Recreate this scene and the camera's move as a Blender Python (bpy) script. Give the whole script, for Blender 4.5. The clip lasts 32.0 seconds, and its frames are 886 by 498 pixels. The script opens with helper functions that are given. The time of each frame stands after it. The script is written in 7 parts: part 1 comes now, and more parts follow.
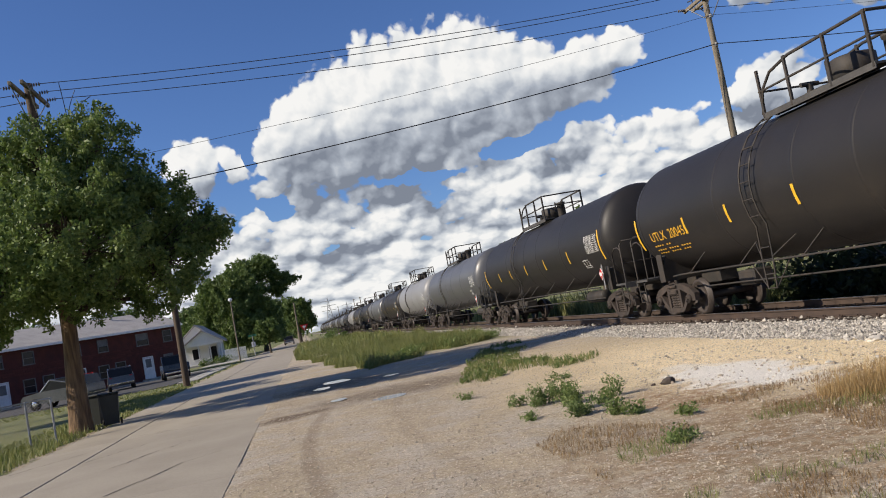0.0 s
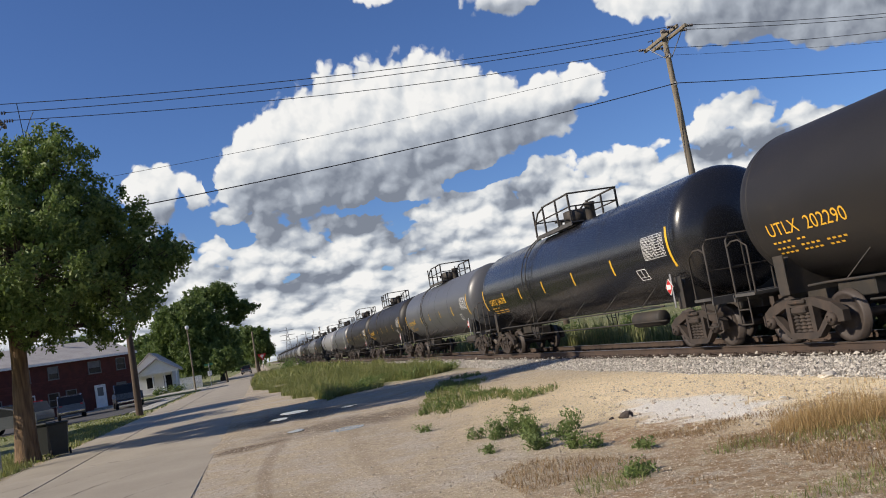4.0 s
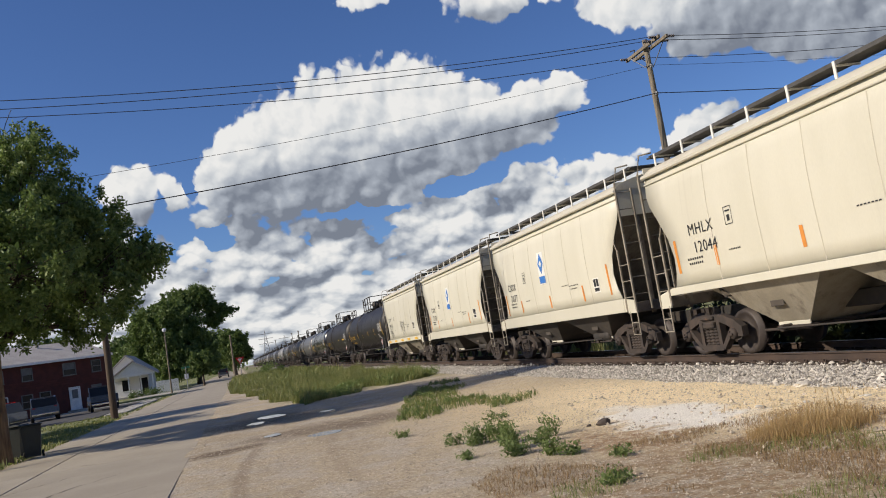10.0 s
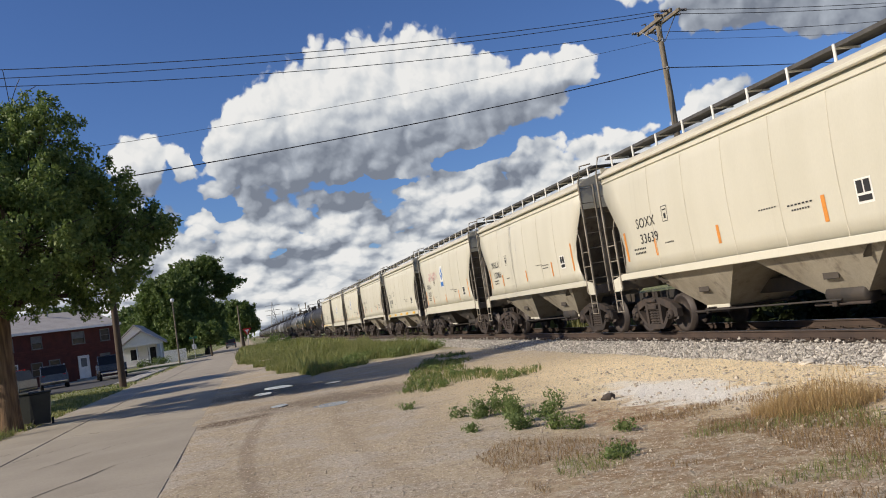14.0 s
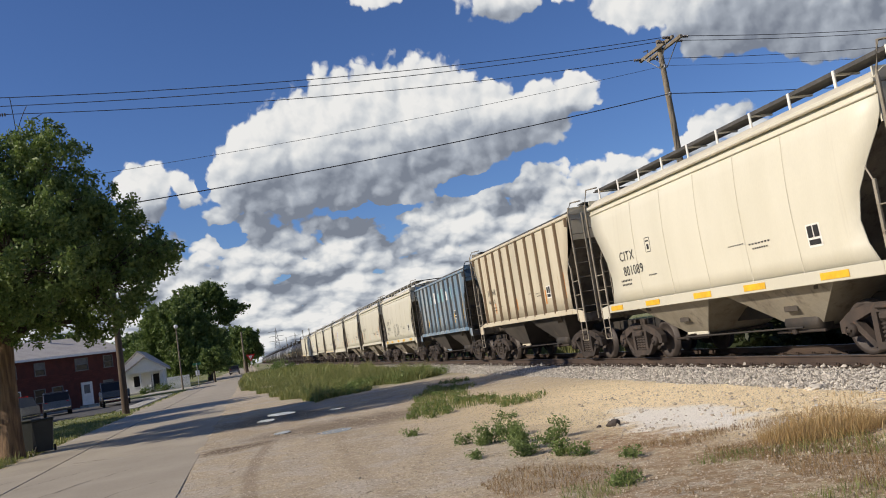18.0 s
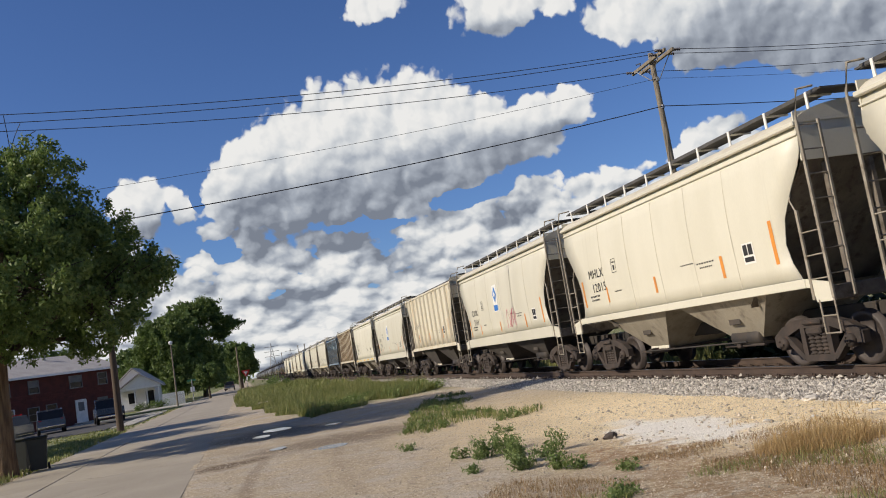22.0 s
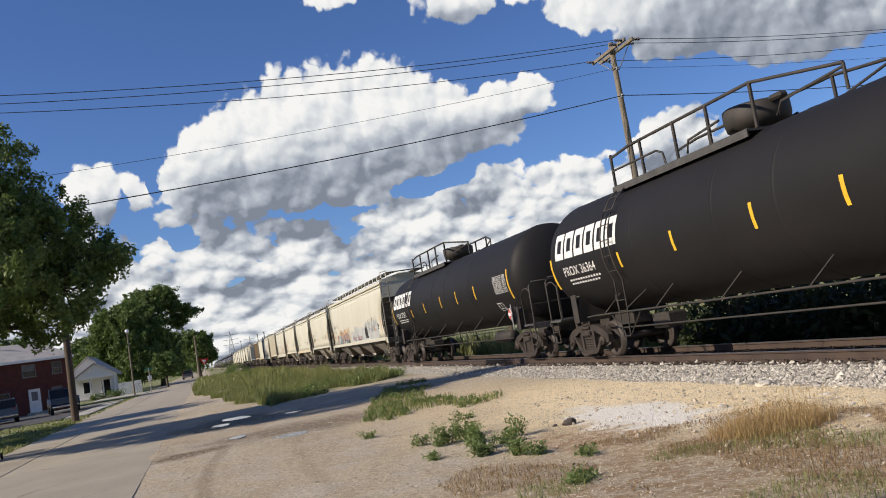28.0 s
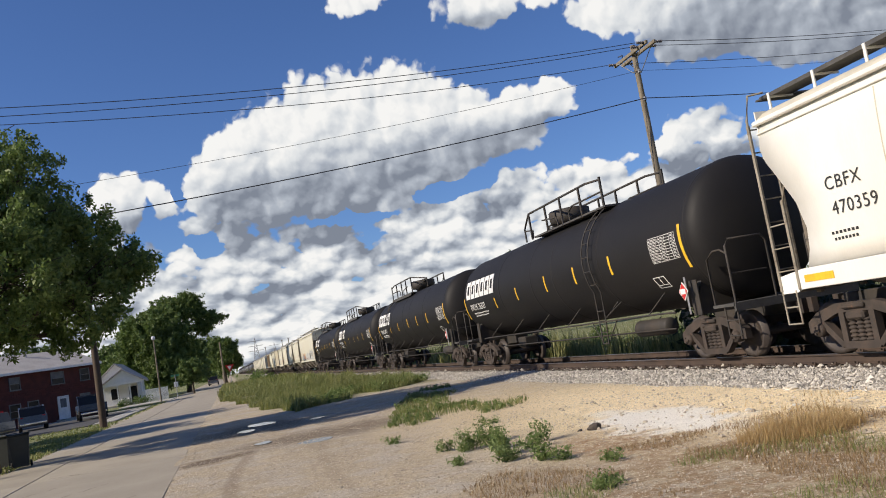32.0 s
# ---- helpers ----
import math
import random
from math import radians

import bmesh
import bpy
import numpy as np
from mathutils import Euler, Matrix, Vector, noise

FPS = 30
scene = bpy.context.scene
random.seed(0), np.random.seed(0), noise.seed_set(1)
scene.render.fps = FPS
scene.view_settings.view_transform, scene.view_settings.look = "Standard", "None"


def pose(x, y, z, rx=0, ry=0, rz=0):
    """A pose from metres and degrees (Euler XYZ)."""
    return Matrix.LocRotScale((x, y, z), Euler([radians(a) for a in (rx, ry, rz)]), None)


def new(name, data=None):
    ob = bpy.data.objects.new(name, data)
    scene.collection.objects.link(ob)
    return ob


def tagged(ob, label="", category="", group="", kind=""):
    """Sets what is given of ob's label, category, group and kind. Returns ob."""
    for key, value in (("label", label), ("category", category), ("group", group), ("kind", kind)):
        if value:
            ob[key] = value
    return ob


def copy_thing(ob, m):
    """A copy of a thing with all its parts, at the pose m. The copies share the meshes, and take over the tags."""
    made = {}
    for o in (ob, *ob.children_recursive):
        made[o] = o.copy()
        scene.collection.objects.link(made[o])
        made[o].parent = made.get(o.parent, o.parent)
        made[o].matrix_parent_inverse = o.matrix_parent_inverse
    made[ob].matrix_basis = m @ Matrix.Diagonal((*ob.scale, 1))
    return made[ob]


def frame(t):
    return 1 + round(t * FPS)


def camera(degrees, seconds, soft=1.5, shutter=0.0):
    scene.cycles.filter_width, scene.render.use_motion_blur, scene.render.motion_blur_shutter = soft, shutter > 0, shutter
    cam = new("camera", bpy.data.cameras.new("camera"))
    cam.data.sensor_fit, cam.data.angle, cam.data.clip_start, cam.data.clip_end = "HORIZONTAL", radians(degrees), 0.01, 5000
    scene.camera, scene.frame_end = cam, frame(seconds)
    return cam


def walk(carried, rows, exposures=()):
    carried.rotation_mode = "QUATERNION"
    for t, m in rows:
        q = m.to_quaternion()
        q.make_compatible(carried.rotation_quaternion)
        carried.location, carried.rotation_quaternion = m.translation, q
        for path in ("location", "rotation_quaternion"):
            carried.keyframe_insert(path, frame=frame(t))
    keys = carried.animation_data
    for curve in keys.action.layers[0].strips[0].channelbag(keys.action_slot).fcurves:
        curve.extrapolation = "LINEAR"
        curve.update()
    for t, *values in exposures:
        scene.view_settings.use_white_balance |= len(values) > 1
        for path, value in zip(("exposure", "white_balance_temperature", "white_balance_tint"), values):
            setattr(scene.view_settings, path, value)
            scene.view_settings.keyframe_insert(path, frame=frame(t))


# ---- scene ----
cam = camera(55.7, 32.0, 1.0)
PATH = [
    (0.0, -9.504, 3.982, 10.685),
    (0.5, -10.060, 4.030, 10.102),
    (1.0, -11.327, 5.720, 9.081),
    (1.5, -10.809, 6.957, 9.205),
    (2.0, -11.216, 6.415, 9.602),
    (2.5, -12.002, 5.863, 9.310),
    (4.5, -12.323, 5.582, 10.040),
    (5.0, -12.517, 5.781, 10.106),
    (5.5, -13.092, 6.151, 9.981),
    (6.0, -13.268, 5.704, 9.621),
    (6.5, -13.069, 5.209, 9.212),
    (7.0, -12.741, 5.473, 8.944),
    (7.5, -12.507, 6.054, 9.103),
    (8.0, -12.316, 6.073, 9.456),
    (8.5, -12.684, 6.078, 9.706),
    (9.0, -13.675, 6.094, 9.570),
    (9.5, -13.918, 5.745, 9.107),
    (10.0, -13.679, 5.745, 9.249),
    (10.5, -13.947, 5.416, 9.180),
    (11.0, -13.885, 5.390, 9.010),
    (11.5, -13.590, 5.397, 9.144),
    (12.0, -13.393, 5.045, 9.259),
    (12.5, -13.275, 4.358, 9.383),
    (13.0, -13.263, 3.789, 9.345),
    (13.5, -13.623, 3.439, 8.913),
    (14.0, -13.233, 4.017, 8.568),
    (14.5, -12.787, 4.575, 8.819),
    (16.5, -13.481, 5.565, 7.985),
    (17.0, -13.218, 5.683, 8.065),
    (17.5, -12.893, 5.963, 8.474),
    (18.0, -12.964, 5.803, 8.661),
    (18.5, -12.812, 5.889, 8.756),
    (19.0, -12.433, 6.298, 8.681),
    (19.5, -12.589, 6.204, 8.711),
    (20.0, -12.457, 6.057, 9.012),
    (20.5, -11.872, 6.256, 9.469),
    (21.0, -12.331, 6.409, 9.703),
    (21.5, -12.808, 6.688, 9.512),
    (22.0, -13.258, 6.692, 9.168),
    (22.5, -13.903, 6.459, 8.771),
    (23.0, -14.471, 6.114, 8.351),
    (23.5, -14.477, 5.708, 8.389),
    (24.0, -14.501, 5.770, 8.523),
    (24.5, -14.478, 6.339, 8.509),
    (25.0, -14.763, 6.448, 8.436),
    (25.5, -15.429, 6.236, 8.548),
    (27.5, -15.644, 5.955, 9.684),
    (28.0, -15.960, 5.422, 9.332),
    (28.5, -15.872, 5.263, 9.106),
    (29.0, -14.903, 5.182, 9.078),
    (29.5, -14.567, 5.083, 9.086),
    (30.0, -14.362, 5.128, 9.078),
    (30.5, -13.830, 5.376, 9.067),
    (31.0, -13.302, 6.083, 9.125),
    (31.5, -13.419, 6.300, 9.291),
    (32.0, -14.334, 6.033, 9.665),
]
EYE_Z = 1.42
walk(cam, [(t, pose(0, 0, EYE_Z, 90 + p, r, y)) for t, y, p, r in PATH],
     [(0, 0.14, 6800, 10), (4.5, 0.10, 6800, 10), (7, 0.0, 6800, 10), (25.5, 0.0, 6800, 10), (28, 0.14, 6800, 10), (32, 0.14, 6800, 10)])

# ---- daylight: low afternoon sun over the viewer's left shoulder, cumulus sky ----
SUN_ELEV = 31.0
SUN_WAY = Vector((0.996 * math.cos(radians(SUN_ELEV)), 0.09 * math.cos(radians(SUN_ELEV)), -math.sin(radians(SUN_ELEV))))
sun_data = bpy.data.lights.new("sun", "SUN")
sun_data.energy, sun_data.angle, sun_data.color = 5.0, radians(0.55), (1.0, 0.905, 0.785)
sun = new("sun", sun_data)
sun.rotation_mode = "QUATERNION"
sun.rotation_quaternion = SUN_WAY.to_track_quat("-Z", "Y")
sun.location = (-60, -30, 60)

# cumulus heads: azimuth, elevation, half width and height above that level, in degrees; their undersides are flatter
PUFFS = [
    (1.5, 12.0, 2.7, 3.9), (4.6, 12.3, 3.4, 5.3), (8.0, 12.6, 3.2, 6.4), (11.0, 12.8, 3.3, 6.8), (13.2, 12.9, 3.0, 6.0), (15.6, 13.0, 3.3, 5.6), (18.6, 13.4, 2.8, 3.6), (16.5, 12.3, 4.0, 2.6), (20.6, 12.8, 3.6, 2.2),
    (21.4, 13.8, 2.9, 2.1), (24.4, 14.2, 1.9, 2.0), (26.2, 13.7, 0.6, 0.4), (-5.2, 11.5, 2.1, 2.6), (-2.7, 11.2, 1.2, 1.4),
    (19.5, 8.8, 1.7, 1.4), (21.5, 9.0, 1.8, 1.6), (24.7, 9.0, 1.7, 1.0), (26.6, 9.2, 1.0, 1.2), (16.4, 8.0, 1.8, 1.1), (13.2, 7.6, 1.6, 1.0),
    (31.8, 10.0, 1.8, 1.6), (34.5, 10.2, 2.0, 1.8), (37.3, 9.2, 1.6, 1.2), (29.5, 7.4, 2.2, 1.3), (33.2, 7.4, 2.4, 1.2),
    (30.5, 19.4, 4.2, 3.0), (36.5, 17.6, 5.6, 5.0), (43.0, 16.2, 6.0, 5.5), (12.5, 23.2, 2.4, 1.4), (20.6, 21.3, 3.4, 1.9), (24.6, 21.4, 1.6, 1.4),
    (-6.6, 6.6, 2.6, 2.4), (-3.6, 6.4, 2.4, 2.0), (1.4, 6.0, 2.2, 1.5), (4.6, 7.1, 2.0, 1.1), (8.9, 7.0, 2.3, 1.3), (6.4, 8.6, 2.4, 0.9), (11.6, 8.2, 2.2, 0.9), (2.6, 8.4, 2.0, 1.0), (28.0, 8.8, 1.6, 1.2),
]
# grey undersides and gaps of blue between the clouds, likewise
BASES = [(3.0, 10.2, 4.8, 3.2), (8.0, 10.4, 5.7, 3.2), (13.5, 11.3, 5.7, 2.6), (19.0, 12.2, 4.7, 2.0), (23.0, 13.2, 2.6, 0.9), (19.6, 8.3, 2.4, 1.1), (10.5, 6.9, 2.4, 0.8),
         (37.0, 15.0, 6.5, 4.6), (43.5, 12.6, 5.5, 5.5), (33.0, 16.0, 3.0, 1.6), (-4.2, 10.2, 2.6, 1.1), (20.0, 20.4, 3.0, 0.9), (3.4, 5.0, 3.0, 1.0), (33.6, 8.6, 3.5, 0.9)]
HOLES = [(-0.3, 8.6, 1.1, 0.9), (-1.7, 12.2, 0.5, 0.9), (9.6, 9.0, 2.8, 0.45), (16.4, 9.9, 3.0, 0.6), (29.4, 11.6, 2.2, 1.4), (2.6, 5.4, 0.9, 0.4), (25.8, 11.6, 1.8, 0.8)]


class Tree:
    """Short hand for building a node tree."""

    def __init__(self, tree):
        self.tree = tree

    def put(self, kind, values=(), out=0, op="", ramp=""):
        n = self.tree.nodes.new(kind)
        if op:
            n.operation = op
        if ramp:
            n.interpolation_type = ramp
        for key, value in (values.items() if isinstance(values, dict) else enumerate(values)):
            if value is None:
                continue
            if isinstance(value, bpy.types.NodeSocket):
                self.tree.links.new(value, n.inputs[key])
            else:
                n.inputs[key].default_value = value
        return n.outputs[out]

    def math(self, op, a, b=None, c=None):
        return self.put("ShaderNodeMath", (a, b, c), op=op)

    def vec(self, op, a, b=None, out=0):
        return self.put("ShaderNodeVectorMath", (a, b), out, op=op)

    def mix(self, fac, a, b, blend="MIX"):
        n = self.tree.nodes.new("ShaderNodeMix")
        n.data_type, n.blend_type = "RGBA", blend
        for k, value in ((0, fac), (6, a), (7, b)):
            if isinstance(value, bpy.types.NodeSocket):
                self.tree.links.new(value, n.inputs[k])
            else:
                n.inputs[k].default_value = value
        return n.outputs[2]

    def ramp(self, value, lo, hi, a=0.0, b=1.0, smooth=True):
        return self.put("ShaderNodeMapRange", (value, lo, hi, a, b), ramp="SMOOTHSTEP" if smooth else "LINEAR")

    def noise(self, vector, scale, detail=4.0, rough=0.55, out=0):
        return self.put("ShaderNodeTexNoise", {"Vector": vector, "Scale": scale, "Detail": detail, "Roughness": rough}, out)


def cloud_field():
    """Over (azimuth, elevation) in degrees: the clouds' body with its billowing edge, its smooth body, its relief and the grey undersides."""
    group = bpy.data.node_groups.new("cloud_field", "ShaderNodeTree")
    group.interface.new_socket("Place", in_out="INPUT", socket_type="NodeSocketVector")
    for name in ("Field", "Smooth", "Relief", "Under"):
        group.interface.new_socket(name, in_out="OUTPUT", socket_type="NodeSocketFloat")
    g = Tree(group)
    place = group.nodes.new("NodeGroupInput").outputs[0]
    wobble = g.vec("SUBTRACT", g.noise(place, 0.55, 3.0, 0.55, 1), (0.5, 0.5, 0.5))
    bent = g.vec("ADD", place, g.vec("MULTIPLY", wobble, (1.9, 1.3, 0.0)))

    def heaps(rows, soft, flat=1.5, even=False):
        total = None
        for az, el, rx, ry in rows:
            off = g.tree.nodes.new("ShaderNodeSeparateXYZ")
            group.links.new(g.vec("MULTIPLY", g.vec("SUBTRACT", bent, (az, el, 0)), (1 / rx, 1 / ry, 0)), off.inputs[0])
            tall = g.math("MAXIMUM", off.outputs[1], g.math("MULTIPLY", off.outputs[1], -flat))
            one = g.math("SUBTRACT", 1.0, g.math("SQRT", g.math("ADD", g.math("POWER", off.outputs[0], 2.0), g.math("POWER", tall, 2.0))))
            one = one if even else g.math("MULTIPLY", one, 0.62 * min(rx, ry))
            total = one if total is None else g.put("ShaderNodeMath", (total, one, soft), op="SMOOTH_MAX")
        return total

    total = heaps(PUFFS, 0.24)
    rise = g.put("ShaderNodeSeparateXYZ", (place,), 1)
    # towards the horizon the rows of clouds crowd together
    far = g.math("MULTIPLY", g.math("LOGARITHM", g.math("ADD", g.math("MAXIMUM", rise, -2.0), 5.0), math.e), 18.0)
    across = g.put("ShaderNodeSeparateXYZ", (place,), 0)
    deep = g.vec("ADD", g.put("ShaderNodeCombineXYZ", (across, far, 0.0)), g.vec("MULTIPLY", wobble, (1.3, 1.1, 0.0)))
    low = g.noise(g.vec("MULTIPLY", deep, (0.30, 0.32, 1.0)), 1.0, 3.0, 0.5)
    bias = g.ramp(rise, 2.0, 9.5, 1.0, 0.22, False)
    bias = g.math("ADD", bias, g.ramp(rise, 8.5, 13.5, 0.0, -2.2))
    low = g.math("ADD", g.math("MULTIPLY", g.math("SUBTRACT", low, 0.47), 2.6), bias)
    total = g.put("ShaderNodeMath", (total, low, 0.08), op="SMOOTH_MAX")
    total = g.math("SUBTRACT", total, g.math("MULTIPLY", g.ramp(heaps(HOLES, 0.1, 1.0, True), -0.3, 0.6), 1.0))
    total = g.math("MINIMUM", total, 0.9)
    # heads upon heads: domes at three sizes
    domes = g.math("MULTIPLY", g.noise(deep, 3.4, 3.0, 0.55), 0.16)
    relief = g.math("MULTIPLY", g.noise(deep, 1.6, 3.0, 0.5), 0.22)
    for scale, weight, soft, form in ((0.46, 0.50, 0.30, 0.62), (1.05, 0.30, 0.25, 0.22), (2.3, 0.14, 0.2, 0.05)):
        cells = g.tree.nodes.new("ShaderNodeTexVoronoi")
        cells.feature = "SMOOTH_F1"
        cells.inputs["Scale"].default_value, cells.inputs["Smoothness"].default_value = scale, soft
        group.links.new(deep, cells.inputs["Vector"])
        dome = g.math("SUBTRACT", 1.0, g.math("MULTIPLY", g.math("POWER", cells.outputs["Distance"], 2.0), 1.5))
        domes = g.math("ADD", domes, g.math("MULTIPLY", dome, weight))
        relief = g.math("ADD", relief, g.math("MULTIPLY", dome, form))
    rag = g.math("MULTIPLY", g.math("SUBTRACT", domes, 0.66), 0.85)
    out = group.nodes.new("NodeGroupOutput")
    group.links.new(g.math("ADD", total, rag), out.inputs[0])
    group.links.new(total, out.inputs[1])
    group.links.new(relief, out.inputs[2])
    group.links.new(g.ramp(heaps(BASES, 0.2, 1.0, True), -0.45, 0.75), out.inputs[3])
    return group


def make_world():
    world = bpy.data.worlds.new("sky")
    scene.world = world
    world.use_nodes = True
    world.node_tree.nodes.clear()
    w = Tree(world.node_tree)
    air = world.node_tree.nodes.new("ShaderNodeTexSky")
    air.sky_type, air.sun_disc, air.sun_elevation, air.sun_rotation = "NISHITA", False, radians(SUN_ELEV), radians(265)
    air.altitude, air.air_density, air.dust_density, air.ozone_density = 200.0, 1.0, 0.2, 4.0
    way = w.put("ShaderNodeTexCoord")
    xyz = world.node_tree.nodes.new("ShaderNodeSeparateXYZ")
    world.node_tree.links.new(way, xyz.inputs[0])
    az = w.math("MULTIPLY", w.math("ARCTAN2", xyz.outputs[0], xyz.outputs[1]), 57.2958)
    el = w.math("MULTIPLY", w.math("ARCSINE", xyz.outputs[2]), 57.2958)
    place = w.put("ShaderNodeCombineXYZ", (az, el, 0.0))
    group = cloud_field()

    def field(shift):
        n = world.node_tree.nodes.new("ShaderNodeGroup")
        n.node_tree = group
        world.node_tree.links.new(w.vec("ADD", place, shift), n.inputs[0])
        return n.outputs

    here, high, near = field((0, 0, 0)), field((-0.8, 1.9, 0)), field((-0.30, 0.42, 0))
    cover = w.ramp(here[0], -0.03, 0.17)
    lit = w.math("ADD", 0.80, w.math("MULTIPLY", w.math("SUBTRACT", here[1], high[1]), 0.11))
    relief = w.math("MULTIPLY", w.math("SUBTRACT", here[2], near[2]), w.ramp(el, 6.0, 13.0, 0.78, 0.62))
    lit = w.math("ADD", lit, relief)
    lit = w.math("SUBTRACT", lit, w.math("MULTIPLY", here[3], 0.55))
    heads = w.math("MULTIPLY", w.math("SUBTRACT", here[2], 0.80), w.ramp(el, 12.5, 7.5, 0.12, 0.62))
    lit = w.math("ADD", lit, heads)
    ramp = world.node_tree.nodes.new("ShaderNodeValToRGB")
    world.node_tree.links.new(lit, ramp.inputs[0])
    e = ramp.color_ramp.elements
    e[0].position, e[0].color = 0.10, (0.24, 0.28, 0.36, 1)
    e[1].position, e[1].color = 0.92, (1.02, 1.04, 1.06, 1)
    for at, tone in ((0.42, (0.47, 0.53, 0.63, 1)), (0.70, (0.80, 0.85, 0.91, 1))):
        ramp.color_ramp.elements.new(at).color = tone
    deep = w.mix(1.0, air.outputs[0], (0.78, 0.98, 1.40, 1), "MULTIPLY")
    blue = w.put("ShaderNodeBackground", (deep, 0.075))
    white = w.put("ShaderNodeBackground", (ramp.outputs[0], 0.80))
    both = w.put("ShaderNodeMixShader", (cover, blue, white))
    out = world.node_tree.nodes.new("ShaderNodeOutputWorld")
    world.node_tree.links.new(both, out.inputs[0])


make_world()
scene.view_settings.exposure = 0.0

# ---- materials ----


def surface(name, colour, second=None, scale=3.0, rough=0.7, metal=0.0, bump=0.2, fine=40.0, stretch=(1, 1, 1), island=0.0, each=0.0,
            grime=None, grime_at=(0.55, 0.75), spec=0.5, coat=0.0, depth=0.01, grainy=(0.82, 1.16), streak=None, streak_at=(0.56, 0.74)):
    """A worn surface: two colours mixed by a broad noise, fine grain in tone and relief, and grime with a shape of its own."""
    m = bpy.data.materials.new(name)
    m.use_nodes = True
    n = Tree(m.node_tree)
    shader = m.node_tree.nodes["Principled BSDF"]
    at = n.vec("MULTIPLY", n.put("ShaderNodeTexCoord", out=3), stretch)
    second = second or tuple(c * 0.72 for c in colour)
    broad = n.ramp(n.noise(at, scale, 5.0, 0.6), 0.32, 0.68)
    tone = n.mix(broad, (*colour, 1), (*second, 1))
    grain = n.noise(at, fine, 3.0, 0.6)
    tone = n.mix(1.0, tone, n.put("ShaderNodeCombineColor", [n.ramp(grain, 0.2, 0.8, *grainy, False)] * 3), "MULTIPLY")
    if streak:
        run = n.noise(n.vec("MULTIPLY", n.put("ShaderNodeTexCoord", out=3), (1.0, 3.2, 0.10)), 1.5, 5.0, 0.6)
        tone = n.mix(n.math("MULTIPLY", n.ramp(run, *streak_at), 0.8), tone, (*streak, 1))
    if grime:
        tone = n.mix(n.ramp(n.noise(at, scale * 2.3, 7.0, 0.68), *grime_at), tone, (*grime, 1))
    for amount, node, out in ((island, "ShaderNodeNewGeometry", "Random Per Island"), (each, "ShaderNodeObjectInfo", "Random")):
        if amount:
            tone = n.mix(1.0, tone, n.put("ShaderNodeCombineColor", [n.ramp(n.put(node, out=out), 0, 1, 1 - amount, 1 + amount, False)] * 3), "MULTIPLY")
    links = m.node_tree.links
    links.new(tone, shader.inputs["Base Color"])
    links.new(n.ramp(grain, 0.1, 0.9, max(rough - 0.1, 0.03), min(rough + 0.1, 1.0), False), shader.inputs["Roughness"])
    shader.inputs["Metallic"].default_value = metal
    shader.inputs["Specular IOR Level"].default_value = spec
    shader.inputs["Coat Weight"].default_value = coat
    if bump:
        links.new(n.put("ShaderNodeBump", {"Strength": bump, "Distance": depth, "Height": grain}), shader.inputs["Normal"])
    return m


def leafy(name, colour, second):
    """Leaves: green that varies leaf by leaf, with light that comes through."""
    m = bpy.data.materials.new(name)
    m.use_nodes = True
    n = Tree(m.node_tree)
    shader = m.node_tree.nodes["Principled BSDF"]
    tone = n.mix(n.put("ShaderNodeNewGeometry", out="Random Per Island"), (*colour, 1), (*second, 1))
    m.node_tree.links.new(tone, shader.inputs["Base Color"])
    shader.inputs["Roughness"].default_value = 0.6
    through_light = n.put("ShaderNodeBsdfTranslucent", (tone,))
    mixed = n.put("ShaderNodeMixShader", (0.36, shader.outputs[0], through_light))
    m.node_tree.links.new(mixed, m.node_tree.nodes["Material Output"].inputs[0])
    return m


M = {}
M["concrete_road"] = surface("concrete_road", (0.365, 0.322, 0.25), (0.31, 0.272, 0.21), 0.5, 0.9, bump=0.3, fine=30, grime=(0.33, 0.285, 0.225), grime_at=(0.58, 0.8), each=0.05)
M["crack"] = surface("crack", (0.07, 0.06, 0.05), None, 4, 0.95)
M["ballast"] = surface("ballast", (0.46, 0.425, 0.365), (0.33, 0.305, 0.265), 9.0, 0.95, island=0.5, fine=60)
M["ballast_bed"] = surface("ballast_bed", (0.40, 0.35, 0.28), (0.18, 0.155, 0.125), 14.0, 0.95, bump=1.0, fine=26, depth=0.04)
M["pebble"] = surface("pebble", (0.50, 0.43, 0.33), (0.36, 0.305, 0.235), 9.0, 0.95, island=0.35, fine=60)
M["rail_rust"] = surface("rail_rust", (0.070, 0.046, 0.033), (0.045, 0.031, 0.024), 2.0, 0.85, bump=0.3, fine=50)
M["rail_head"] = surface("rail_head", (0.42, 0.40, 0.38), (0.30, 0.28, 0.26), 3.0, 0.35, 0.9, bump=0.05)
M["tie_wood"] = surface("tie_wood", (0.085, 0.062, 0.046), (0.05, 0.038, 0.03), 3.0, 0.95, bump=0.6, fine=30, stretch=(1, 8, 8), each=0.25)
M["bark"] = surface("bark", (0.105, 0.078, 0.055), (0.055, 0.042, 0.03), 4.0, 0.95, bump=0.9, fine=16, stretch=(3, 3, 0.6), depth=0.03)
M["pole_wood"] = surface("pole_wood", (0.23, 0.195, 0.145), (0.15, 0.125, 0.09), 3.0, 0.9, bump=0.5, fine=20, stretch=(5, 5, 0.5))
M["pole_brown"] = surface("pole_brown", (0.095, 0.066, 0.045), (0.06, 0.042, 0.03), 2.0, 0.9, bump=0.5, fine=20, stretch=(5, 5, 0.5))
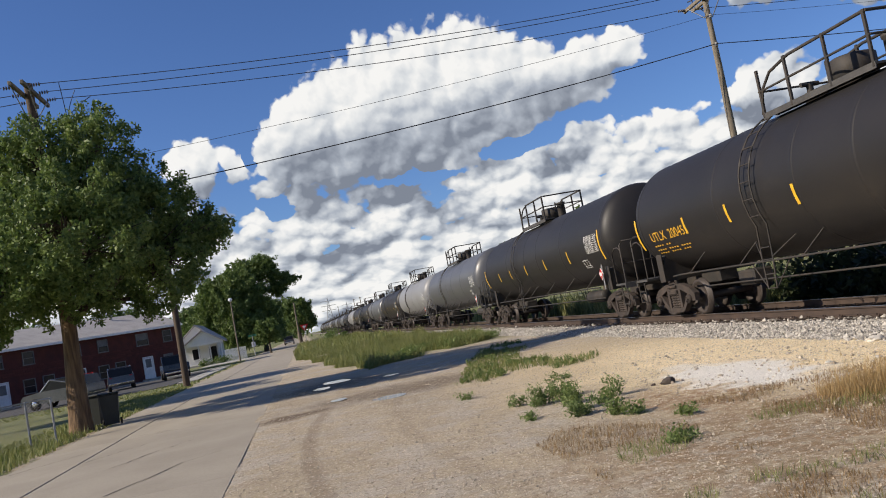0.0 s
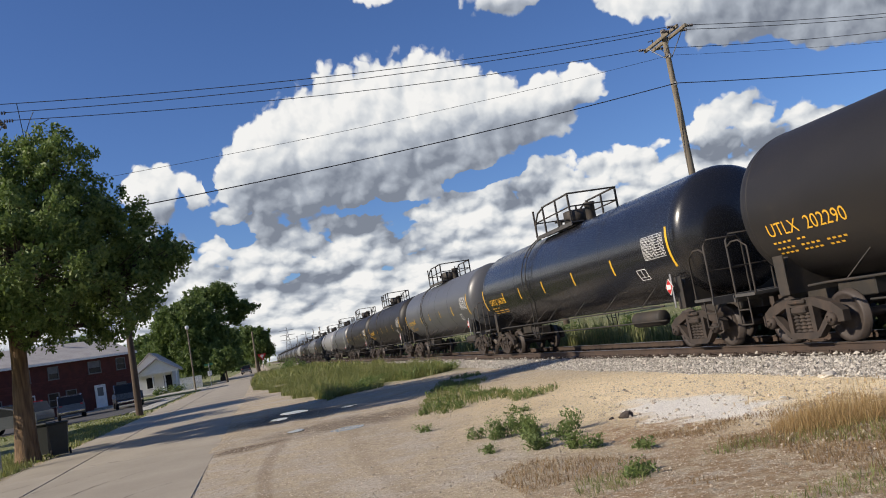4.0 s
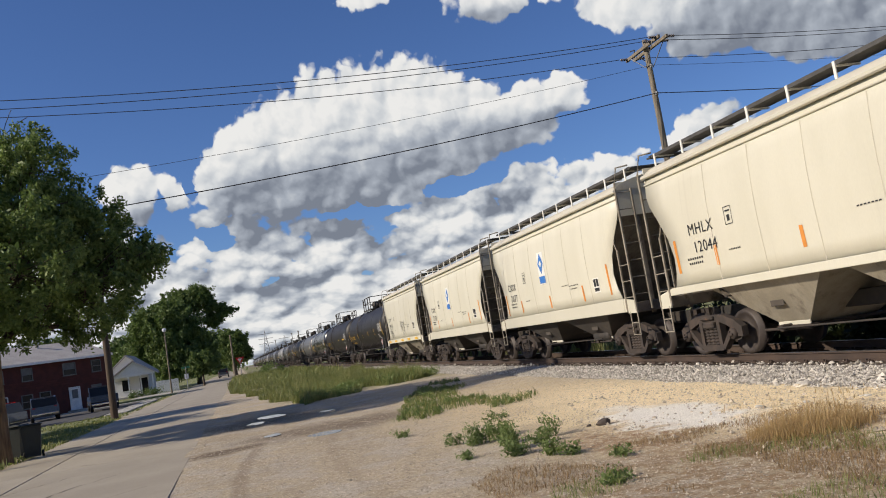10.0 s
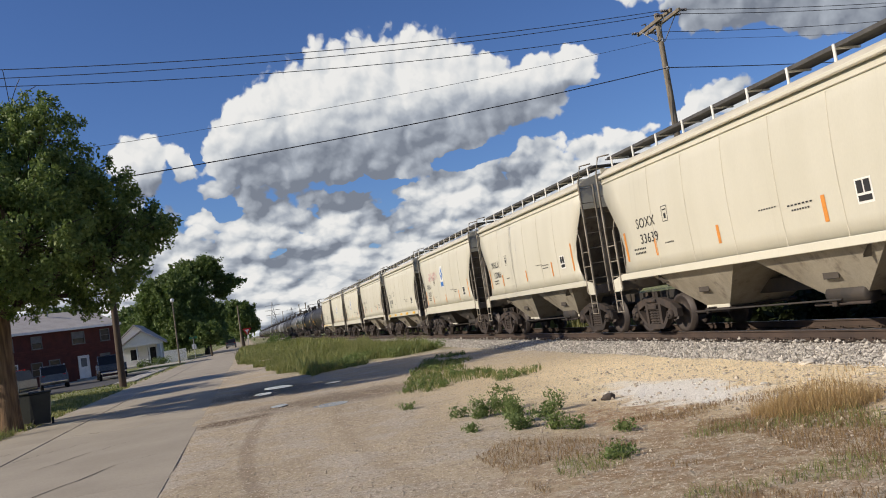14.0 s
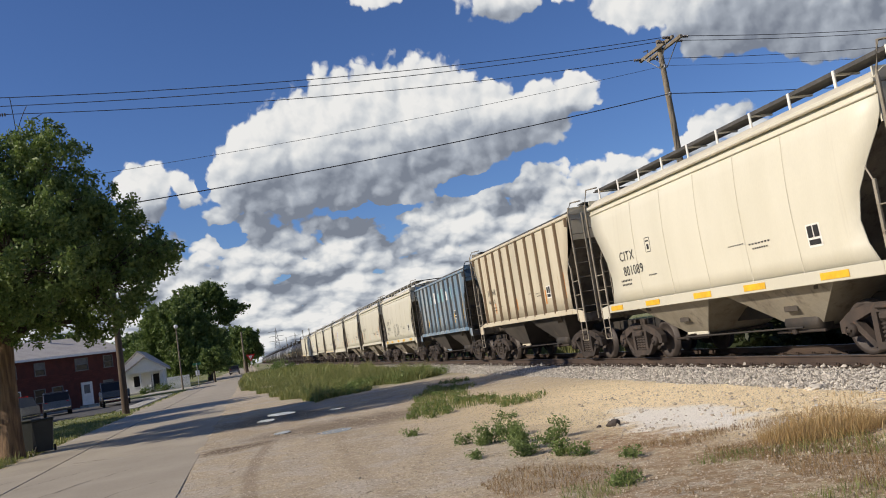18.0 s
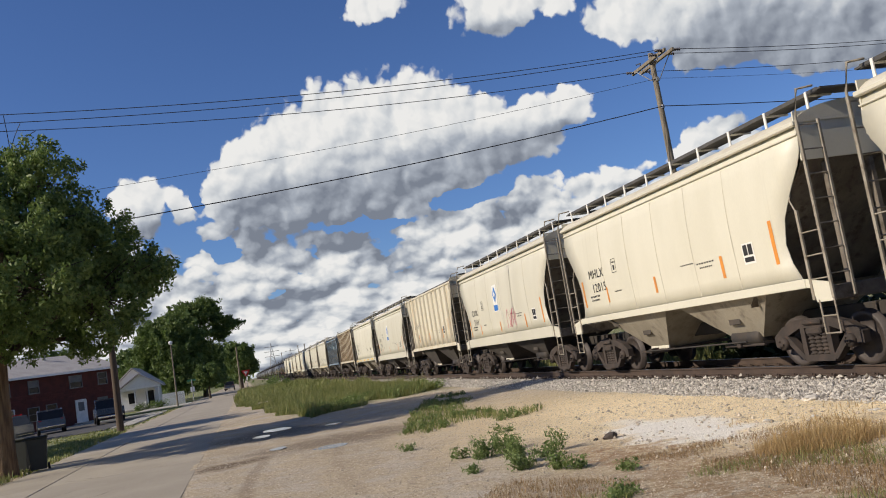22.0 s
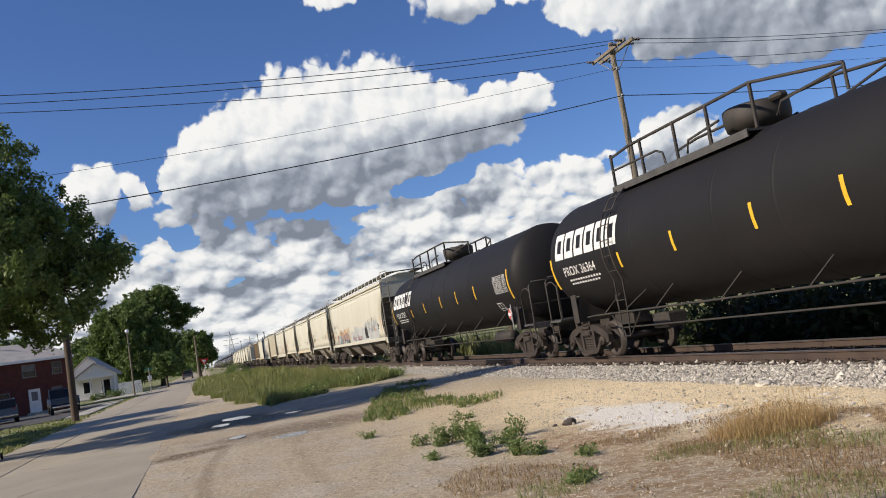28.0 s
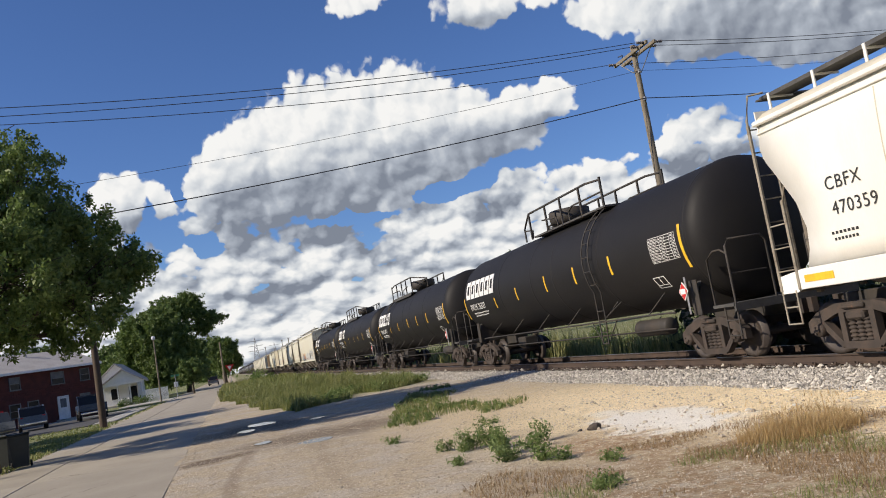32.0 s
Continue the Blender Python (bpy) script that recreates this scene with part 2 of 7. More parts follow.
M["wire"] = surface("wire", (0.03, 0.03, 0.035), None, 3, 0.6)
M["insulator"] = surface("insulator", (0.12, 0.10, 0.09), None, 3, 0.3)
M["grey_metal"] = surface("grey_metal", (0.38, 0.39, 0.40), (0.28, 0.28, 0.28), 3, 0.5, 0.7, bump=0.1)
M["leaf_a"] = leafy("leaf_a", (0.08, 0.135, 0.034), (0.19, 0.255, 0.068))
M["leaf_b"] = leafy("leaf_b", (0.07, 0.12, 0.03), (0.155, 0.215, 0.055))
M["grass"] = leafy("grass", (0.12, 0.165, 0.04), (0.29, 0.285, 0.10))
M["weed_leaf"] = leafy("weed_leaf", (0.10, 0.155, 0.04), (0.20, 0.26, 0.08))
# leaf green darkened to stand for the shade behind the train
M["leaf_shade"] = leafy("leaf_shade", (0.022, 0.036, 0.012), (0.045, 0.062, 0.02))
M["tree_bark"] = surface("tree_bark", (0.26, 0.165, 0.09), (0.10, 0.062, 0.038), 3.0, 0.95, bump=1.0, fine=12, stretch=(5, 5, 0.5), depth=0.05)
M["window_trim"] = surface("window_trim", (0.17, 0.165, 0.16), (0.12, 0.118, 0.115), 2.0, 0.6, bump=0.1)
M["dry_grass"] = leafy("dry_grass", (0.40, 0.27, 0.12), (0.56, 0.41, 0.20))
M["brown_grass"] = leafy("brown_grass", (0.20, 0.125, 0.06), (0.36, 0.25, 0.12))
M["tall_weed"] = leafy("tall_weed", (0.11, 0.14, 0.04), (0.34, 0.32, 0.13))
M["brick_red"] = surface("brick_red", (0.115, 0.031, 0.022), (0.08, 0.022, 0.017), 1.5, 0.9, bump=0.3, fine=30, each=0.2)
M["roof_shingle"] = surface("roof_shingle", (0.43, 0.405, 0.37), (0.36, 0.335, 0.305), 1.2, 0.95, bump=0.5, fine=14)
M["white_siding"] = surface("white_siding", (0.74, 0.74, 0.72), (0.66, 0.66, 0.64), 0.8, 0.7, bump=0.1)
M["white_paint"] = surface("white_paint", (0.78, 0.78, 0.76), (0.68, 0.68, 0.66), 2.0, 0.5, bump=0.1)
M["glass_dark"] = surface("glass_dark", (0.015, 0.016, 0.018), None, 2, 0.2, bump=0, spec=0.3)
M["curtain"] = surface("curtain", (0.15, 0.15, 0.15), (0.11, 0.11, 0.11), 2, 0.6)
M["asphalt"] = surface("asphalt", (0.055, 0.053, 0.05), (0.075, 0.072, 0.066), 1.0, 0.95, bump=0.4, fine=40)
M["sidewalk"] = surface("sidewalk", (0.42, 0.40, 0.35), (0.34, 0.32, 0.28), 1.0, 0.9, bump=0.2)
M["water"] = surface("water", (0.10, 0.085, 0.065), None, 3, 0.04, bump=0.0)
M["rock"] = surface("rock", (0.09, 0.07, 0.055), (0.05, 0.04, 0.035), 6, 0.9, bump=0.6)
M["pale_stone"] = surface("pale_stone", (0.62, 0.58, 0.50), (0.5, 0.46, 0.4), 5, 0.9, bump=0.4)
M["car_silver"] = surface("car_silver", (0.12, 0.125, 0.13), None, 1, 0.3, 0.6, bump=0, coat=0.5)
M["car_black"] = surface("car_black", (0.012, 0.013, 0.016), None, 1, 0.25, 0.0, bump=0, coat=0.6)
M["rubber"] = surface("rubber", (0.02, 0.02, 0.02), None, 4, 0.85)
M["chrome"] = surface("chrome", (0.7, 0.7, 0.72), None, 4, 0.15, 1.0, bump=0)
M["lamp_red"] = surface("lamp_red", (0.5, 0.02, 0.015), None, 4, 0.2, bump=0)
M["lamp_clear"] = surface("lamp_clear", (0.75, 0.76, 0.78), None, 4, 0.15, bump=0)
M["bin_green"] = surface("bin_green", (0.025, 0.03, 0.028), None, 3, 0.6)
M["sign_red"] = surface("sign_red", (0.55, 0.02, 0.02), None, 4, 0.4, bump=0)
M["sign_green"] = surface("sign_green", (0.02, 0.16, 0.08), None, 4, 0.4, bump=0)
# rolling stock
SOFT = (0.955, 1.035)
M["cream"] = surface("cream", (0.575, 0.552, 0.45), (0.535, 0.512, 0.41), 0.7, 0.5, bump=0.03, stretch=(1, 1, 0.35), grime=(0.44, 0.41, 0.32), grime_at=(0.62, 0.95), each=0.07, grainy=SOFT, streak=(0.45, 0.42, 0.335), streak_at=(0.60, 0.85))
M["cream_dirty"] = surface("cream_dirty", (0.56, 0.51, 0.385), (0.50, 0.445, 0.33), 0.8, 0.65, bump=0.05, stretch=(1, 1.5, 0.30), grime=(0.36, 0.24, 0.12), grime_at=(0.60, 0.84), each=0.05, grainy=SOFT, streak=(0.40, 0.30, 0.18), streak_at=(0.55, 0.75))
M["cream_rusty"] = surface("cream_rusty", (0.60, 0.565, 0.45), (0.53, 0.48, 0.36), 0.8, 0.65, bump=0.05, stretch=(1, 1.5, 0.30), grime=(0.42, 0.25, 0.09), grime_at=(0.56, 0.76), grainy=SOFT, streak=(0.42, 0.26, 0.10), streak_at=(0.54, 0.72))
M["cream_roof"] = surface("cream_roof", (0.56, 0.525, 0.42), (0.47, 0.435, 0.345), 1.5, 0.7, bump=0.05, grime=(0.36, 0.30, 0.22), grime_at=(0.55, 0.80), grainy=(0.9, 1.08))
# rusty ribs, their colour darkened as well for the shade they throw
M["rib_rust_shade"] = surface("rib_rust_shade", (0.19, 0.135, 0.08), (0.12, 0.08, 0.05), 3.0, 0.85, bump=0.1, stretch=(1, 1, 0.3))
M["white_car"] = surface("white_car", (0.74, 0.73, 0.68), (0.68, 0.66, 0.60), 0.7, 0.45, bump=0.03, stretch=(1, 1, 0.35), grime=(0.5, 0.47, 0.4), grime_at=(0.68, 0.95), grainy=SOFT)
M["blue_car"] = surface("blue_car", (0.095, 0.185, 0.285), (0.17, 0.235, 0.29), 1.2, 0.65, bump=0.06, stretch=(1, 1.6, 0.2), grime=(0.24, 0.235, 0.21), grime_at=(0.48, 0.68), grainy=(0.9, 1.08), streak=(0.36, 0.38, 0.37), streak_at=(0.50, 0.62))
M["blue_rib"] = surface("blue_rib", (0.05, 0.075, 0.10), (0.10, 0.09, 0.075), 2.0, 0.8, bump=0.1)
# cream paint with the shade of the car ends put into its colour, plus grime
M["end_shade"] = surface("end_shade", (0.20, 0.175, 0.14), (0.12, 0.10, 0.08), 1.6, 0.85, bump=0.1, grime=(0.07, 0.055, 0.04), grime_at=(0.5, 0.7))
# both bay colours hold the shade below the sill as well as dirt
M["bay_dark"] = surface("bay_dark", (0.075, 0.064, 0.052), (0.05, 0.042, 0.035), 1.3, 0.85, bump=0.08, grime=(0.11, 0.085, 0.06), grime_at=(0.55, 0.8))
M["bay_grime_shade"] = surface("bay_grime_shade", (0.34, 0.305, 0.235), (0.25, 0.22, 0.165), 1.3, 0.75, bump=0.08, stretch=(1, 1, 0.4), grime=(0.12, 0.095, 0.07), grime_at=(0.5, 0.75))
M["tank_black"] = surface("tank_black", (0.016, 0.015, 0.015), (0.021, 0.019, 0.018), 0.6, 0.5, bump=0.03, stretch=(1, 0.6, 1), grime=(0.036, 0.030, 0.024), grime_at=(0.55, 0.85), spec=0.35)
M["tank_procor"] = surface("tank_procor", (0.0115, 0.011, 0.0115), (0.015, 0.014, 0.014), 0.6, 0.6, bump=0.02, stretch=(1, 0.6, 1), spec=0.22)
M["tank_grey"] = surface("tank_grey", (0.085, 0.088, 0.095), (0.070, 0.072, 0.077), 0.6, 0.40, bump=0.03, stretch=(1, 0.6, 1), grime=(0.07, 0.06, 0.05), grime_at=(0.6, 0.9), spec=0.6)
M["tank_pale"] = surface("tank_pale", (0.23, 0.235, 0.24), (0.19, 0.19, 0.19), 0.6, 0.45, bump=0.03, stretch=(1, 0.6, 1), grime=(0.10, 0.085, 0.07), grime_at=(0.55, 0.85))
M["tank_gloss"] = surface("tank_gloss", (0.012, 0.013, 0.016), (0.016, 0.016, 0.018), 0.6, 0.26, bump=0.0, coat=0.15, grainy=SOFT)
M["black_steel"] = surface("black_steel", (0.026, 0.024, 0.022), (0.045, 0.036, 0.028), 3.0, 0.7, 0.0, bump=0.15)
M["ladder_paint"] = surface("ladder_paint", (0.30, 0.27, 0.215), (0.20, 0.175, 0.135), 2.0, 0.8, bump=0.1, grime=(0.10, 0.07, 0.045), grime_at=(0.5, 0.75))
M["truck_rust"] = surface("truck_rust", (0.052, 0.038, 0.030), (0.030, 0.024, 0.020), 4.0, 0.85, bump=0.3, grime=(0.095, 0.048, 0.028), grime_at=(0.55, 0.8), each=0.3)
M["wheel_steel"] = surface("wheel_steel", (0.065, 0.052, 0.045), (0.045, 0.036, 0.032), 4.0, 0.6, 0.2, bump=0.1)
M["wheel_bright"] = surface("wheel_bright", (0.45, 0.43, 0.41), None, 6.0, 0.3, 0.9, bump=0)
M["grating"] = surface("grating", (0.075, 0.072, 0.068), (0.05, 0.048, 0.046), 3.0, 0.8, bump=0.6, fine=25)
M["stencil_white"] = surface("stencil_white", (0.72, 0.72, 0.70), (0.62, 0.62, 0.6), 4.0, 0.6, bump=0)
M["stencil_black"] = surface("stencil_black", (0.025, 0.025, 0.025), None, 4.0, 0.6, bump=0)
M["stencil_yellow"] = surface("stencil_yellow", (0.72, 0.40, 0.03), (0.60, 0.34, 0.03), 4.0, 0.5, bump=0)
M["stripe_yellow"] = surface("stripe_yellow", (0.78, 0.47, 0.03), (0.62, 0.36, 0.03), 5.0, 0.45, bump=0)
M["stripe_orange"] = surface("stripe_orange", (0.66, 0.25, 0.04), (0.55, 0.22, 0.05), 5.0, 0.45, bump=0)
M["logo_blue"] = surface("logo_blue", (0.03, 0.16, 0.48), (0.05, 0.19, 0.48), 3.0, 0.5, bump=0)
M["paint_pink"] = surface("paint_pink", (0.62, 0.16, 0.22), (0.5, 0.2, 0.22), 3.0, 0.6, bump=0)
M["paint_tan"] = surface("paint_tan", (0.50, 0.36, 0.20), (0.56, 0.42, 0.27), 2.0, 0.6, bump=0)
M["paint_maroon"] = surface("paint_maroon", (0.25, 0.045, 0.06), (0.2, 0.05, 0.06), 3.0, 0.6, bump=0)
M["paint_aqua"] = surface("paint_aqua", (0.22, 0.42, 0.46), (0.3, 0.45, 0.45), 3.0, 0.6, bump=0)
M["paint_silver"] = surface("paint_silver", (0.46, 0.47, 0.45), (0.36, 0.37, 0.36), 1.2, 0.5, bump=0, grime=(0.56, 0.53, 0.44), grime_at=(0.55, 0.7))
M["paint_blue"] = surface("paint_blue", (0.12, 0.30, 0.42), (0.18, 0.36, 0.44), 3.0, 0.6, bump=0)
M["paint_grey"] = surface("paint_grey", (0.22, 0.22, 0.21), (0.36, 0.35, 0.32), 2.0, 0.6, bump=0)

# ---- mesh building ----


class Shape:
    """Collects faces for one mesh."""

    def __init__(self):
        self.v, self.f, self.smooth = [], [], []

    def face(self, points, smooth=False):
        k = len(self.v)
        self.v.extend(tuple(p) for p in points)
        self.f.append(tuple(range(k, k + len(points))))
        self.smooth.append(smooth)
        return self

    def box(self, c, s, turn=None, bevel=0.0):
        hx, hy, hz = s[0] / 2, s[1] / 2, s[2] / 2
        c = Vector(c)
        b = min(bevel, hx * 0.9, hy * 0.9, hz * 0.9)
        k = len(self.v)
        for x in (-1, 1):
            for y in (-1, 1):
                for z in (-1, 1):
                    three = ((x * hx, y * (hy - b), z * (hz - b)), (x * (hx - b), y * hy, z * (hz - b)), (x * (hx - b), y * (hy - b), z * hz)) if b else ((x * hx, y * hy, z * hz),)
                    for p in three:
                        p = Vector(p)
                        self.v.append(tuple(c + (turn @ p if turn else p)))
        w = 3 if b else 1
        n = lambda x, y, z, a: k + w * (4 * (x > 0) + 2 * (y > 0) + (z > 0)) + (a if b else 0)
        faces = [[n(-1, -1, -1, 0), n(-1, -1, 1, 0), n(-1, 1, 1, 0), n(-1, 1, -1, 0)], [n(1, -1, -1, 0), n(1, 1, -1, 0), n(1, 1, 1, 0), n(1, -1, 1, 0)],
                 [n(-1, -1, -1, 1), n(1, -1, -1, 1), n(1, -1, 1, 1), n(-1, -1, 1, 1)], [n(-1, 1, -1, 1), n(-1, 1, 1, 1), n(1, 1, 1, 1), n(1, 1, -1, 1)],
                 [n(-1, -1, -1, 2), n(-1, 1, -1, 2), n(1, 1, -1, 2), n(1, -1, -1, 2)], [n(-1, -1, 1, 2), n(1, -1, 1, 2), n(1, 1, 1, 2), n(-1, 1, 1, 2)]]
        if b:
            for p in (-1, 1):
                for q in (-1, 1):
                    faces.append([n(p, q, -1, 0), n(p, q, 1, 0), n(p, q, 1, 1), n(p, q, -1, 1)])
                    faces.append([n(p, -1, q, 0), n(p, 1, q, 0), n(p, 1, q, 2), n(p, -1, q, 2)])
                    faces.append([n(-1, p, q, 1), n(1, p, q, 1), n(1, p, q, 2), n(-1, p, q, 2)])
            for x in (-1, 1):
                for y in (-1, 1):
                    for z in (-1, 1):
                        faces.append([n(x, y, z, 0), n(x, y, z, 1), n(x, y, z, 2)])
        self.f.extend(tuple(f) for f in faces)
        self.smooth.extend([False] * len(faces))
        return self

    def tube(self, path, r, seg=6, caps=True, ends=None):
        """A round bar along a path; ends: another radius at the far end."""
        path = [Vector(p) for p in path]
        rings = []
        for i, p in enumerate(path):
            way = (path[min(i + 1, len(path) - 1)] - path[max(i - 1, 0)]).normalized()
            side = way.cross(Vector((0, 0, 1)) if abs(way.z) < 0.9 else Vector((1, 0, 0))).normalized()
            up = side.cross(way)
            rr = r if ends is None else r + (ends - r) * i / (len(path) - 1)
            k = len(self.v)
            for j in range(seg):
                a = 2 * math.pi * j / seg
                self.v.append(tuple(p + side * (rr * math.cos(a)) + up * (rr * math.sin(a))))
            rings.append(k)
        for a, b in zip(rings, rings[1:]):
            for j in range(seg):
                self.f.append((a + j, a + (j + 1) % seg, b + (j + 1) % seg, b + j))
                self.smooth.append(True)
        if caps:
            for k in (rings[0], rings[-1]):
                self.face([self.v[k + j] for j in range(seg)])
        return self

    def lathe(self, profile, centre=(0, 0, 0), axis="y", seg=32, smooth=True):
        """Turns (distance along the axis, radius) round the axis."""
        k = len(self.v)
        for d, r in profile:
            for j in range(seg):
                a = 2 * math.pi * j / seg
                u, w = r * math.cos(a), r * math.sin(a)
                p = {"y": (u, d, w), "x": (d, u, w), "z": (u, w, d)}[axis]
                self.v.append(tuple(Vector(p) + Vector(centre)))
        for i in range(len(profile) - 1):
            for j in range(seg):
                a, b = k + i * seg, k + (i + 1) * seg
                self.f.append((a + j, b + j, b + (j + 1) % seg, a + (j + 1) % seg))
                self.smooth.append(smooth)
        return self

    def prism(self, outline, lo, hi, axis="x"):
        """A flat outline drawn out between two planes: outline in (y, z) for x, (x, z) for y, (x, y) for z."""
        at = {"x": lambda p, d: (d, p[0], p[1]), "y": lambda p, d: (p[0], d, p[1]), "z": lambda p, d: (p[0], p[1], d)}[axis]
        self.face([at(p, lo) for p in outline])
        self.face([at(p, hi) for p in reversed(outline)])
        for p, q in zip(outline, outline[1:] + outline[:1]):
            self.face([at(p, lo), at(p, hi), at(q, hi), at(q, lo)])
        return self

    def grid(self, rows, smooth=True):
        k, w = len(self.v), len(rows[0])
        for row in rows:
            self.v.extend(tuple(p) for p in row)
        for i in range(len(rows) - 1):
            for j in range(w - 1):
                a = k + i * w + j
                self.f.append((a, a + 1, a + w + 1, a + w))
                self.smooth.append(smooth)
        return self

    def shell(self, rows, shift):
        """A thin sheet with two skins and a rim: shift moves a point to the inner skin."""
        h, w, k = len(rows), len(rows[0]), len(self.v)
        for row in rows:
            self.v.extend(tuple(p) for p in row)
        for row in rows:
            self.v.extend(tuple(Vector(p) + Vector(shift)) for p in row)
        o = h * w
        for i in range(h - 1):
            for j in range(w - 1):
                a = k + i * w + j
                self.f += [(a, a + 1, a + w + 1, a + w), (o + a, o + a + w, o + a + w + 1, o + a + 1)]
                self.smooth += [True, True]
        ring = [k + j for j in range(w)] + [k + i * w + w - 1 for i in range(1, h)] + [k + (h - 1) * w + j for j in range(w - 2, -1, -1)] + [k + i * w for i in range(h - 2, 0, -1)]
        for a, b in zip(ring, ring[1:] + ring[:1]):
            self.f.append((a, o + a, o + b, b))
            self.smooth.append(False)
        return self

    def mesh(self, name, material):
        me = bpy.data.meshes.new(name)
        me.from_pydata(self.v, [], self.f)
        me.polygons.foreach_set("use_smooth", self.smooth)
        me.materials.append(material)
        me.update()
        return me


def loose(name, verts, faces, material):
    """A mesh from arrays."""
    me = bpy.data.meshes.new(name)
    me.from_pydata(verts.tolist() if hasattr(verts, "tolist") else verts, [], faces.tolist() if hasattr(faces, "tolist") else faces)
    me.materials.append(material)
    return me


def part(name, shape, material, parent, label="", at=None):
    ob = new(name, shape if isinstance(shape, bpy.types.Mesh) else shape.mesh(name, material))
    ob.parent = parent
    if at is not None:
        ob.matrix_basis = at
    return tagged(ob, label)


def thing(name, label, category, group="", at=None, kind=""):
    ob = tagged(new(name), label, category, group, kind)
    if at is not None:
        ob.matrix_basis = at
    return ob


def letters(body, size, place, material, name="lettering", spread=1.0):
    """Lettering laid on a surface: place(u, v) gives the point for text u to the right and v up."""
    curve = bpy.data.curves.new(name, "FONT")
    curve.body, curve.size, curve.space_character = body, size, spread
    ob = bpy.data.objects.new(name, curve)
    me = bpy.data.meshes.new_from_object(ob)
    bpy.data.objects.remove(ob)
    for v in me.vertices:
        v.co = place(v.co.x, v.co.y)
    me.materials.clear()
    me.materials.append(material)
    me.update()
    return me

# ---- ground, road, track ----
GROUND = -0.23
TRACK_X = 10.88
rng = np.random.default_rng(7)


def ground_material():
    m = bpy.data.materials.new("ground")
    m.use_nodes = True
    n = Tree(m.node_tree)
    shader = m.node_tree.nodes["Principled BSDF"]
    at = n.put("ShaderNodeTexCoord", out=3)
    bent = n.vec("ADD", at, n.vec("MULTIPLY", n.vec("SUBTRACT", n.noise(at, 0.9, 6.0, 0.65, 1), (0.5, 0.5, 0.5)), (2.6, 2.6, 0)))

    def patch(cx, cy, rx, ry, soft=0.5):
        off = n.vec("MULTIPLY", n.vec("SUBTRACT", bent, (cx, cy, 0)), (1 / rx, 1 / ry, 0))
        return n.ramp(n.vec("LENGTH", off, out=1), 1.0 + soft, 1.0 - soft)

    split = m.node_tree.nodes.new("ShaderNodeSeparateXYZ")
    m.node_tree.links.new(bent, split.inputs[0])
    fine, mid, broad = n.noise(at, 55, 4, 0.7), n.noise(at, 6, 6, 0.7), n.noise(at, 0.35, 4, 0.6)
    tone = n.mix(n.ramp(broad, 0.35, 0.65), (0.50, 0.415, 0.285, 1), (0.43, 0.355, 0.245, 1))
    tone = n.mix(n.ramp(mid, 0.42, 0.72), tone, (0.36, 0.295, 0.22, 1))
    gravel = n.math("MULTIPLY", n.ramp(n.noise(at, 1.1, 5, 0.6), 0.45, 0.62), 0.75)
    tone = n.mix(gravel, tone, (0.48, 0.43, 0.355, 1))
    sand = n.ramp(n.noise(at, 2.2, 5, 0.65), 0.26, 0.50)
    tone = n.mix(patch(5.9, 15.0, 2.6, 6.5, 0.6), tone, (0.66, 0.53, 0.33, 1))
    tone = n.mix(n.math("MULTIPLY", patch(6.9, 11.8, 1.7, 5.8, 0.45), sand), tone, (0.88, 0.72, 0.46, 1))
    tone = n.mix(n.math("MULTIPLY", patch(5.0, 13.0, 0.8, 1.6, 0.5), 0.7), tone, (0.78, 0.64, 0.40, 1))
    tone = n.mix(n.math("MULTIPLY", patch(1.9, 19.3, 2.0, 1.4, 0.55), 0.85), tone, (0.17, 0.128, 0.088, 1))
    tone = n.mix(n.math("MULTIPLY", patch(0.6, 25.0, 1.6, 2.0, 0.5), 0.85), tone, (0.17, 0.128, 0.088, 1))
    tone = n.mix(n.math("MULTIPLY", patch(-0.6, 17.9, 0.75, 0.5, 0.6), 0.95), tone, (0.15, 0.11, 0.075, 1))
    tone = n.mix(n.math("MULTIPLY", patch(4.4, 9.8, 0.7, 1.3, 0.6), n.ramp(mid, 0.35, 0.6)), tone, (0.33, 0.21, 0.12, 1))
    tone = n.mix(n.math("MULTIPLY", patch(5.7, 7.9, 1.5, 0.6, 0.5), n.ramp(mid, 0.3, 0.55)), tone, (0.30, 0.19, 0.105, 1))
    tone = n.mix(n.math("MULTIPLY", patch(4.2, 6.6, 2.2, 1.9, 0.6), n.ramp(mid, 0.34, 0.60)), tone, (0.31, 0.215, 0.125, 1))
    meadow = n.mix(n.ramp(mid, 0.3, 0.7), (0.11, 0.15, 0.045, 1), (0.22, 0.215, 0.09, 1))
    tone = n.mix(n.ramp(split.outputs[0], -6.3, -6.9), tone, meadow)
    tone = n.mix(n.ramp(split.outputs[0], 13.2, 14.2), tone, n.mix(n.ramp(mid, 0.3, 0.7), (0.17, 0.19, 0.06, 1), (0.27, 0.25, 0.11, 1)))
    strip = n.math("MULTIPLY", n.ramp(split.outputs[1], 31, 36), n.ramp(split.outputs[0], 0.8, 1.8))
    tone = n.mix(n.math("MULTIPLY", strip, 0.85), tone, meadow)
    # the arc of a tyre track over the lot
    swing = n.vec("LENGTH", n.vec("SUBTRACT", n.vec("ADD", at, n.vec("MULTIPLY", n.vec("SUBTRACT", n.noise(at, 1.4, 3.0, 0.5, 1), (0.5, 0.5, 0.5)), (0.10, 0.10, 0))), (38.8, 12.0, 0)), out=1)
    plain = n.put("ShaderNodeSeparateXYZ", (at,), 1)
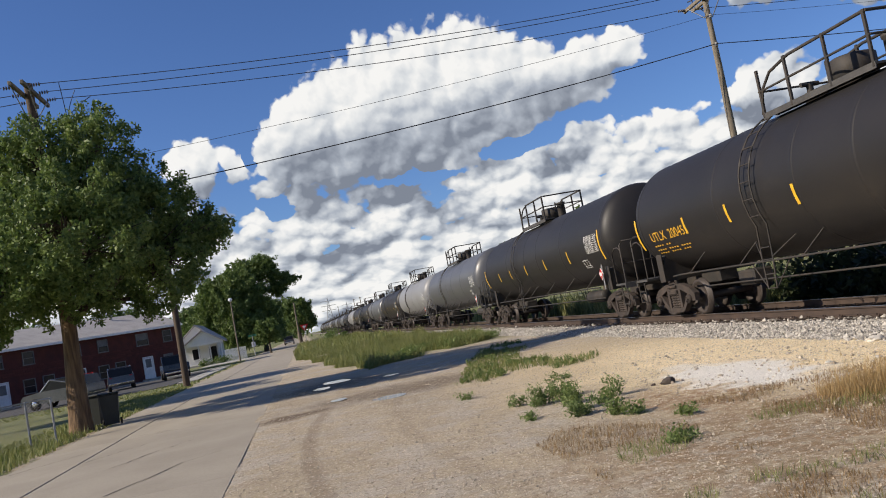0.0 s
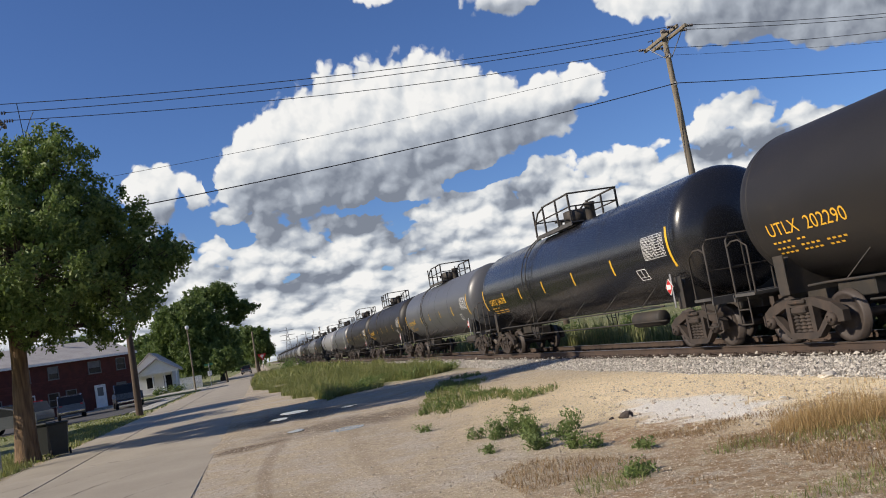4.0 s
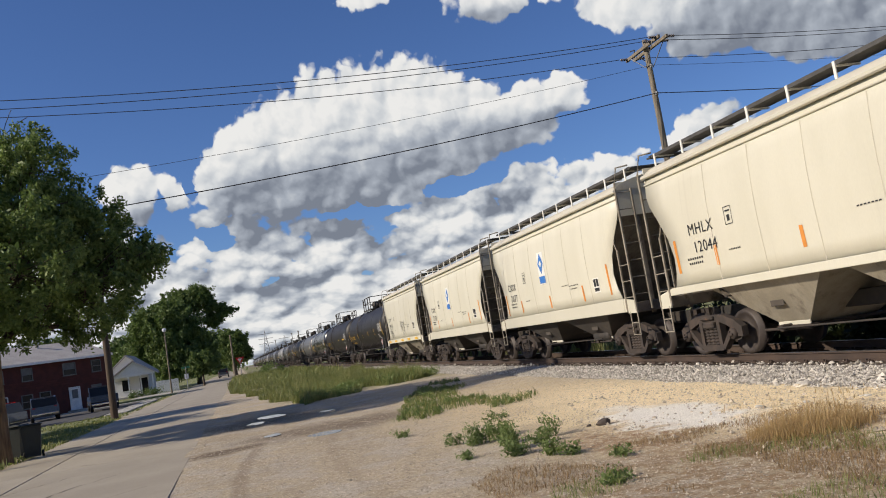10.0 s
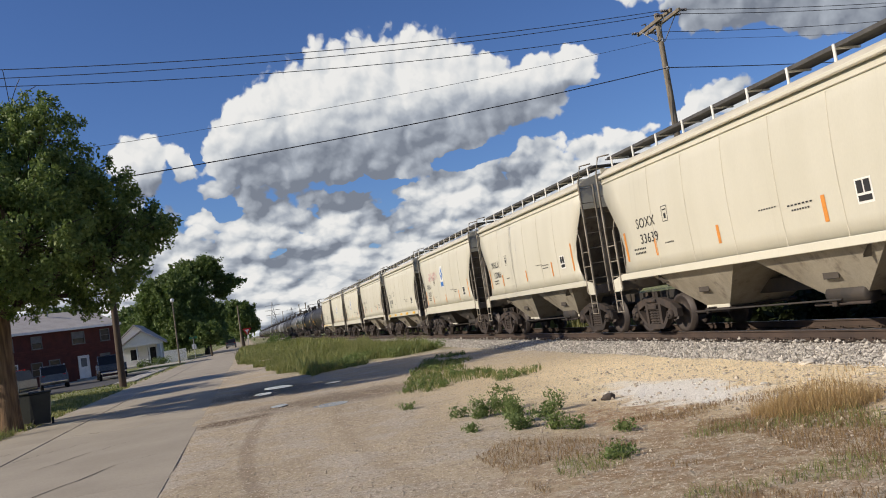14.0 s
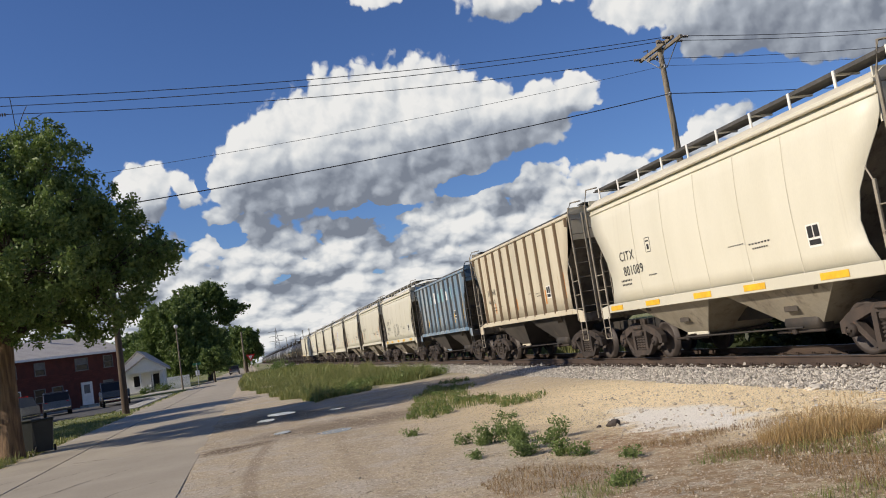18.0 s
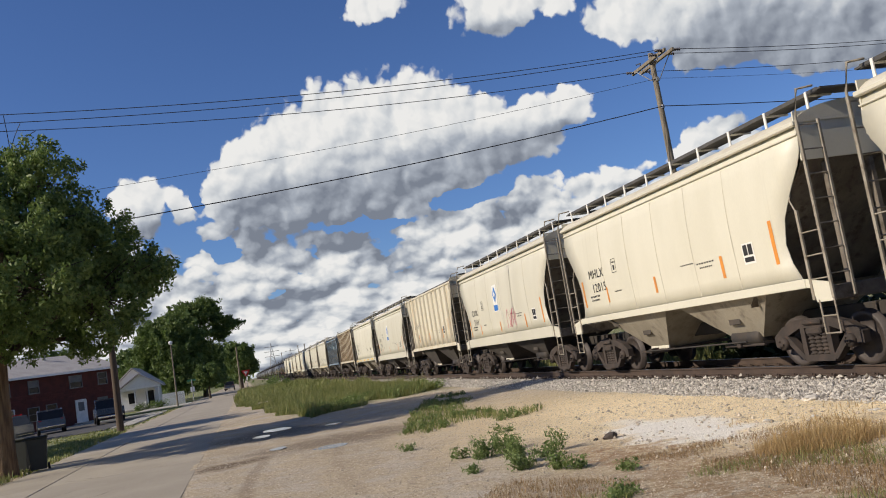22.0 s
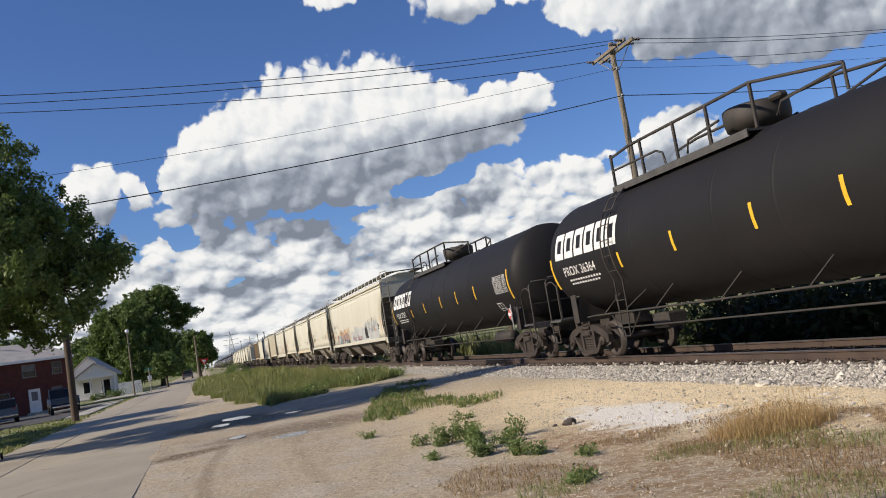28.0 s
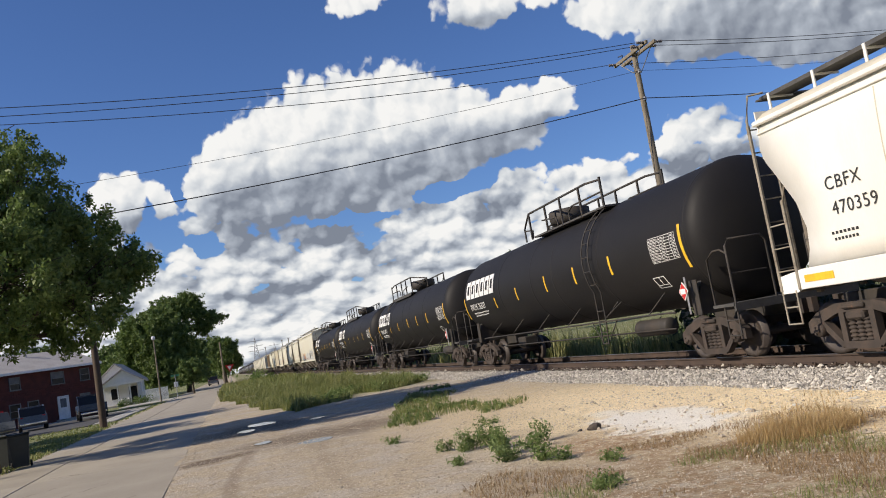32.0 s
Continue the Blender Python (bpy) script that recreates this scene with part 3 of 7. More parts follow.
    reach = n.math("MULTIPLY", n.ramp(plain, 6.0, 9.0), n.ramp(plain, 18.6, 17.0))
    for radius, dark in ((39.02, 0.55), (37.55, 0.22)):
        rut = n.ramp(n.math("ABSOLUTE", n.math("SUBTRACT", swing, radius)), 0.17, 0.05)
        tone = n.mix(n.math("MULTIPLY", n.math("MULTIPLY", rut, reach), dark), tone, (0.25, 0.19, 0.13, 1))
    chips = n.noise(at, 17, 3, 0.75)
    tone = n.mix(n.math("MULTIPLY", n.ramp(chips, 0.56, 0.66), 0.8), tone, (0.68, 0.60, 0.47, 1))
    tone = n.mix(n.math("MULTIPLY", n.ramp(chips, 0.44, 0.34), 0.8), tone, (0.22, 0.17, 0.11, 1))
    tone = n.mix(n.math("MULTIPLY", patch(5.75, 10.95, 0.72, 1.95, 0.30), 0.94), tone, (0.84, 0.80, 0.71, 1))
    tone = n.mix(1.0, tone, n.put("ShaderNodeCombineColor", [n.ramp(fine, 0.2, 0.8, 0.62, 1.36, False)] * 3), "MULTIPLY")
    m.node_tree.links.new(tone, shader.inputs["Base Color"])
    shader.inputs["Roughness"].default_value = 0.95
    shader.inputs["Specular IOR Level"].default_value = 0.2
    height = n.math("ADD", fine, n.math("MULTIPLY", mid, 2.0))
    m.node_tree.links.new(n.put("ShaderNodeBump", {"Strength": 0.8, "Distance": 0.02, "Height": height}), shader.inputs["Normal"])
    return m


def height(x, y):
    """The ground's level: nearly flat, with small humps and a dip where the puddles lie."""
    v = noise.noise(Vector((x * 0.45, y * 0.45, 3.0))) * 0.022 + noise.noise(Vector((x * 1.7, y * 1.7, 8.0))) * 0.008
    near = 1.0 / (1.0 + ((x * x + y * y) / 3600.0) ** 2)
    bank = -0.55 * min(max((x - 13.0) / 3.0, 0.0), 1.0)
    inside = min(max((x + 6.15) / 0.35, 0.0), 1.0) * min(max((-1.32 - x) / 0.5, 0.0), 1.0)
    return GROUND + 0.012 * max(0.0, 1.0 - abs(x + 1.0)) + v * near + bank - 0.05 * inside


def make_ground():
    xs = np.unique(np.r_[np.linspace(-3000, -60, 12), np.linspace(-60, -8, 20), np.linspace(-8, 17, 72), np.linspace(17, 90, 26), np.linspace(90, 3000, 12)])
    ys = np.unique(np.r_[np.linspace(-1500, -20, 12), np.linspace(-20, 3, 14), np.linspace(3, 34, 96), np.linspace(34, 130, 50), np.linspace(130, 4500, 22)])
    s = Shape()
    s.grid([[(x, y, height(x, y)) for x in xs] for y in ys])
    tagged(new("ground", s.mesh("ground", ground_material())), "tan dirt and gravel lot with pale sandy patches and grass", "ground", kind="structure")


make_ground()

# road: concrete slabs with a tarred seam between the lanes
ROAD_L, ROAD_SEAM, ROAD_R = -6.15, -4.58, -1.2
road = thing("road", "worn pale concrete street with cracks and a tarred seam", "road", kind="structure")
s = Shape()
s.box((0.5 * (ROAD_L + ROAD_R), 340, GROUND - 0.128), (ROAD_R - ROAD_L, 420, 0.28), bevel=0.02)
part("far_pavement", s, M["concrete_road"], road)
s = Shape()
s.box((0.5 * (ROAD_L + ROAD_R), 60, GROUND - 0.136), (ROAD_R - ROAD_L - 0.02, 150, 0.26))
part("seam_filler", s, M["crack"], road, "black tar seam filler")
for lo, hi in ((ROAD_L, ROAD_SEAM - 0.015), (ROAD_SEAM + 0.015, ROAD_R)):
    slab = Shape()
    slab.box((0, 0, 0), (hi - lo, 9.13, 0.28), bevel=0.012)
    slab = slab.mesh("slab", M["concrete_road"])
    for k in range(16):
        part("slab", slab, None, road, at=pose(0.5 * (lo + hi), -11.4 + 9.14 * k, GROUND - 0.128 + 0.0012 * (k % 3)))


def crack(points, width=0.014):
    pts = []
    for (x0, y0), (x1, y1) in zip(points, points[1:]):
        for k in range(6):
            f = k / 6
            pts.append(Vector((x0 + (x1 - x0) * f + rng.normal(0, 0.03), y0 + (y1 - y0) * f + rng.normal(0, 0.04), GROUND + 0.0175)))
    s = Shape()
    rows = []
    for i, p in enumerate(pts):
        w = width * (0.5 + rng.random())
        rows.append([p + Vector((-w, -w * 0.4, 0)), p + Vector((w, w * 0.4, 0))])
    s.grid(rows, False)
    part("crack", s, M["crack"], road)


crack([(-4.2, 21.0), (-3.3, 20.6)])
crack([(-4.4, 17.2), (-3.9, 18.0), (-3.3, 18.8)])
crack([(-3.6, 15.2), (-3.1, 16.4), (-2.3, 17.6)])
crack([(-6.0, 17.6), (-4.7, 19.4)], 0.02)
crack([(-4.0, 26.0), (-1.4, 27.0)])
crack([(-2.9, 12.0), (-2.2, 14.0), (-1.6, 14.6)])

# track
track = thing("railway_track", "rusty steel rails on dark timber ties in grey ballast", "railway", kind="structure")
for side in (-1, 1):
    for name, outline, mat in (("rail", [(-0.07, -0.17), (0.07, -0.17), (0.07, -0.155), (0.012, -0.135), (0.012, -0.045), (0.036, -0.032), (0.036, -0.006), (-0.036, -0.006), (-0.036, -0.032), (-0.012, -0.045), (-0.012, -0.135), (-0.07, -0.155)], M["rail_rust"]),
                               ("rail_head", [(-0.034, -0.005), (0.034, -0.005), (0.03, 0.0), (-0.03, 0.0)], M["rail_head"])):
        s = Shape()
        s.prism([(TRACK_X + side * 0.753 + x, z) for x, z in outline], -120, 1500, "y")
        part(name, s, mat, track, "polished rail top" if name == "rail_head" else "")
tie = Shape()
tie.box((0, 0, -0.245), (2.6, 0.23, 0.15), bevel=0.012)
tie = tie.mesh("tie", M["tie_wood"])
plate = Shape()
for side in (-1, 1):
    plate.box((side * 0.753, 0, -0.166), (0.34, 0.19, 0.02))
    for dx, dy in ((-0.1, 0.05), (0.1, -0.05), (-0.13, -0.06), (0.13, 0.06)):
        plate.box((side * 0.753 + dx, dy, -0.15), (0.03, 0.03, 0.04))
plate = plate.mesh("tie_plate", M["rail_rust"])
for k in range(140):
    y = 3.0 + 0.53 * k
    t = part("tie", tie, None, track, at=pose(TRACK_X + rng.normal(0, 0.02), y, rng.normal(0, 0.006), 0, 0, rng.normal(0, 0.6)))
    if k < 70:
        part("tie_plate", plate, None, track, at=pose(TRACK_X, y, 0))
s = Shape()
for k in range(420):
    s.box((TRACK_X, 77.3 + 0.53 * k, -0.245), (2.6, 0.23, 0.15))
for k in range(60):
    s.box((TRACK_X, 2.4 - 0.53 * k, -0.245), (2.6, 0.23, 0.15))
tagged(part("far_ties", s, M["tie_wood"], track), kind="stuff")
s = Shape()
ys = np.unique(np.r_[np.linspace(-100, 2, 12), np.linspace(2, 60, 90), np.linspace(60, 1500, 40)])
sect = [(7.95, -0.30), (8.15, -0.225), (8.6, -0.20), (9.1, -0.18), (9.5, -0.175), (9.7, -0.20), (10.88, -0.20), (12.1, -0.20), (12.6, -0.20), (14.6, -0.80)]
s.grid([[(x + 0.12 * noise.noise(Vector((y * 0.7, x, 0))), y, z + 0.02 * noise.noise(Vector((x * 2, y * 2, 5)))) for x, z in sect] for y in ys])
part("ballast_bed", s, M["ballast_bed"], track, "crushed grey stone bed")


def stones(n, xs, ys, z, size, lift=0.35, where=None):
    """Angular stones scattered over a stretch of ground."""
    base = np.array([(0, 0, 1), (0.9, 0.1, 0.1), (0.1, 0.9, -0.1), (-0.95, 0, 0.15), (0, -0.9, 0.05), (0.1, 0, -0.8)])
    tri = np.array([(0, 1, 2), (0, 2, 3), (0, 3, 4), (0, 4, 1), (5, 2, 1), (5, 3, 2), (5, 4, 3), (5, 1, 4)])
    x = rng.uniform(*xs, n)
    y = ys[0] + (ys[1] - ys[0]) * rng.random(n) ** 1.35
    if where is not None:
        keep = where(x, y)
        x, y = x[keep], y[keep]
        n = len(x)
    sc = size * np.exp(rng.normal(0, 0.35, n))
    a = rng.uniform(0, 6.28, n)
    v = base[None] * (1 + rng.normal(0, 0.22, (n, 6, 3))) * sc[:, None, None] * np.array([1, 1, 0.75])
    ca, sa = np.cos(a)[:, None], np.sin(a)[:, None]
    v = np.stack([v[..., 0] * ca - v[..., 1] * sa, v[..., 0] * sa + v[..., 1] * ca, v[..., 2]], -1)
    zz = np.array([z(p, q) for p, q in zip(x, y)]) + sc * lift
    v += np.stack([x, y, zz], -1)[:, None]
    return v.reshape(-1, 3), (tri[None] + 6 * np.arange(n)[:, None, None]).reshape(-1, 3)


def bed_height(x, y):
    return float(np.interp(x, [p[0] for p in sect], [p[1] for p in sect]))


v, f = stones(60000, (7.75, 9.62), (5.5, 62.0), bed_height, 0.021)
tagged(part("ballast_stones", loose("ballast_stones", v, f, M["ballast"]), None, track, "loose angular grey ballast stones"), kind="stuff")
v, f = stones(2600, (9.8, 10.5), (6.0, 60.0), bed_height, 0.030)
tagged(part("ballast_stones", loose("ballast_stones", v, f, M["ballast"]), None, track), kind="stuff")
v, f = stones(40000, (-1.2, 8.2), (3.2, 26.0), height, 0.0085, 0.2, lambda x, y: ((x - 5.75) / 0.85) ** 2 + ((y - 10.95) / 2.1) ** 2 > 1.25 * rng.random(len(x)))
tagged(new("gravel", loose("gravel", v, f, M["pebble"])), "small pale pebbles scattered over the dirt lot", "gravel", kind="stuff")
v, f = stones(500, (4.6, 7.6), (7.0, 15.0), height, 0.022, 0.2)
tagged(new("gravel", loose("gravel", v, f, M["pebble"])), "broken pale stones by the sandy patch", "gravel", kind="stuff")

# ---- rolling stock; y runs forward along the train, x = -1.49 is the side towards the street ----
SPEED = 12.88
UNIT = 0.93
WHEEL = 0.457
LINKS = {}


def side_frame_shape(x):
    s = Shape()
    t = 0.07
    def bar(points):
        s.prism(points, x - t, x + t)
    bar([(-1.18, 0.60), (-1.18, 0.40), (-0.98, 0.40), (-0.90, 0.56), (-0.42, 0.72), (0.42, 0.72), (0.90, 0.56), (0.98, 0.40), (1.18, 0.40), (1.18, 0.60), (0.92, 0.76), (0.45, 0.88), (-0.45, 0.88), (-0.92, 0.76)])
    for k in (-1, 1):
        bar([(k * 0.92, 0.56), (k * 0.78, 0.60), (k * 0.36, 0.20), (k * 0.44, 0.14)])
        bar([(k * 0.40, 0.80), (k * 0.28, 0.80), (k * 0.28, 0.22), (k * 0.40, 0.22)])
    bar([(-0.46, 0.24), (0.46, 0.24), (0.38, 0.12), (-0.38, 0.12)])
    s.box((x - 0.03 if x < 0 else x + 0.03, 0, 0.82), (0.20, 0.5, 0.08), bevel=0.02)
    s.box((x, 0, 0.66), (0.24, 0.42, 0.13), bevel=0.03)
    return s


def truck_meshes():
    if "truck" in LINKS:
        return LINKS
    s = Shape()
    s.box((0, 0, 0.66), (1.9, 0.40, 0.22), bevel=0.04)
    s.lathe([(0.77, 0.0), (0.77, 0.2), (0.84, 0.2), (0.84, 0.0)], axis="z", seg=16)
    for k in (-1, 1):
        s.tube([(-0.8, k * 0.38, 0.36), (0.8, k * 0.38, 0.36)], 0.045)
        for x in (-0.75, 0.75):
            s.box((x, k * 0.43, 0.42), (0.09, 0.05, 0.34), bevel=0.01)
    LINKS["truck"] = s.mesh("truck", M["truck_rust"])
    for k, name in ((-1, "near"), (1, "far")):
        LINKS["frame" + name] = side_frame_shape(k * 1.02).mesh("side_frame", M["truck_rust"])
    s = Shape()
    turns = 6
    coil = []
    for i in range(turns):
        z = 0.26 + 0.33 * i / (turns - 1)
        coil += [(z - 0.022, 0.060), (z - 0.010, 0.085), (z + 0.010, 0.085), (z + 0.022, 0.060)]
    s.lathe([(0.23, 0.0)] + coil + [(0.62, 0.0)], axis="z", seg=10)
    LINKS["spring"] = s.mesh("spring", M["truck_rust"])
    s = Shape()
    s.lathe([(-1.12, 0.0), (-1.12, 0.07), (-0.80, 0.07), (-0.80, 0.085), (0.80, 0.085), (0.80, 0.07), (1.12, 0.07), (1.12, 0.0)], axis="x", seg=14)
    for k in (-1, 1):
        s.lathe([(k * 0.80, 0.08), (k * 0.81, 0.14), (k * 0.765, 0.17), (k * 0.755, 0.34), (k * 0.80, 0.38), (k * 0.805, WHEEL - 0.003), (k * 0.70, WHEEL - 0.001), (k * 0.69, WHEEL + 0.025), (k * 0.665, WHEEL + 0.022), (k * 0.66, 0.38), (k * 0.70, 0.34), (k * 0.72, 0.17), (k * 0.66, 0.13), (k * 0.66, 0.08)], axis="x", seg=36)
    LINKS["wheelset"] = s.mesh("wheelset", M["wheel_steel"])
    s = Shape()
    for k in (-1, 1):
        s.lathe([(k * 0.803, 0.385), (k * 0.812, 0.395), (k * 0.812, 0.450), (k * 0.803, 0.4575), (k * 0.70, 0.459)], axis="x", seg=36)
    LINKS["tread"] = s.mesh("tread", M["wheel_bright"])
    s = Shape()
    s.lathe([(1.0, 0.0), (1.0, 0.12), (1.12, 0.12), (1.17, 0.10), (1.17, 0.05), (1.185, 0.05), (1.185, 0.0)], axis="x", seg=14)
    for a in range(3):
        s.box((1.19, 0.06 * math.cos(a * 2.1), 0.06 * math.sin(a * 2.1)), (0.03, 0.03, 0.03))
    LINKS["cap"] = s.mesh("bearing_cap", M["truck_rust"])
    return LINKS


def add_truck(car, y):
    m = truck_meshes()
    t = part("truck", m["truck"], None, car, "rust-brown three-piece freight truck", at=pose(0, y, 0))
    for name in ("near", "far"):
        part("side_frame", m["frame" + name], None, t)
        for dy in (-0.17, 0.0, 0.17):
            part("spring", m["spring"], None, t, at=pose(1.02 if name == "far" else -1.02, dy, 0))
    for k in (-1, 1):
        part("wheelset", m["wheelset"], None, t, at=pose(0, k * 0.89, WHEEL))
        for side in (0, 180):
            part("bearing_cap", m["cap"], None, t, at=pose(0, k * 0.89, WHEEL, 0, 0, side))


def coupler_shape(y, way):
    s = Shape()
    s.box((0, y - way * 0.30, 0.86), (0.16, 0.75, 0.20), bevel=0.03)
    s.prism([(-0.15, y), (0.12, y), (0.17, y + way * 0.12), (0.10, y + way * 0.28), (-0.02, y + way * 0.26), (-0.02, y + way * 0.12), (-0.15, y + way * 0.14)], 0.72, 1.0, "z")
    s.tube([(0.16, y, 0.75), (0.2, y + way * 0.2, 0.55), (0.1, y + way * 0.45, 0.5)], 0.025)
    return s


def add_ends(car, half, sill=True):
    for way in (1, -1):
        part("coupler", coupler_shape(way * half, way), M["truck_rust"], car)
    if sill:
        s = Shape()
        s.box((0, 0, 0.86), (0.34, 2 * half - 0.3, 0.30), bevel=0.02)
        part("centre_sill", s, M["black_steel"], car)


def hull_x(z, eave=4.20, ribbed=False):
    """Half width of a hopper's side at a level."""
    f = min(max((z - 1.5) / (eave - 1.5), 0.0), 1.0)
    return 1.43 if ribbed else 1.43 + 0.05 * math.sin(math.pi * f) - 0.05 * f ** 4


def flat_side(y0, z0, eave=4.20, ribbed=False, lift=0.010):
    """Lettering on a hopper's side towards the street."""
    return lambda u, v: (-hull_x(z0 + v, eave, ribbed) - lift, y0 - u, z0 + v)


def sheet(x, y, z, w, h, material, car, name="marking", label=""):
    s = Shape()
    s.box((x - 0.001, y, z), (0.006, w, h))
    return part(name, s, material, car, label)


def scrawl(car, y0, y1, z0, z1, material, strokes, width, seed, label, eave=4.20):
    """Loose sprayed strokes along a stretch of the side."""
    r = np.random.default_rng(seed)
    s = Shape()
    for k in range(strokes):
        yc = y0 + (y1 - y0) * (k + 0.5) / strokes
        pts = []
        a, b, c = r.uniform(0, 6.28, 3)
        for i in range(14):
            f = i / 13
            pts.append((yc + (y1 - y0) / strokes * (0.75 * math.sin(a + 5 * f) + 0.4 * math.sin(b + 9 * f)), z0 + (z1 - z0) * (0.5 + 0.5 * math.sin(c + 4.2 * f + b))))
        rows = []
        for i, (y, z) in enumerate(pts):
            w = width * (0.5 + 0.6 * r.random())
            x = -hull_x(z, eave) - 0.008 - 0.0015 * (k % 5)
            rows.append([(x, y - w, z - w * 0.4), (x, y + w, z + w * 0.4)])
        s.grid(rows, False)
    part("graffiti", s, material, car, label)


# covered hopper outlines: (y, z) of the side sheet's end, from the eave down
HOPPER_END = [(0.0, 1.0), (0.0, 0.82), (-0.10, 0.73), (-0.40, 0.58), (-0.68, 0.42), (-0.80, 0.25), (-0.74, 0.12), (-0.58, 0.0)]
RIBBED_END = [(-0.10, 1.0), (-0.11, 0.96), (-0.24, 0.83), (-0.42, 0.66), (-0.62, 0.50), (-0.76, 0.40), (-0.80, 0.2), (-0.80, 0.0)]


def hopper_car(label, half=5.58, eave=4.20, paint="cream", style="smooth", marks=(), logo=False, stripes="orange", sill_deep=0.34, bays=2, sill_low=1.20, sill_stripes=False):
    car = thing("covered_hopper_car", label, "freight car", "cars of the freight train")
    P = M[paint]
    width = 1.49

    ribbed = style == "ribbed"

    def x_at(z):
        return hull_x(z, eave, ribbed)

    sill = sill_low + sill_deep
    for side in (-1, 1):
        s = Shape()
        rows = []
        for dy, f in (RIBBED_END if ribbed else HOPPER_END):
            z = sill - 0.02 + (eave - sill + 0.02) * f
            rows.append([(side * x_at(z), (half - 0.12 + dy) * g, z) for g in np.linspace(1, -1, 15)][:: side])
        s.shell(rows, (-side * 0.014, 0, 0))
        part("side_sheet", s, P, car)
    # roof
    s = Shape()
    crown = 0.36 if style != "ribbed" else 0.22
    arc = [(math.sin(a) * (width - 0.05), eave + crown * (math.cos(a) - math.cos(1.45)) / (1 - math.cos(1.45))) for a in np.linspace(-1.45, 1.45, 15)]
    s.grid([[(x * 1.0, y, z) for x, z in arc] for y in np.linspace(-half + 0.1, half - 0.1, 12)], True)
    for y in (-half + 0.1, half - 0.1):
        s.face([(x, y, z) for x, z in arc])
    part("roof", s, M["cream_roof"] if paint != "blue_car" else P, car)
    s = Shape()
    for side in (-1, 1):
        s.box((side * (width - 0.055), 0, eave - 0.02), (0.10, 2 * half - 0.18, 0.09), bevel=0.02)
        if style != "ribbed":
            s.box((side * (width - 0.075), 0, eave - 0.20), (0.05, 2 * half - 0.22, 0.035), bevel=0.01)
    part("eave_rail", s, P, car)
    # hatches and running boards
    s = Shape()
    s.box((0, 0, eave + crown + 0.05), (0.55, 2 * half - 1.6, 0.10), bevel=0.03)
    part("hatch_cover", s, M["cream_roof"], car)
    zb = eave + crown + (0.03 if ribbed else 0.12)
    for side in (-1, 1):
        s = Shape()
        off = 0.55 if ribbed else 0.80
        s.box((side * off, 0, zb), (0.46, 2 * half + 0.25, 0.035))
        s.box((side * (off + 0.23), 0, zb + 0.005), (0.02, 2 * half + 0.25, 0.07))
        part("running_board", s, M["grating"], car, "dark open-grid steel walkway")
    post = LINKS.setdefault("post" + str(eave), None)
    if post is None:
        q = Shape()
        q.box((-1.05, 0, zb - 0.13), (0.03, 0.06, 0.34), bevel=0.006)
        q.box((-0.80, 0, zb - 0.035), (0.5, 0.05, 0.03))
        post = LINKS["post" + str(eave)] = q.mesh("walkway_bracket", M["white_car"])
    count = int(half * 2 / 1.15)
    for k in range(0 if ribbed else count + 1):
        y = -half + 0.15 + (2 * half - 0.3) * k / count
        part("walkway_bracket", post, None, car, at=pose(0, y, 0))
    for way in (-1, 1):
        q = Shape()
        q.box((0, way * (half + 0.02), zb), (2.1, 0.42, 0.03))
        part("roof_end_walk", q, M["grating"], car)
    # sill
    reach = 2 * half - (1.7 if ribbed else 1.2)
    for side in (-1, 1):
        s = Shape()
        s.box((side * (width - 0.02), 0, sill_low + sill_deep / 2), (0.05, reach, sill_deep), bevel=0.01)
        s.box((side * (width - 0.08), 0, sill_low + 0.015), (0.14, reach, 0.03))
        for way in (1, -1):
            e, k = half + 0.02, reach / 2 - 0.01
            s.prism([(way * k, sill), (way * e, 1.20 + 0.26), (way * e, 1.16), (way * (half - 0.40), 1.16), (way * (half - 0.46), sill_low), (way * k, sill_low)][:: way], side * (width - 0.03) - 0.02, side * (width - 0.03) + 0.02)
        part("side_sill", s, P, car)
    # ends: bulkhead, slope sheet, posts
    for way in (-1, 1):
        s = Shape()
        e = way * (half - 0.14)
        s.box((0, e, (eave + 3.55) / 2 + 0.1), (2 * width - 0.16, 0.03, eave - 3.55 + 0.2))
        part("end_bulkhead", s, P, car)
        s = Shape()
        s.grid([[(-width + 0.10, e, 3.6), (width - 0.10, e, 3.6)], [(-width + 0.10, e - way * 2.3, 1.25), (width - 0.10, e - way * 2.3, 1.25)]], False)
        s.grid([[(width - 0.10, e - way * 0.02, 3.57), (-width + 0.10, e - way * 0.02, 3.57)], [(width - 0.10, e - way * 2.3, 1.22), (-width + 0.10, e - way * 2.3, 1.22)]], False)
        part("slope_sheet", s, M["end_shade"], car, "grimy slope sheet, shade put into its colour")
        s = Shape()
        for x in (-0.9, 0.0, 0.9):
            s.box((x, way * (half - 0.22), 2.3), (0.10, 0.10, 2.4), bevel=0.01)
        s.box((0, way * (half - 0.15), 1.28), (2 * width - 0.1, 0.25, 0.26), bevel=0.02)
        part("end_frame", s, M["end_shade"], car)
        if way == 1:
            s = Shape()
            s.lathe([(-0.45, 0.0), (-0.45, 0.17), (-0.40, 0.20), (0.40, 0.20), (0.45, 0.17), (0.45, 0.0)], (-0.55, way * (half - 0.55), 1.72), "x", 14)
            s.tube([(-0.9, way * (half - 0.35), 1.5), (-0.9, way * (half - 0.35), 2.4), (-0.4, way * (half - 0.35), 2.5)], 0.03)
            s.box((-0.75, way * (half - 0.32), 2.45), (0.4, 0.18, 0.4), bevel=0.03)
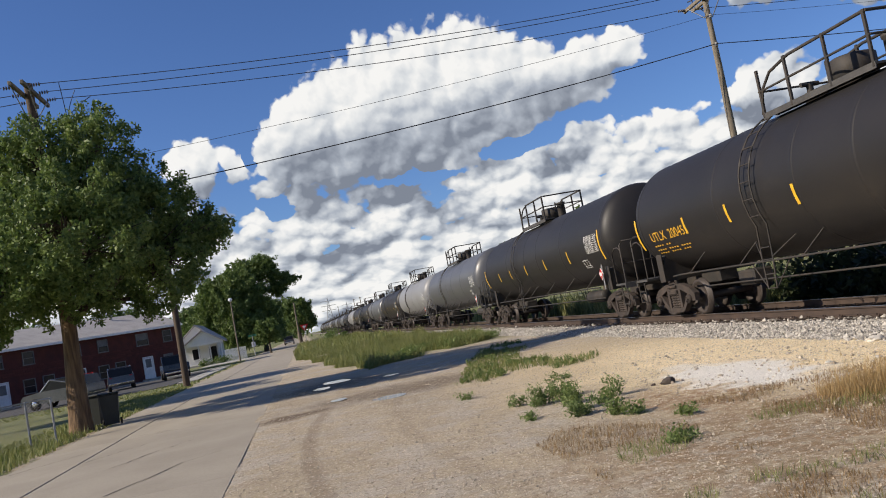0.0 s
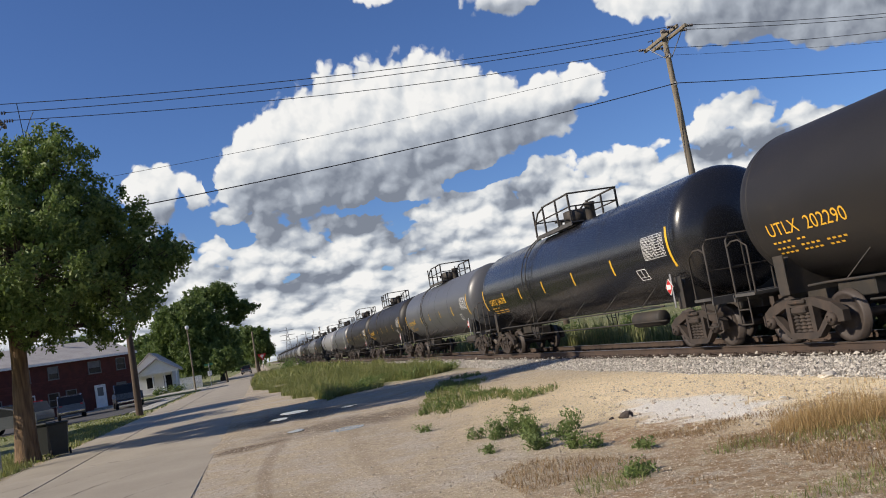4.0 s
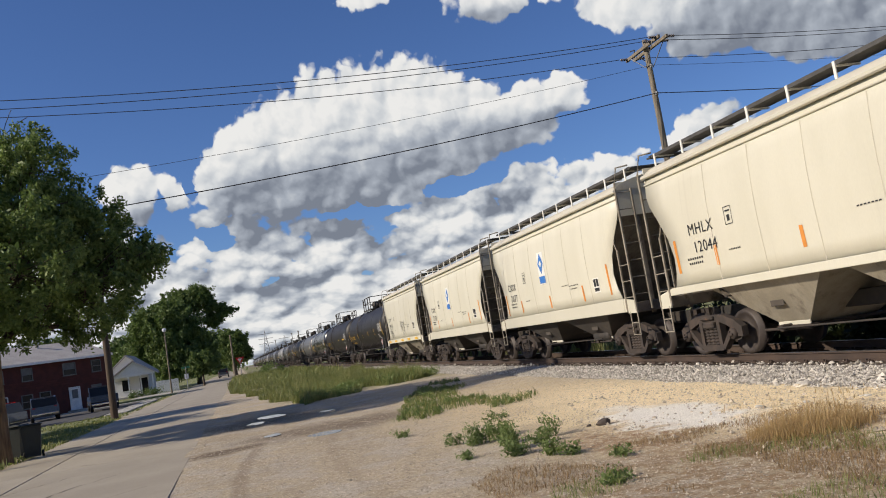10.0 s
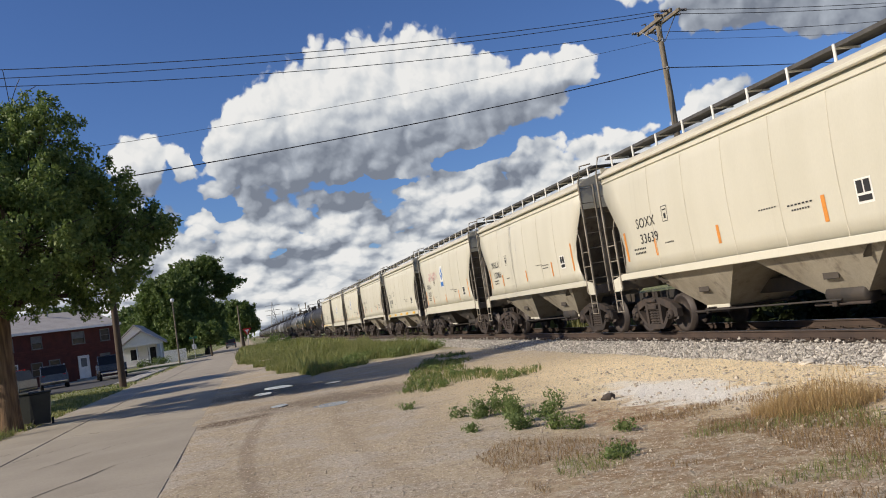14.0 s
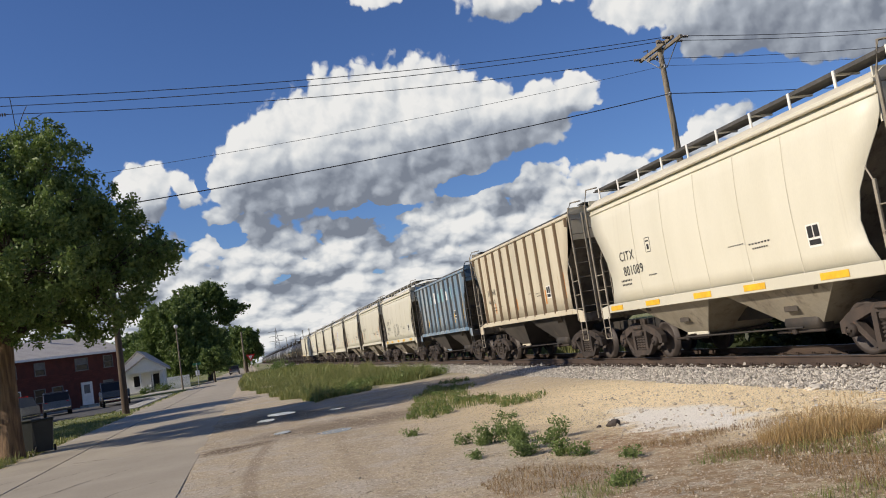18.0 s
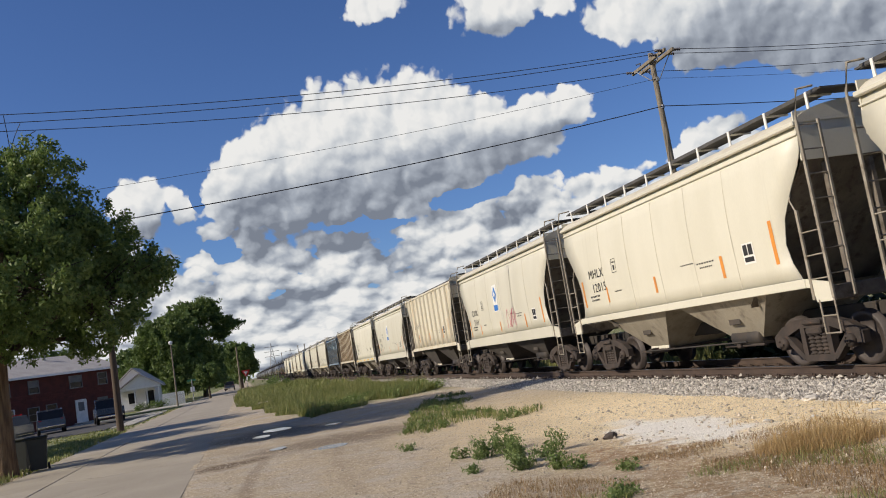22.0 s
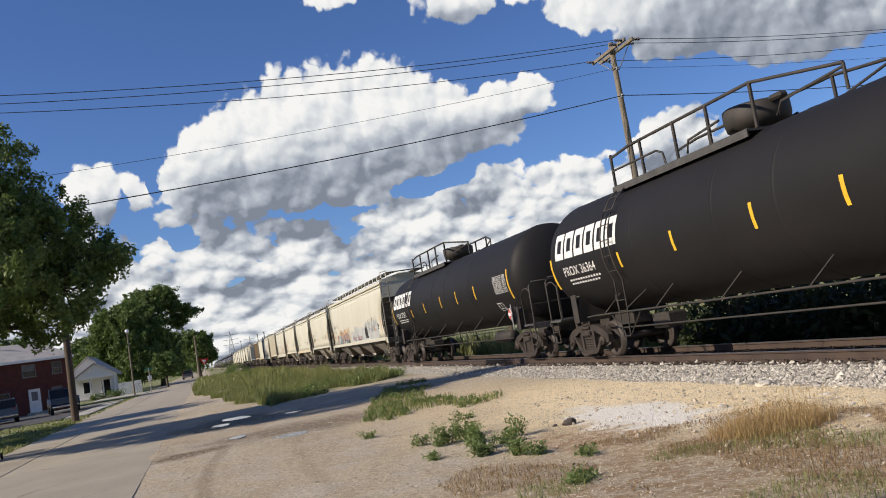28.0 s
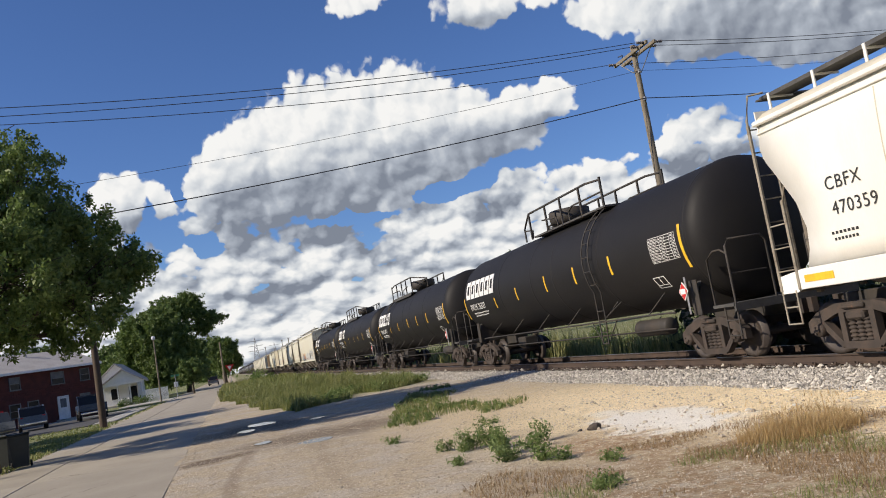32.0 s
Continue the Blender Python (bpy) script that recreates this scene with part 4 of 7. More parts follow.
            part("brake_gear", s, M["black_steel"], car)
        for side in (-1, 1):
            s = Shape()
            x = side * (width - 0.015)
            y0, y1 = way * (half + 0.02), way * (half - 0.46)
            for y, lo, hi in ((y0, 1.2, eave), (y1, 1.2, 2.75)):
                s.box((x, y, (lo + hi) / 2), (0.045, 0.06, hi - lo), bevel=0.006)
            for z in np.arange(1.55, 2.7, 0.40):
                s.tube([(x, y0, z), (x, y1, z)], 0.014)
            s.tube([(x, y0, eave - 0.05), (x, y0, eave + 0.08), (x - side * 0.12, y0, zb + 0.06), (x - side * 0.45, y0, zb + 0.10)], 0.022)
            x2 = x - side * 0.42
            s.box((x2, y0, (1.2 + eave) / 2), (0.05, 0.05, eave - 1.2), bevel=0.006)
            for z in np.arange(1.6, eave - 0.05, 0.42):
                s.tube([(x, y0, z), (x2, y0, z)], 0.014)
            s.tube([(x, y1, 2.7), (x, y1 - way * 0.12, 2.95), (x - side * 0.04, y1 - way * 0.12, 3.05)], 0.016)
            for yy in (y0, y0 - way * 0.36):
                s.tube([(x, yy, 1.2), (x, yy, 0.62)], 0.018)
            for z in (0.63, 0.92):
                s.tube([(x, y0, z), (x, y0 - way * 0.36, z)], 0.016)
            part("ladder", s, M["ladder_paint"] if paint != "blue_car" else M["black_steel"], car, "grimy painted corner ladder and steps")
    # bays
    span = 2 * half - 4.6
    for k in range(bays):
        yc = (k - (bays - 1) / 2) * span / max(bays - 0.35, 1)
        w2 = span / max(bays, 2) * 0.52
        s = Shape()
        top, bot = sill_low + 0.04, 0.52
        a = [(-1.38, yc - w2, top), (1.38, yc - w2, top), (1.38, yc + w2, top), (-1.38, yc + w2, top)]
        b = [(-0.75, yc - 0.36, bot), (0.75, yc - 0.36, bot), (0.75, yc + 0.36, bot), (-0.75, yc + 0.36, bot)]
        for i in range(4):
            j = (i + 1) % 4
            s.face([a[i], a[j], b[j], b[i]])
        # bays behind deep sills or ribbed sides get the darkest painted shade
        bay = part("hopper_bay", s, M["bay_grime_shade"] if sill_low > 1.25 and not ribbed and bays == 2 else M["bay_dark"] if sill_deep > 0.3 or ribbed else M["end_shade"], car, "tapered discharge chute, grime and shade in its colour")
        s = Shape()
        s.box((0, yc, bot - 0.03), (1.7, 0.95, 0.07), bevel=0.01)
        s.box((-0.92, yc + 0.1, bot - 0.03), (0.25, 0.12, 0.13), bevel=0.02)
        s.tube([(-0.95, yc - 0.7, bot - 0.05), (-0.95, yc + 0.7, bot - 0.05)], 0.03)
        part("outlet_gate", s, M["truck_rust"], bay)
        s = Shape()
        s.box((-0.79, yc, bot + 0.03), (0.05, 0.92, 0.09), bevel=0.012)
        part("chute_lip", s, P, bay)
        if bays == 2 and not ribbed:
            s = Shape()
            f = 0.5
            xm = -1.38 + 0.63 * f - 0.012
            zm = top + (bot - top) * f
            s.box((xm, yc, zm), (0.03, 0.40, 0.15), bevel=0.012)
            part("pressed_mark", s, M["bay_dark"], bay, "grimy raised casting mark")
    s = Shape()
    s.lathe([(-0.5, 0.0), (-0.5, 0.16), (-0.45, 0.19), (0.45, 0.19), (0.5, 0.16), (0.5, 0.0)], (-0.75, -half + 3.6, 0.62), "y", 14)
    s.tube([(-1.05, -2.2, 0.55), (-1.05, 2.2, 0.5)], 0.02)
    part("air_reservoir", s, M["black_steel"], car)
    add_ends(car, half + 0.30)
    for way in (1, -1):
        add_truck(car, way * (half - 1.15))
    # ribs or weld seams
    if style == "ribbed":
        rib = LINKS.setdefault("rib" + paint, None)
        if rib is None:
            q = Shape()
            q.prism([(-0.06, 0), (-0.035, -0.07), (0.035, -0.07), (0.06, 0)], 0, 1, "z")
            rib = LINKS["rib" + paint] = q.mesh("rib", M[{"blue_car": "blue_rib", "cream_dirty": "rib_rust_shade", "cream_rusty": "cream_rusty"}[paint]])
        n = 12
        for k in range(n):
            y = (half - 0.32) * (1 - 2 * k / (n - 1))
            edge = abs(y)
            low = sill - 0.05
            if edge > half - 0.95:
                low = sill + (eave - sill) * (0.42 + 0.55 * (edge - half + 0.95) / 0.75)
            m = Matrix.Translation((-width + 0.05, y, low)) @ Matrix(((0, 1, 0, 0), (1, 0, 0, 0), (0, 0, eave - 0.06 - low, 0), (0, 0, 0, 1)))
            part("rib", rib, None, car, at=m)
    else:
        for k in range(1, 6):
            s, y = Shape(), (half - 1.0) * (1 - 2 * k / 6)
            s.grid([[(-x_at(z) - 0.004, y - 0.012, z), (-x_at(z) - 0.010, y, z), (-x_at(z) - 0.004, y + 0.012, z)] for z in np.linspace(sill, eave - 0.25, 8)], False)
            part("weld_seam", s, M["cream_roof"], car)
    on = lambda y, z, lift=0.006: (-x_at(z) - lift, y, z)

    def plate(y, z, w, h, lift=0.006):
        q = Shape()
        q.grid([[on(y + w / 2, z + h * f, lift), on(y - w / 2, z + h * f, lift)] for f in (-0.5, 0, 0.5)], False)
        return q

    if stripes:
        for y, z, h in ((half - 1.05, 2.0, 0.72), (half - 2.55, 1.86, 0.40), (half - 5.2, 1.84, 0.38), (-half + 3.0, 1.88, 0.45), (-half + 1.25, 2.1, 0.80)):
            z, y = z + sill_low - 1.2, min(max(y, -half + 1.15), half - 1.15) if ribbed else y
            part("reflector", plate(y, z, 0.10, h), M["stripe_" + stripes], car, "faded orange reflective strip" if stripes == "orange" else "")
    if sill_stripes:
        for y in (half - 1.0, half - 3.0, 0.3, -1.6, -half + 1.7):
            sheet(-width - 0.012, y, sill_low + sill_deep / 2, 0.70, 0.12, M["stripe_yellow"], car, "reflector", "yellow reflective strip")
    for body, size, y, z in marks:
        part("lettering", letters(body, size, flat_side(y, z, eave, ribbed), M["stencil_black"], spread=1.1), None, car, "black stencilled marks")
    for y, z, w2, h2 in ((half - (2.4 if ribbed else 1.75), 1.98, 0.62, 0.045), (half - (2.4 if ribbed else 1.75), 1.88, 0.55, 0.045), (-half + 3.6, 2.15, 0.7, 0.03), (-half + 3.6, 2.06, 0.5, 0.03), (half - 3.2, 2.0, 0.4, 0.03), (-1.2, 2.2, 0.55, 0.025)):
        s = Shape()
        for i in range(7):
            a, z2 = y + w2 * (0.5 - (i + 0.5) / 7), z + 0.5 * (sill_low - 1.2)
            s.grid([[on(a + w2 * 0.045, z2 + h2), on(a - w2 * 0.045, z2 + h2)], [on(a + w2 * 0.045, z2), on(a - w2 * 0.045, z2)]], False)
        tagged(part("small_print", s, M["stencil_black"], car), kind="stuff")
    zc, pan = 2.05 + sill_low - 1.2, 2.7 if ribbed else 2.05
    box = part("stencil_panel", plate(-half + pan, zc - 0.03, 0.36, 0.40, 0.004), M["white_car"], car, "pale maintenance panel")
    for y, z, w2, h2 in ((0.08, 0.04, 0.13, 0.20), (-0.08, 0.04, 0.13, 0.20), (0.0, -0.145, 0.29, 0.09)):
        part("stencil_block", plate(-half + pan + y, zc + z, w2, h2, 0.010), M["stencil_black"], box)
    s = Shape()
    for dy, dz, w2, h2 in ((0.12, 0, 0.014, 0.34), (-0.12, 0, 0.014, 0.34), (0, 0.17, 0.24, 0.014), (0, -0.17, 0.24, 0.014), (0, 0.09, 0.15, 0.03), (0, -0.05, 0.09, 0.12)):
        z = 2.78 + dz
        s.grid([[on(half - 3.2 + dy + w2 / 2, z + h2 / 2), on(half - 3.2 + dy - w2 / 2, z + h2 / 2)], [on(half - 3.2 + dy + w2 / 2, z - h2 / 2), on(half - 3.2 + dy - w2 / 2, z - h2 / 2)]], False)
    tagged(part("plate_box", s, M["stencil_black"], car), kind="stuff")
    if logo:
        y, z = 0.48, 2.92
        emblem = part("emblem", plate(y, z, 0.52, 1.0), M["white_car"], car, "white emblem panel")
        s = Shape()
        s.face([on(y, z + 0.46, 0.012), on(y + 0.23, z + 0.14, 0.012), on(y, z - 0.18, 0.012), on(y - 0.23, z + 0.14, 0.012)])
        part("emblem_diamond", s, M["logo_blue"], emblem, "blue diamond")
        part("emblem_bar", plate(y, z - 0.36, 0.48, 0.22, 0.012), M["logo_blue"], emblem, "blue bar")
        s = Shape()
        s.face([on(y, z + 0.25, 0.018), on(y + 0.11, z + 0.14, 0.018), on(y, z + 0.03, 0.018), on(y - 0.11, z + 0.14, 0.018)])
        part("emblem_centre", s, M["stencil_white"], emblem)
    return car


def tank_car(label, half=8.95, radius=1.50, mid=2.62, paint="tank_black", kind="pressure", mark="", number="", stripes=(), fore=0.5, table=(-6.75, 1.1, -14), box=(-6.0, -33), turned=False):
    car = thing("tank_car", label, "tank car", "cars of the freight train")
    P = M[paint]

    def on(y, degrees, lift=0.006):
        """A point on the shell towards the street, degrees above its middle line."""
        a = radians(degrees)
        return (-(radius + lift) * math.cos(a), y, mid + (radius + lift) * math.sin(a))

    key = "shell%s%.2f%.2f" % (paint, half, radius)
    if key not in LINKS:
        s = Shape()
        head = [(half - 0.62 * (1 - math.sin(a)), radius * math.cos(a)) for a in np.linspace(0, math.pi / 2, 9)]
        body = []
        for y in (-half + 0.72, -half * 0.45, -0.9, 0.9, half * 0.45, half - 0.72):
            body += [(y - 0.06, radius), (y - 0.03, radius), (y - 0.016, radius + 0.007), (y + 0.016, radius + 0.007), (y + 0.03, radius), (y + 0.06, radius)]
        s.lathe([(-d, r) for d, r in reversed(head)] + body + head, (0, 0, mid), "y", 64)
        LINKS[key] = s.mesh("shell", P)
    part("shell", LINKS[key], None, car)
    top = mid + radius
    # saddles, stub sills and end platforms
    for way in (-1, 1):
        s = Shape()
        y = way * (half - 1.1)
        s.prism([(-1.25, 0.98), (1.25, 0.98), (1.30, 1.25), (1.15, 1.75), (0.85, 1.42), (0.0, 1.18), (-0.85, 1.42), (-1.15, 1.75), (-1.30, 1.25)], y - 0.12, y + 0.12, "y")
        s.box((-1.3, y, 1.35), (0.04, 0.30, 0.75), bevel=0.01)
        s.box((1.3, y, 1.35), (0.04, 0.30, 0.75), bevel=0.01)
        part("saddle", s, M["black_steel"], car)
        s = Shape()
        s.box((0, way * (half - 0.9), 0.92), (0.5, 2.6, 0.34), bevel=0.02)
        part("stub_sill", s, M["black_steel"], car)
        s = Shape()
        s.box((0, way * (half + 0.05), 1.10), (2.85, 0.75, 0.06))
        s.box((0, way * (half + 0.42), 1.05), (2.85, 0.06, 0.16))
        part("end_platform", s, M["grating"], car)
        e = way * (half + 0.40)
        for x in (-1.38, 1.38):
            s = Shape()
            s.tube([(x, e, 1.1), (x, e, 2.25), (x * 0.93, e, 2.38), (x * 0.4, e, 2.38), (x * 0.33, e, 2.25), (x * 0.33, e, 1.1)], 0.022)
            s.tube([(x, e, 1.7), (x * 0.4, e, 1.7)], 0.018)
            s.tube([(x, e - way * 0.7, 1.1), (x, e - way * 0.7, 2.05), (x, e - way * 0.45, 2.2), (x, e - way * 0.2, 2.2), (x, e, 2.1)], 0.02)
            for yy in (e, e - way * 0.4):
                s.tube([(x, yy, 1.1), (x, yy, 0.5)], 0.018)
            for z in (0.5, 0.8):
                s.tube([(x, e, z), (x, e - way * 0.4, z)], 0.018)
            part("end_handrail", s, M["black_steel"], car)
    for side in (-1, 1):
        s = Shape()
        s.tube([(side * 1.36, -half + 1.9, 1.10), (side * 1.44, -half + 2.5, 1.12), (side * 1.44, 0, 1.12), (side * 1.44, half - 2.5, 1.12), (side * 1.36, half - 1.9, 1.10)], 0.024, 6)
        for y in np.linspace(-half + 3.0, half - 3.0, 6):
            s.tube([(side * 1.44, y, 1.12), (side * 1.05, y - 0.25, 1.58)], 0.014, 5)
        part("side_rail", s, M["black_steel"], car)
    # ladder, platform, fittings
    lad_y = (1.9 if kind == "pressure" else 4.3) + fore
    for side in (-1, 1):
        s = Shape()
        for dy in (-0.20, 0.20):
            path = [(side * 0.62, lad_y + dy, top - 0.08)]
            path += [(side * (radius + 0.12) * math.cos(radians(a)), lad_y + dy, mid + (radius + 0.12) * math.sin(radians(a))) for a in range(62, -31, -10)]
            path += [(side * 1.45, lad_y + dy, 1.2), (side * 1.47, lad_y + dy * 0.8, 0.55)]
            s.tube(path, 0.020, 5)
        for a in range(58, -31, -13):
            x, z = side * (radius + 0.12) * math.cos(radians(a)), mid + (radius + 0.12) * math.sin(radians(a))
            s.tube([(x, lad_y - 0.2, z), (x, lad_y + 0.2, z)], 0.014, 5)
        for z in (0.56, 0.85, 1.15, 1.4):
            s.tube([(side * 1.46, lad_y - 0.18, z), (side * 1.46, lad_y + 0.18, z)], 0.014, 5)
        for k in (-1, 1):
            s.tube([(side * 1.45, lad_y + 0.2 * k, 1.2), (side * 1.2, lad_y + k * 0.75, 1.55)], 0.014, 5)
            s.tube([(side * 1.45, lad_y + 0.2 * k, 0.6), (side * 1.40, lad_y + k * 0.75, 1.15)], 0.014, 5)
        part("side_ladder", s, M["black_steel"], car)
    if kind == "pressure":
        lo, hi, rail = -1.55 + fore, 1.95 + fore, 0.95
        s = Shape()
        for side in (-1, 1):
            s.box((side * 0.62, (lo + hi) / 2, top - 0.02), (0.42, hi - lo, 0.04))
            s.box((side * 0.83, (lo + hi) / 2, top - 0.05), (0.02, hi - lo, 0.12))
        part("platform", s, M["grating"], car)
        s = Shape()
        for side in (-1, 1):
            x = side * 0.82
            for y in (lo + 0.05, lo + 1.2, hi - 1.05, hi - 0.05):
                s.box((x, y, top + rail / 2 - 0.05), (0.06, 0.06, rail + 0.05), bevel=0.01)
            s.tube([(x, lo, top + rail * 0.94), (x, hi - 1.2, top + rail * 0.94), (x, hi - 0.5, top + rail * 0.80), (x, hi - 0.15, top + rail * 0.52), (x, hi, top)], 0.032)
            s.tube([(x, lo, top + rail * 0.5), (x, hi, top + rail * 0.5)], 0.024)
        for y in (lo, hi):
            s.tube([(-0.82, y, top + rail * 0.5), (0.82, y, top + rail * 0.5)], 0.024)
        s.tube([(-0.82, lo, top + rail * 0.94), (0.82, lo, top + rail * 0.94)], 0.03)
        part("platform_rail", s, M["black_steel"], car)
        s = Shape()
        s.lathe([(0, 0.34), (0.12, 0.36), (0.14, 0.42), (0.55, 0.42), (0.58, 0.36), (0.60, 0.0)], (0, 0.05 + fore, top - 0.06), "z", 20)
        part("bonnet", s, M["black_steel"], car)
        s = Shape()
        s.lathe([(0, 0.16), (0.55, 0.16), (0.58, 0.19), (0.64, 0.19), (0.66, 0.0)], (0.1, -0.95 + fore, top - 0.04), "z", 14)
        part("safety_valve", s, M["black_steel"], car)
        s = Shape()
        s.box((0.0, 1.05 + fore, top + 0.08), (0.5, 0.7, 0.22), bevel=0.05)
        s.tube([(-0.1, 1.3 + fore, top + 0.1), (-0.1, 1.3 + fore, top + 0.38)], 0.07, 8)
        s.tube([(-0.3, 1.3 + fore, top + 0.36), (0.1, 1.3 + fore, top + 0.36)], 0.05, 8)
        part("valve_gear", s, M["black_steel"], car)
    else:
        lo, hi, rail = -2.6 + fore, 4.65 + fore, 0.62
        s = Shape()
        s.box((-0.72, (lo + 2.0 + hi) / 2, top - 0.10), (0.46, hi - lo - 2.0, 0.05))
        s.box((-0.95, (lo + 2.0 + hi) / 2, top - 0.16), (0.03, hi - lo - 2.0, 0.14))
        s.box((0.72, (lo + 2.0 + hi) / 2, top - 0.10), (0.46, hi - lo - 2.0, 0.05))
        part("platform", s, M["grating"], car)
        s = Shape()
        for side in (-1, 1):
            x = side * 0.92
            for y in (hi - 0.1, hi - 1.5, 1.75 + fore, 0.55 + fore, -0.85 + fore):
                s.box((x, y, top + 0.28), (0.06, 0.06, 0.84), bevel=0.01)
            s.tube([(x, hi - 0.1, top + 0.2), (x, hi - 0.12, top + 0.62), (x, hi - 1.0, top + 0.70), (x, -0.85 + fore, top + 0.70), (x * 0.5, lo, top + 0.42)], 0.034)
            s.tube([(x * 0.5, lo, top + 0.42), (x * 0.5, lo, top - 0.03)], 0.03)
            s.tube([(x, hi - 0.1, top + 0.30), (x, hi - 2.1, top + 0.30), (x, hi - 2.35, top + 0.2), (x, hi - 2.4, top - 0.05)], 0.026)
            s.tube([(x, 1.4 + fore, top - 0.05), (x, 1.3 + fore, top + 0.2), (x, 0.2 + fore, top + 0.30)], 0.026)
            s.tube([(x * 0.8, -1.2 + fore, top - 0.03), (x * 0.75, -1.3 + fore, top + 0.2), (x * 0.5, lo, top + 0.36)], 0.026)
        part("platform_rail", s, M["black_steel"], car)
        s = Shape()
        s.lathe([(0, 0.40), (0.10, 0.42), (0.12, 0.60), (0.30, 0.64), (0.52, 0.64), (0.55, 0.60), (0.56, 0.0)], (0, 0.25 + fore, top - 0.02), "z", 28)
        s.box((-0.1, -0.55 + fore, top + 0.48), (0.22, 0.34, 0.12), bevel=0.04)
        part("bonnet", s, M["black_steel"], car)
    if turned:
        for ob in car.children:
            if ob.name.startswith(("platform", "bonnet", "side_ladder")):
                ob.matrix_basis = pose(0, 0, 0, 0, 0, 180)
    # bottom fittings
    s = Shape()
    s.lathe([(-0.8, 0.0), (-0.8, 0.18), (-0.74, 0.21), (0.74, 0.21), (0.8, 0.18), (0.8, 0.0)], (-0.55, -half + 4.4, 0.78), "y", 14)
    s.box((-0.6, half - 4.5, 0.80), (0.5, 0.7, 0.35), bevel=0.04)
    s.tube([(-0.9, -half + 2.8, 0.72), (-0.9, half - 2.8, 0.72)], 0.022)
    part("brake_gear", s, M["black_steel"], car)
    # markings towards the street
    for y, lo, hi, w in stripes:
        s = Shape()
        s.grid([[on(y - w, a), on(y + w, a)] for a in np.linspace(lo, hi, 7)], True)
        part("reflector", s, M["stripe_yellow"], car, "yellow reflective strip")
    if kind == "pressure":
        if number:
            wrap = lambda y0, a0: (lambda u, v: on(y0 - u, a0 + math.degrees(v / radius)))
            for body, start in ((mark, 1.15), (number, 2.25)):
                part("lettering", letters(body, 0.36, wrap(half - start, -21), M["stencil_yellow"], spread=1.0), None, car, "yellow stencilled marks")
            s = Shape()
            for row, (wd, a) in enumerate(((1.0, -27), (2.1, -32), (1.9, -36))):
                for k in range(int(wd / 0.14)):
                    y = half - 1.15 - k * 0.14
                    if k % 5 != 4:
                        s.grid([[on(y, a), on(y - 0.085, a)], [on(y, a + 1.5), on(y - 0.085, a + 1.5)]], False)
            tagged(part("small_print", s, M["stencil_yellow"], car), kind="stuff")
    else:
        # six block shapes of the maker's emblem
        y = half - 0.88
        for k in range(6):
            y0, s = y - k * 0.59, Shape()
            for a0, a1, d0, d1 in ((8, 28, 0.0, 0.13), (23, 28, 0.0, 0.5), (8, 13, 0.0, 0.5), (8, 28, 0.37, 0.5)):
                s.grid([[on(y0 - d0 - 0.02 * (a - 8) / 20, 1.3 * a - 9), on(y0 - d1 - 0.02 * (a - 8) / 20, 1.3 * a - 9)] for a in np.linspace(a0, a1, 4)], True)
            part("emblem_block", s, M["stencil_white"], car, "white emblem block")
        wrap = lambda y0, a0: (lambda u, v: on(y0 - u, a0 + math.degrees(v / radius)))
        for body, start in ((mark, 1.2), (number, 2.2)):
            part("lettering", letters(body, 0.34, wrap(half - start, -16), M["stencil_white"], spread=1.0), None, car, "white stencilled marks")
        s = Shape()
        for a, wd in ((-22, 1.9), (-26, 1.7)):
            for k in range(int(wd / 0.15)):
                yy = half - 1.4 - k * 0.15
                s.grid([[on(yy, a), on(yy - 0.09, a)], [on(yy, a + 2.0), on(yy - 0.09, a + 2.0)]], False)
        tagged(part("small_print", s, M["stencil_white"], car), kind="stuff")
    # white table of tests near the rear, small boxes and the placard
    s = Shape()
    y0, wd, a0 = table
    a1 = a0 + 21
    for k in range(10):
        a = a0 + (a1 - a0) * k / 9
        s.grid([[on(y0, a), on(y0 - wd, a)], [on(y0, a + 0.35), on(y0 - wd, a + 0.35)]], False)
    for f in (0, 0.42, 0.62, 0.81, 1.0):
        s.grid([[on(y0 - wd * f + 0.007, a), on(y0 - wd * f - 0.007, a)] for a in np.linspace(a0, a1 + 0.35, 6)], False)
    for k in range(9):
        a = a0 + (a1 - a0) * (k + 0.42) / 9
        long = 0.30 + 0.06 * (k * 5 % 3)
        for f, g in ((0.03, long), (0.47, 0.58), (0.86, 0.96)):
            s.grid([[on(y0 - wd * f, a), on(y0 - wd * g, a)], [on(y0 - wd * f, a + 0.42), on(y0 - wd * g, a + 0.42)]], False)
    part("test_table", s, M["stencil_white"], car, "white stencilled table")
    s = Shape()
    for da, db, ea, eb in ((0, 0.5, 0, 0.7), (0, 0.5, 11.3, 12), (0, 0.03, 0, 12), (0.47, 0.5, 0, 12), (0.24, 0.27, 3, 12), (0, 0.5, 3, 3.6)):
        s.grid([[on(box[0] - da, box[1] + a), on(box[0] - db, box[1] + a)] for a in np.linspace(ea, eb, 4)], False)
    part("stencil_box", s, M["stencil_white"], car)
    s = Shape()
    y, z = -half + 1.2, 1.52
    s.prism([(y, z + 0.20), (y + 0.18, z), (y, z - 0.20), (y - 0.18, z)], -1.50, -1.485)
    plac = part("placard", s, M["stencil_white"], car, "white-edged diamond placard")
    s = Shape()
    s.box((-1.47, y - 0.08, 1.42), (0.03, 0.06, 0.8), bevel=0.01)
    part("placard_post", s, M["grey_metal"], car)
    s = Shape()
    s.prism([(y, z + 0.175), (y + 0.155, z), (y, z - 0.175), (y - 0.155, z)], -1.507, -1.502)
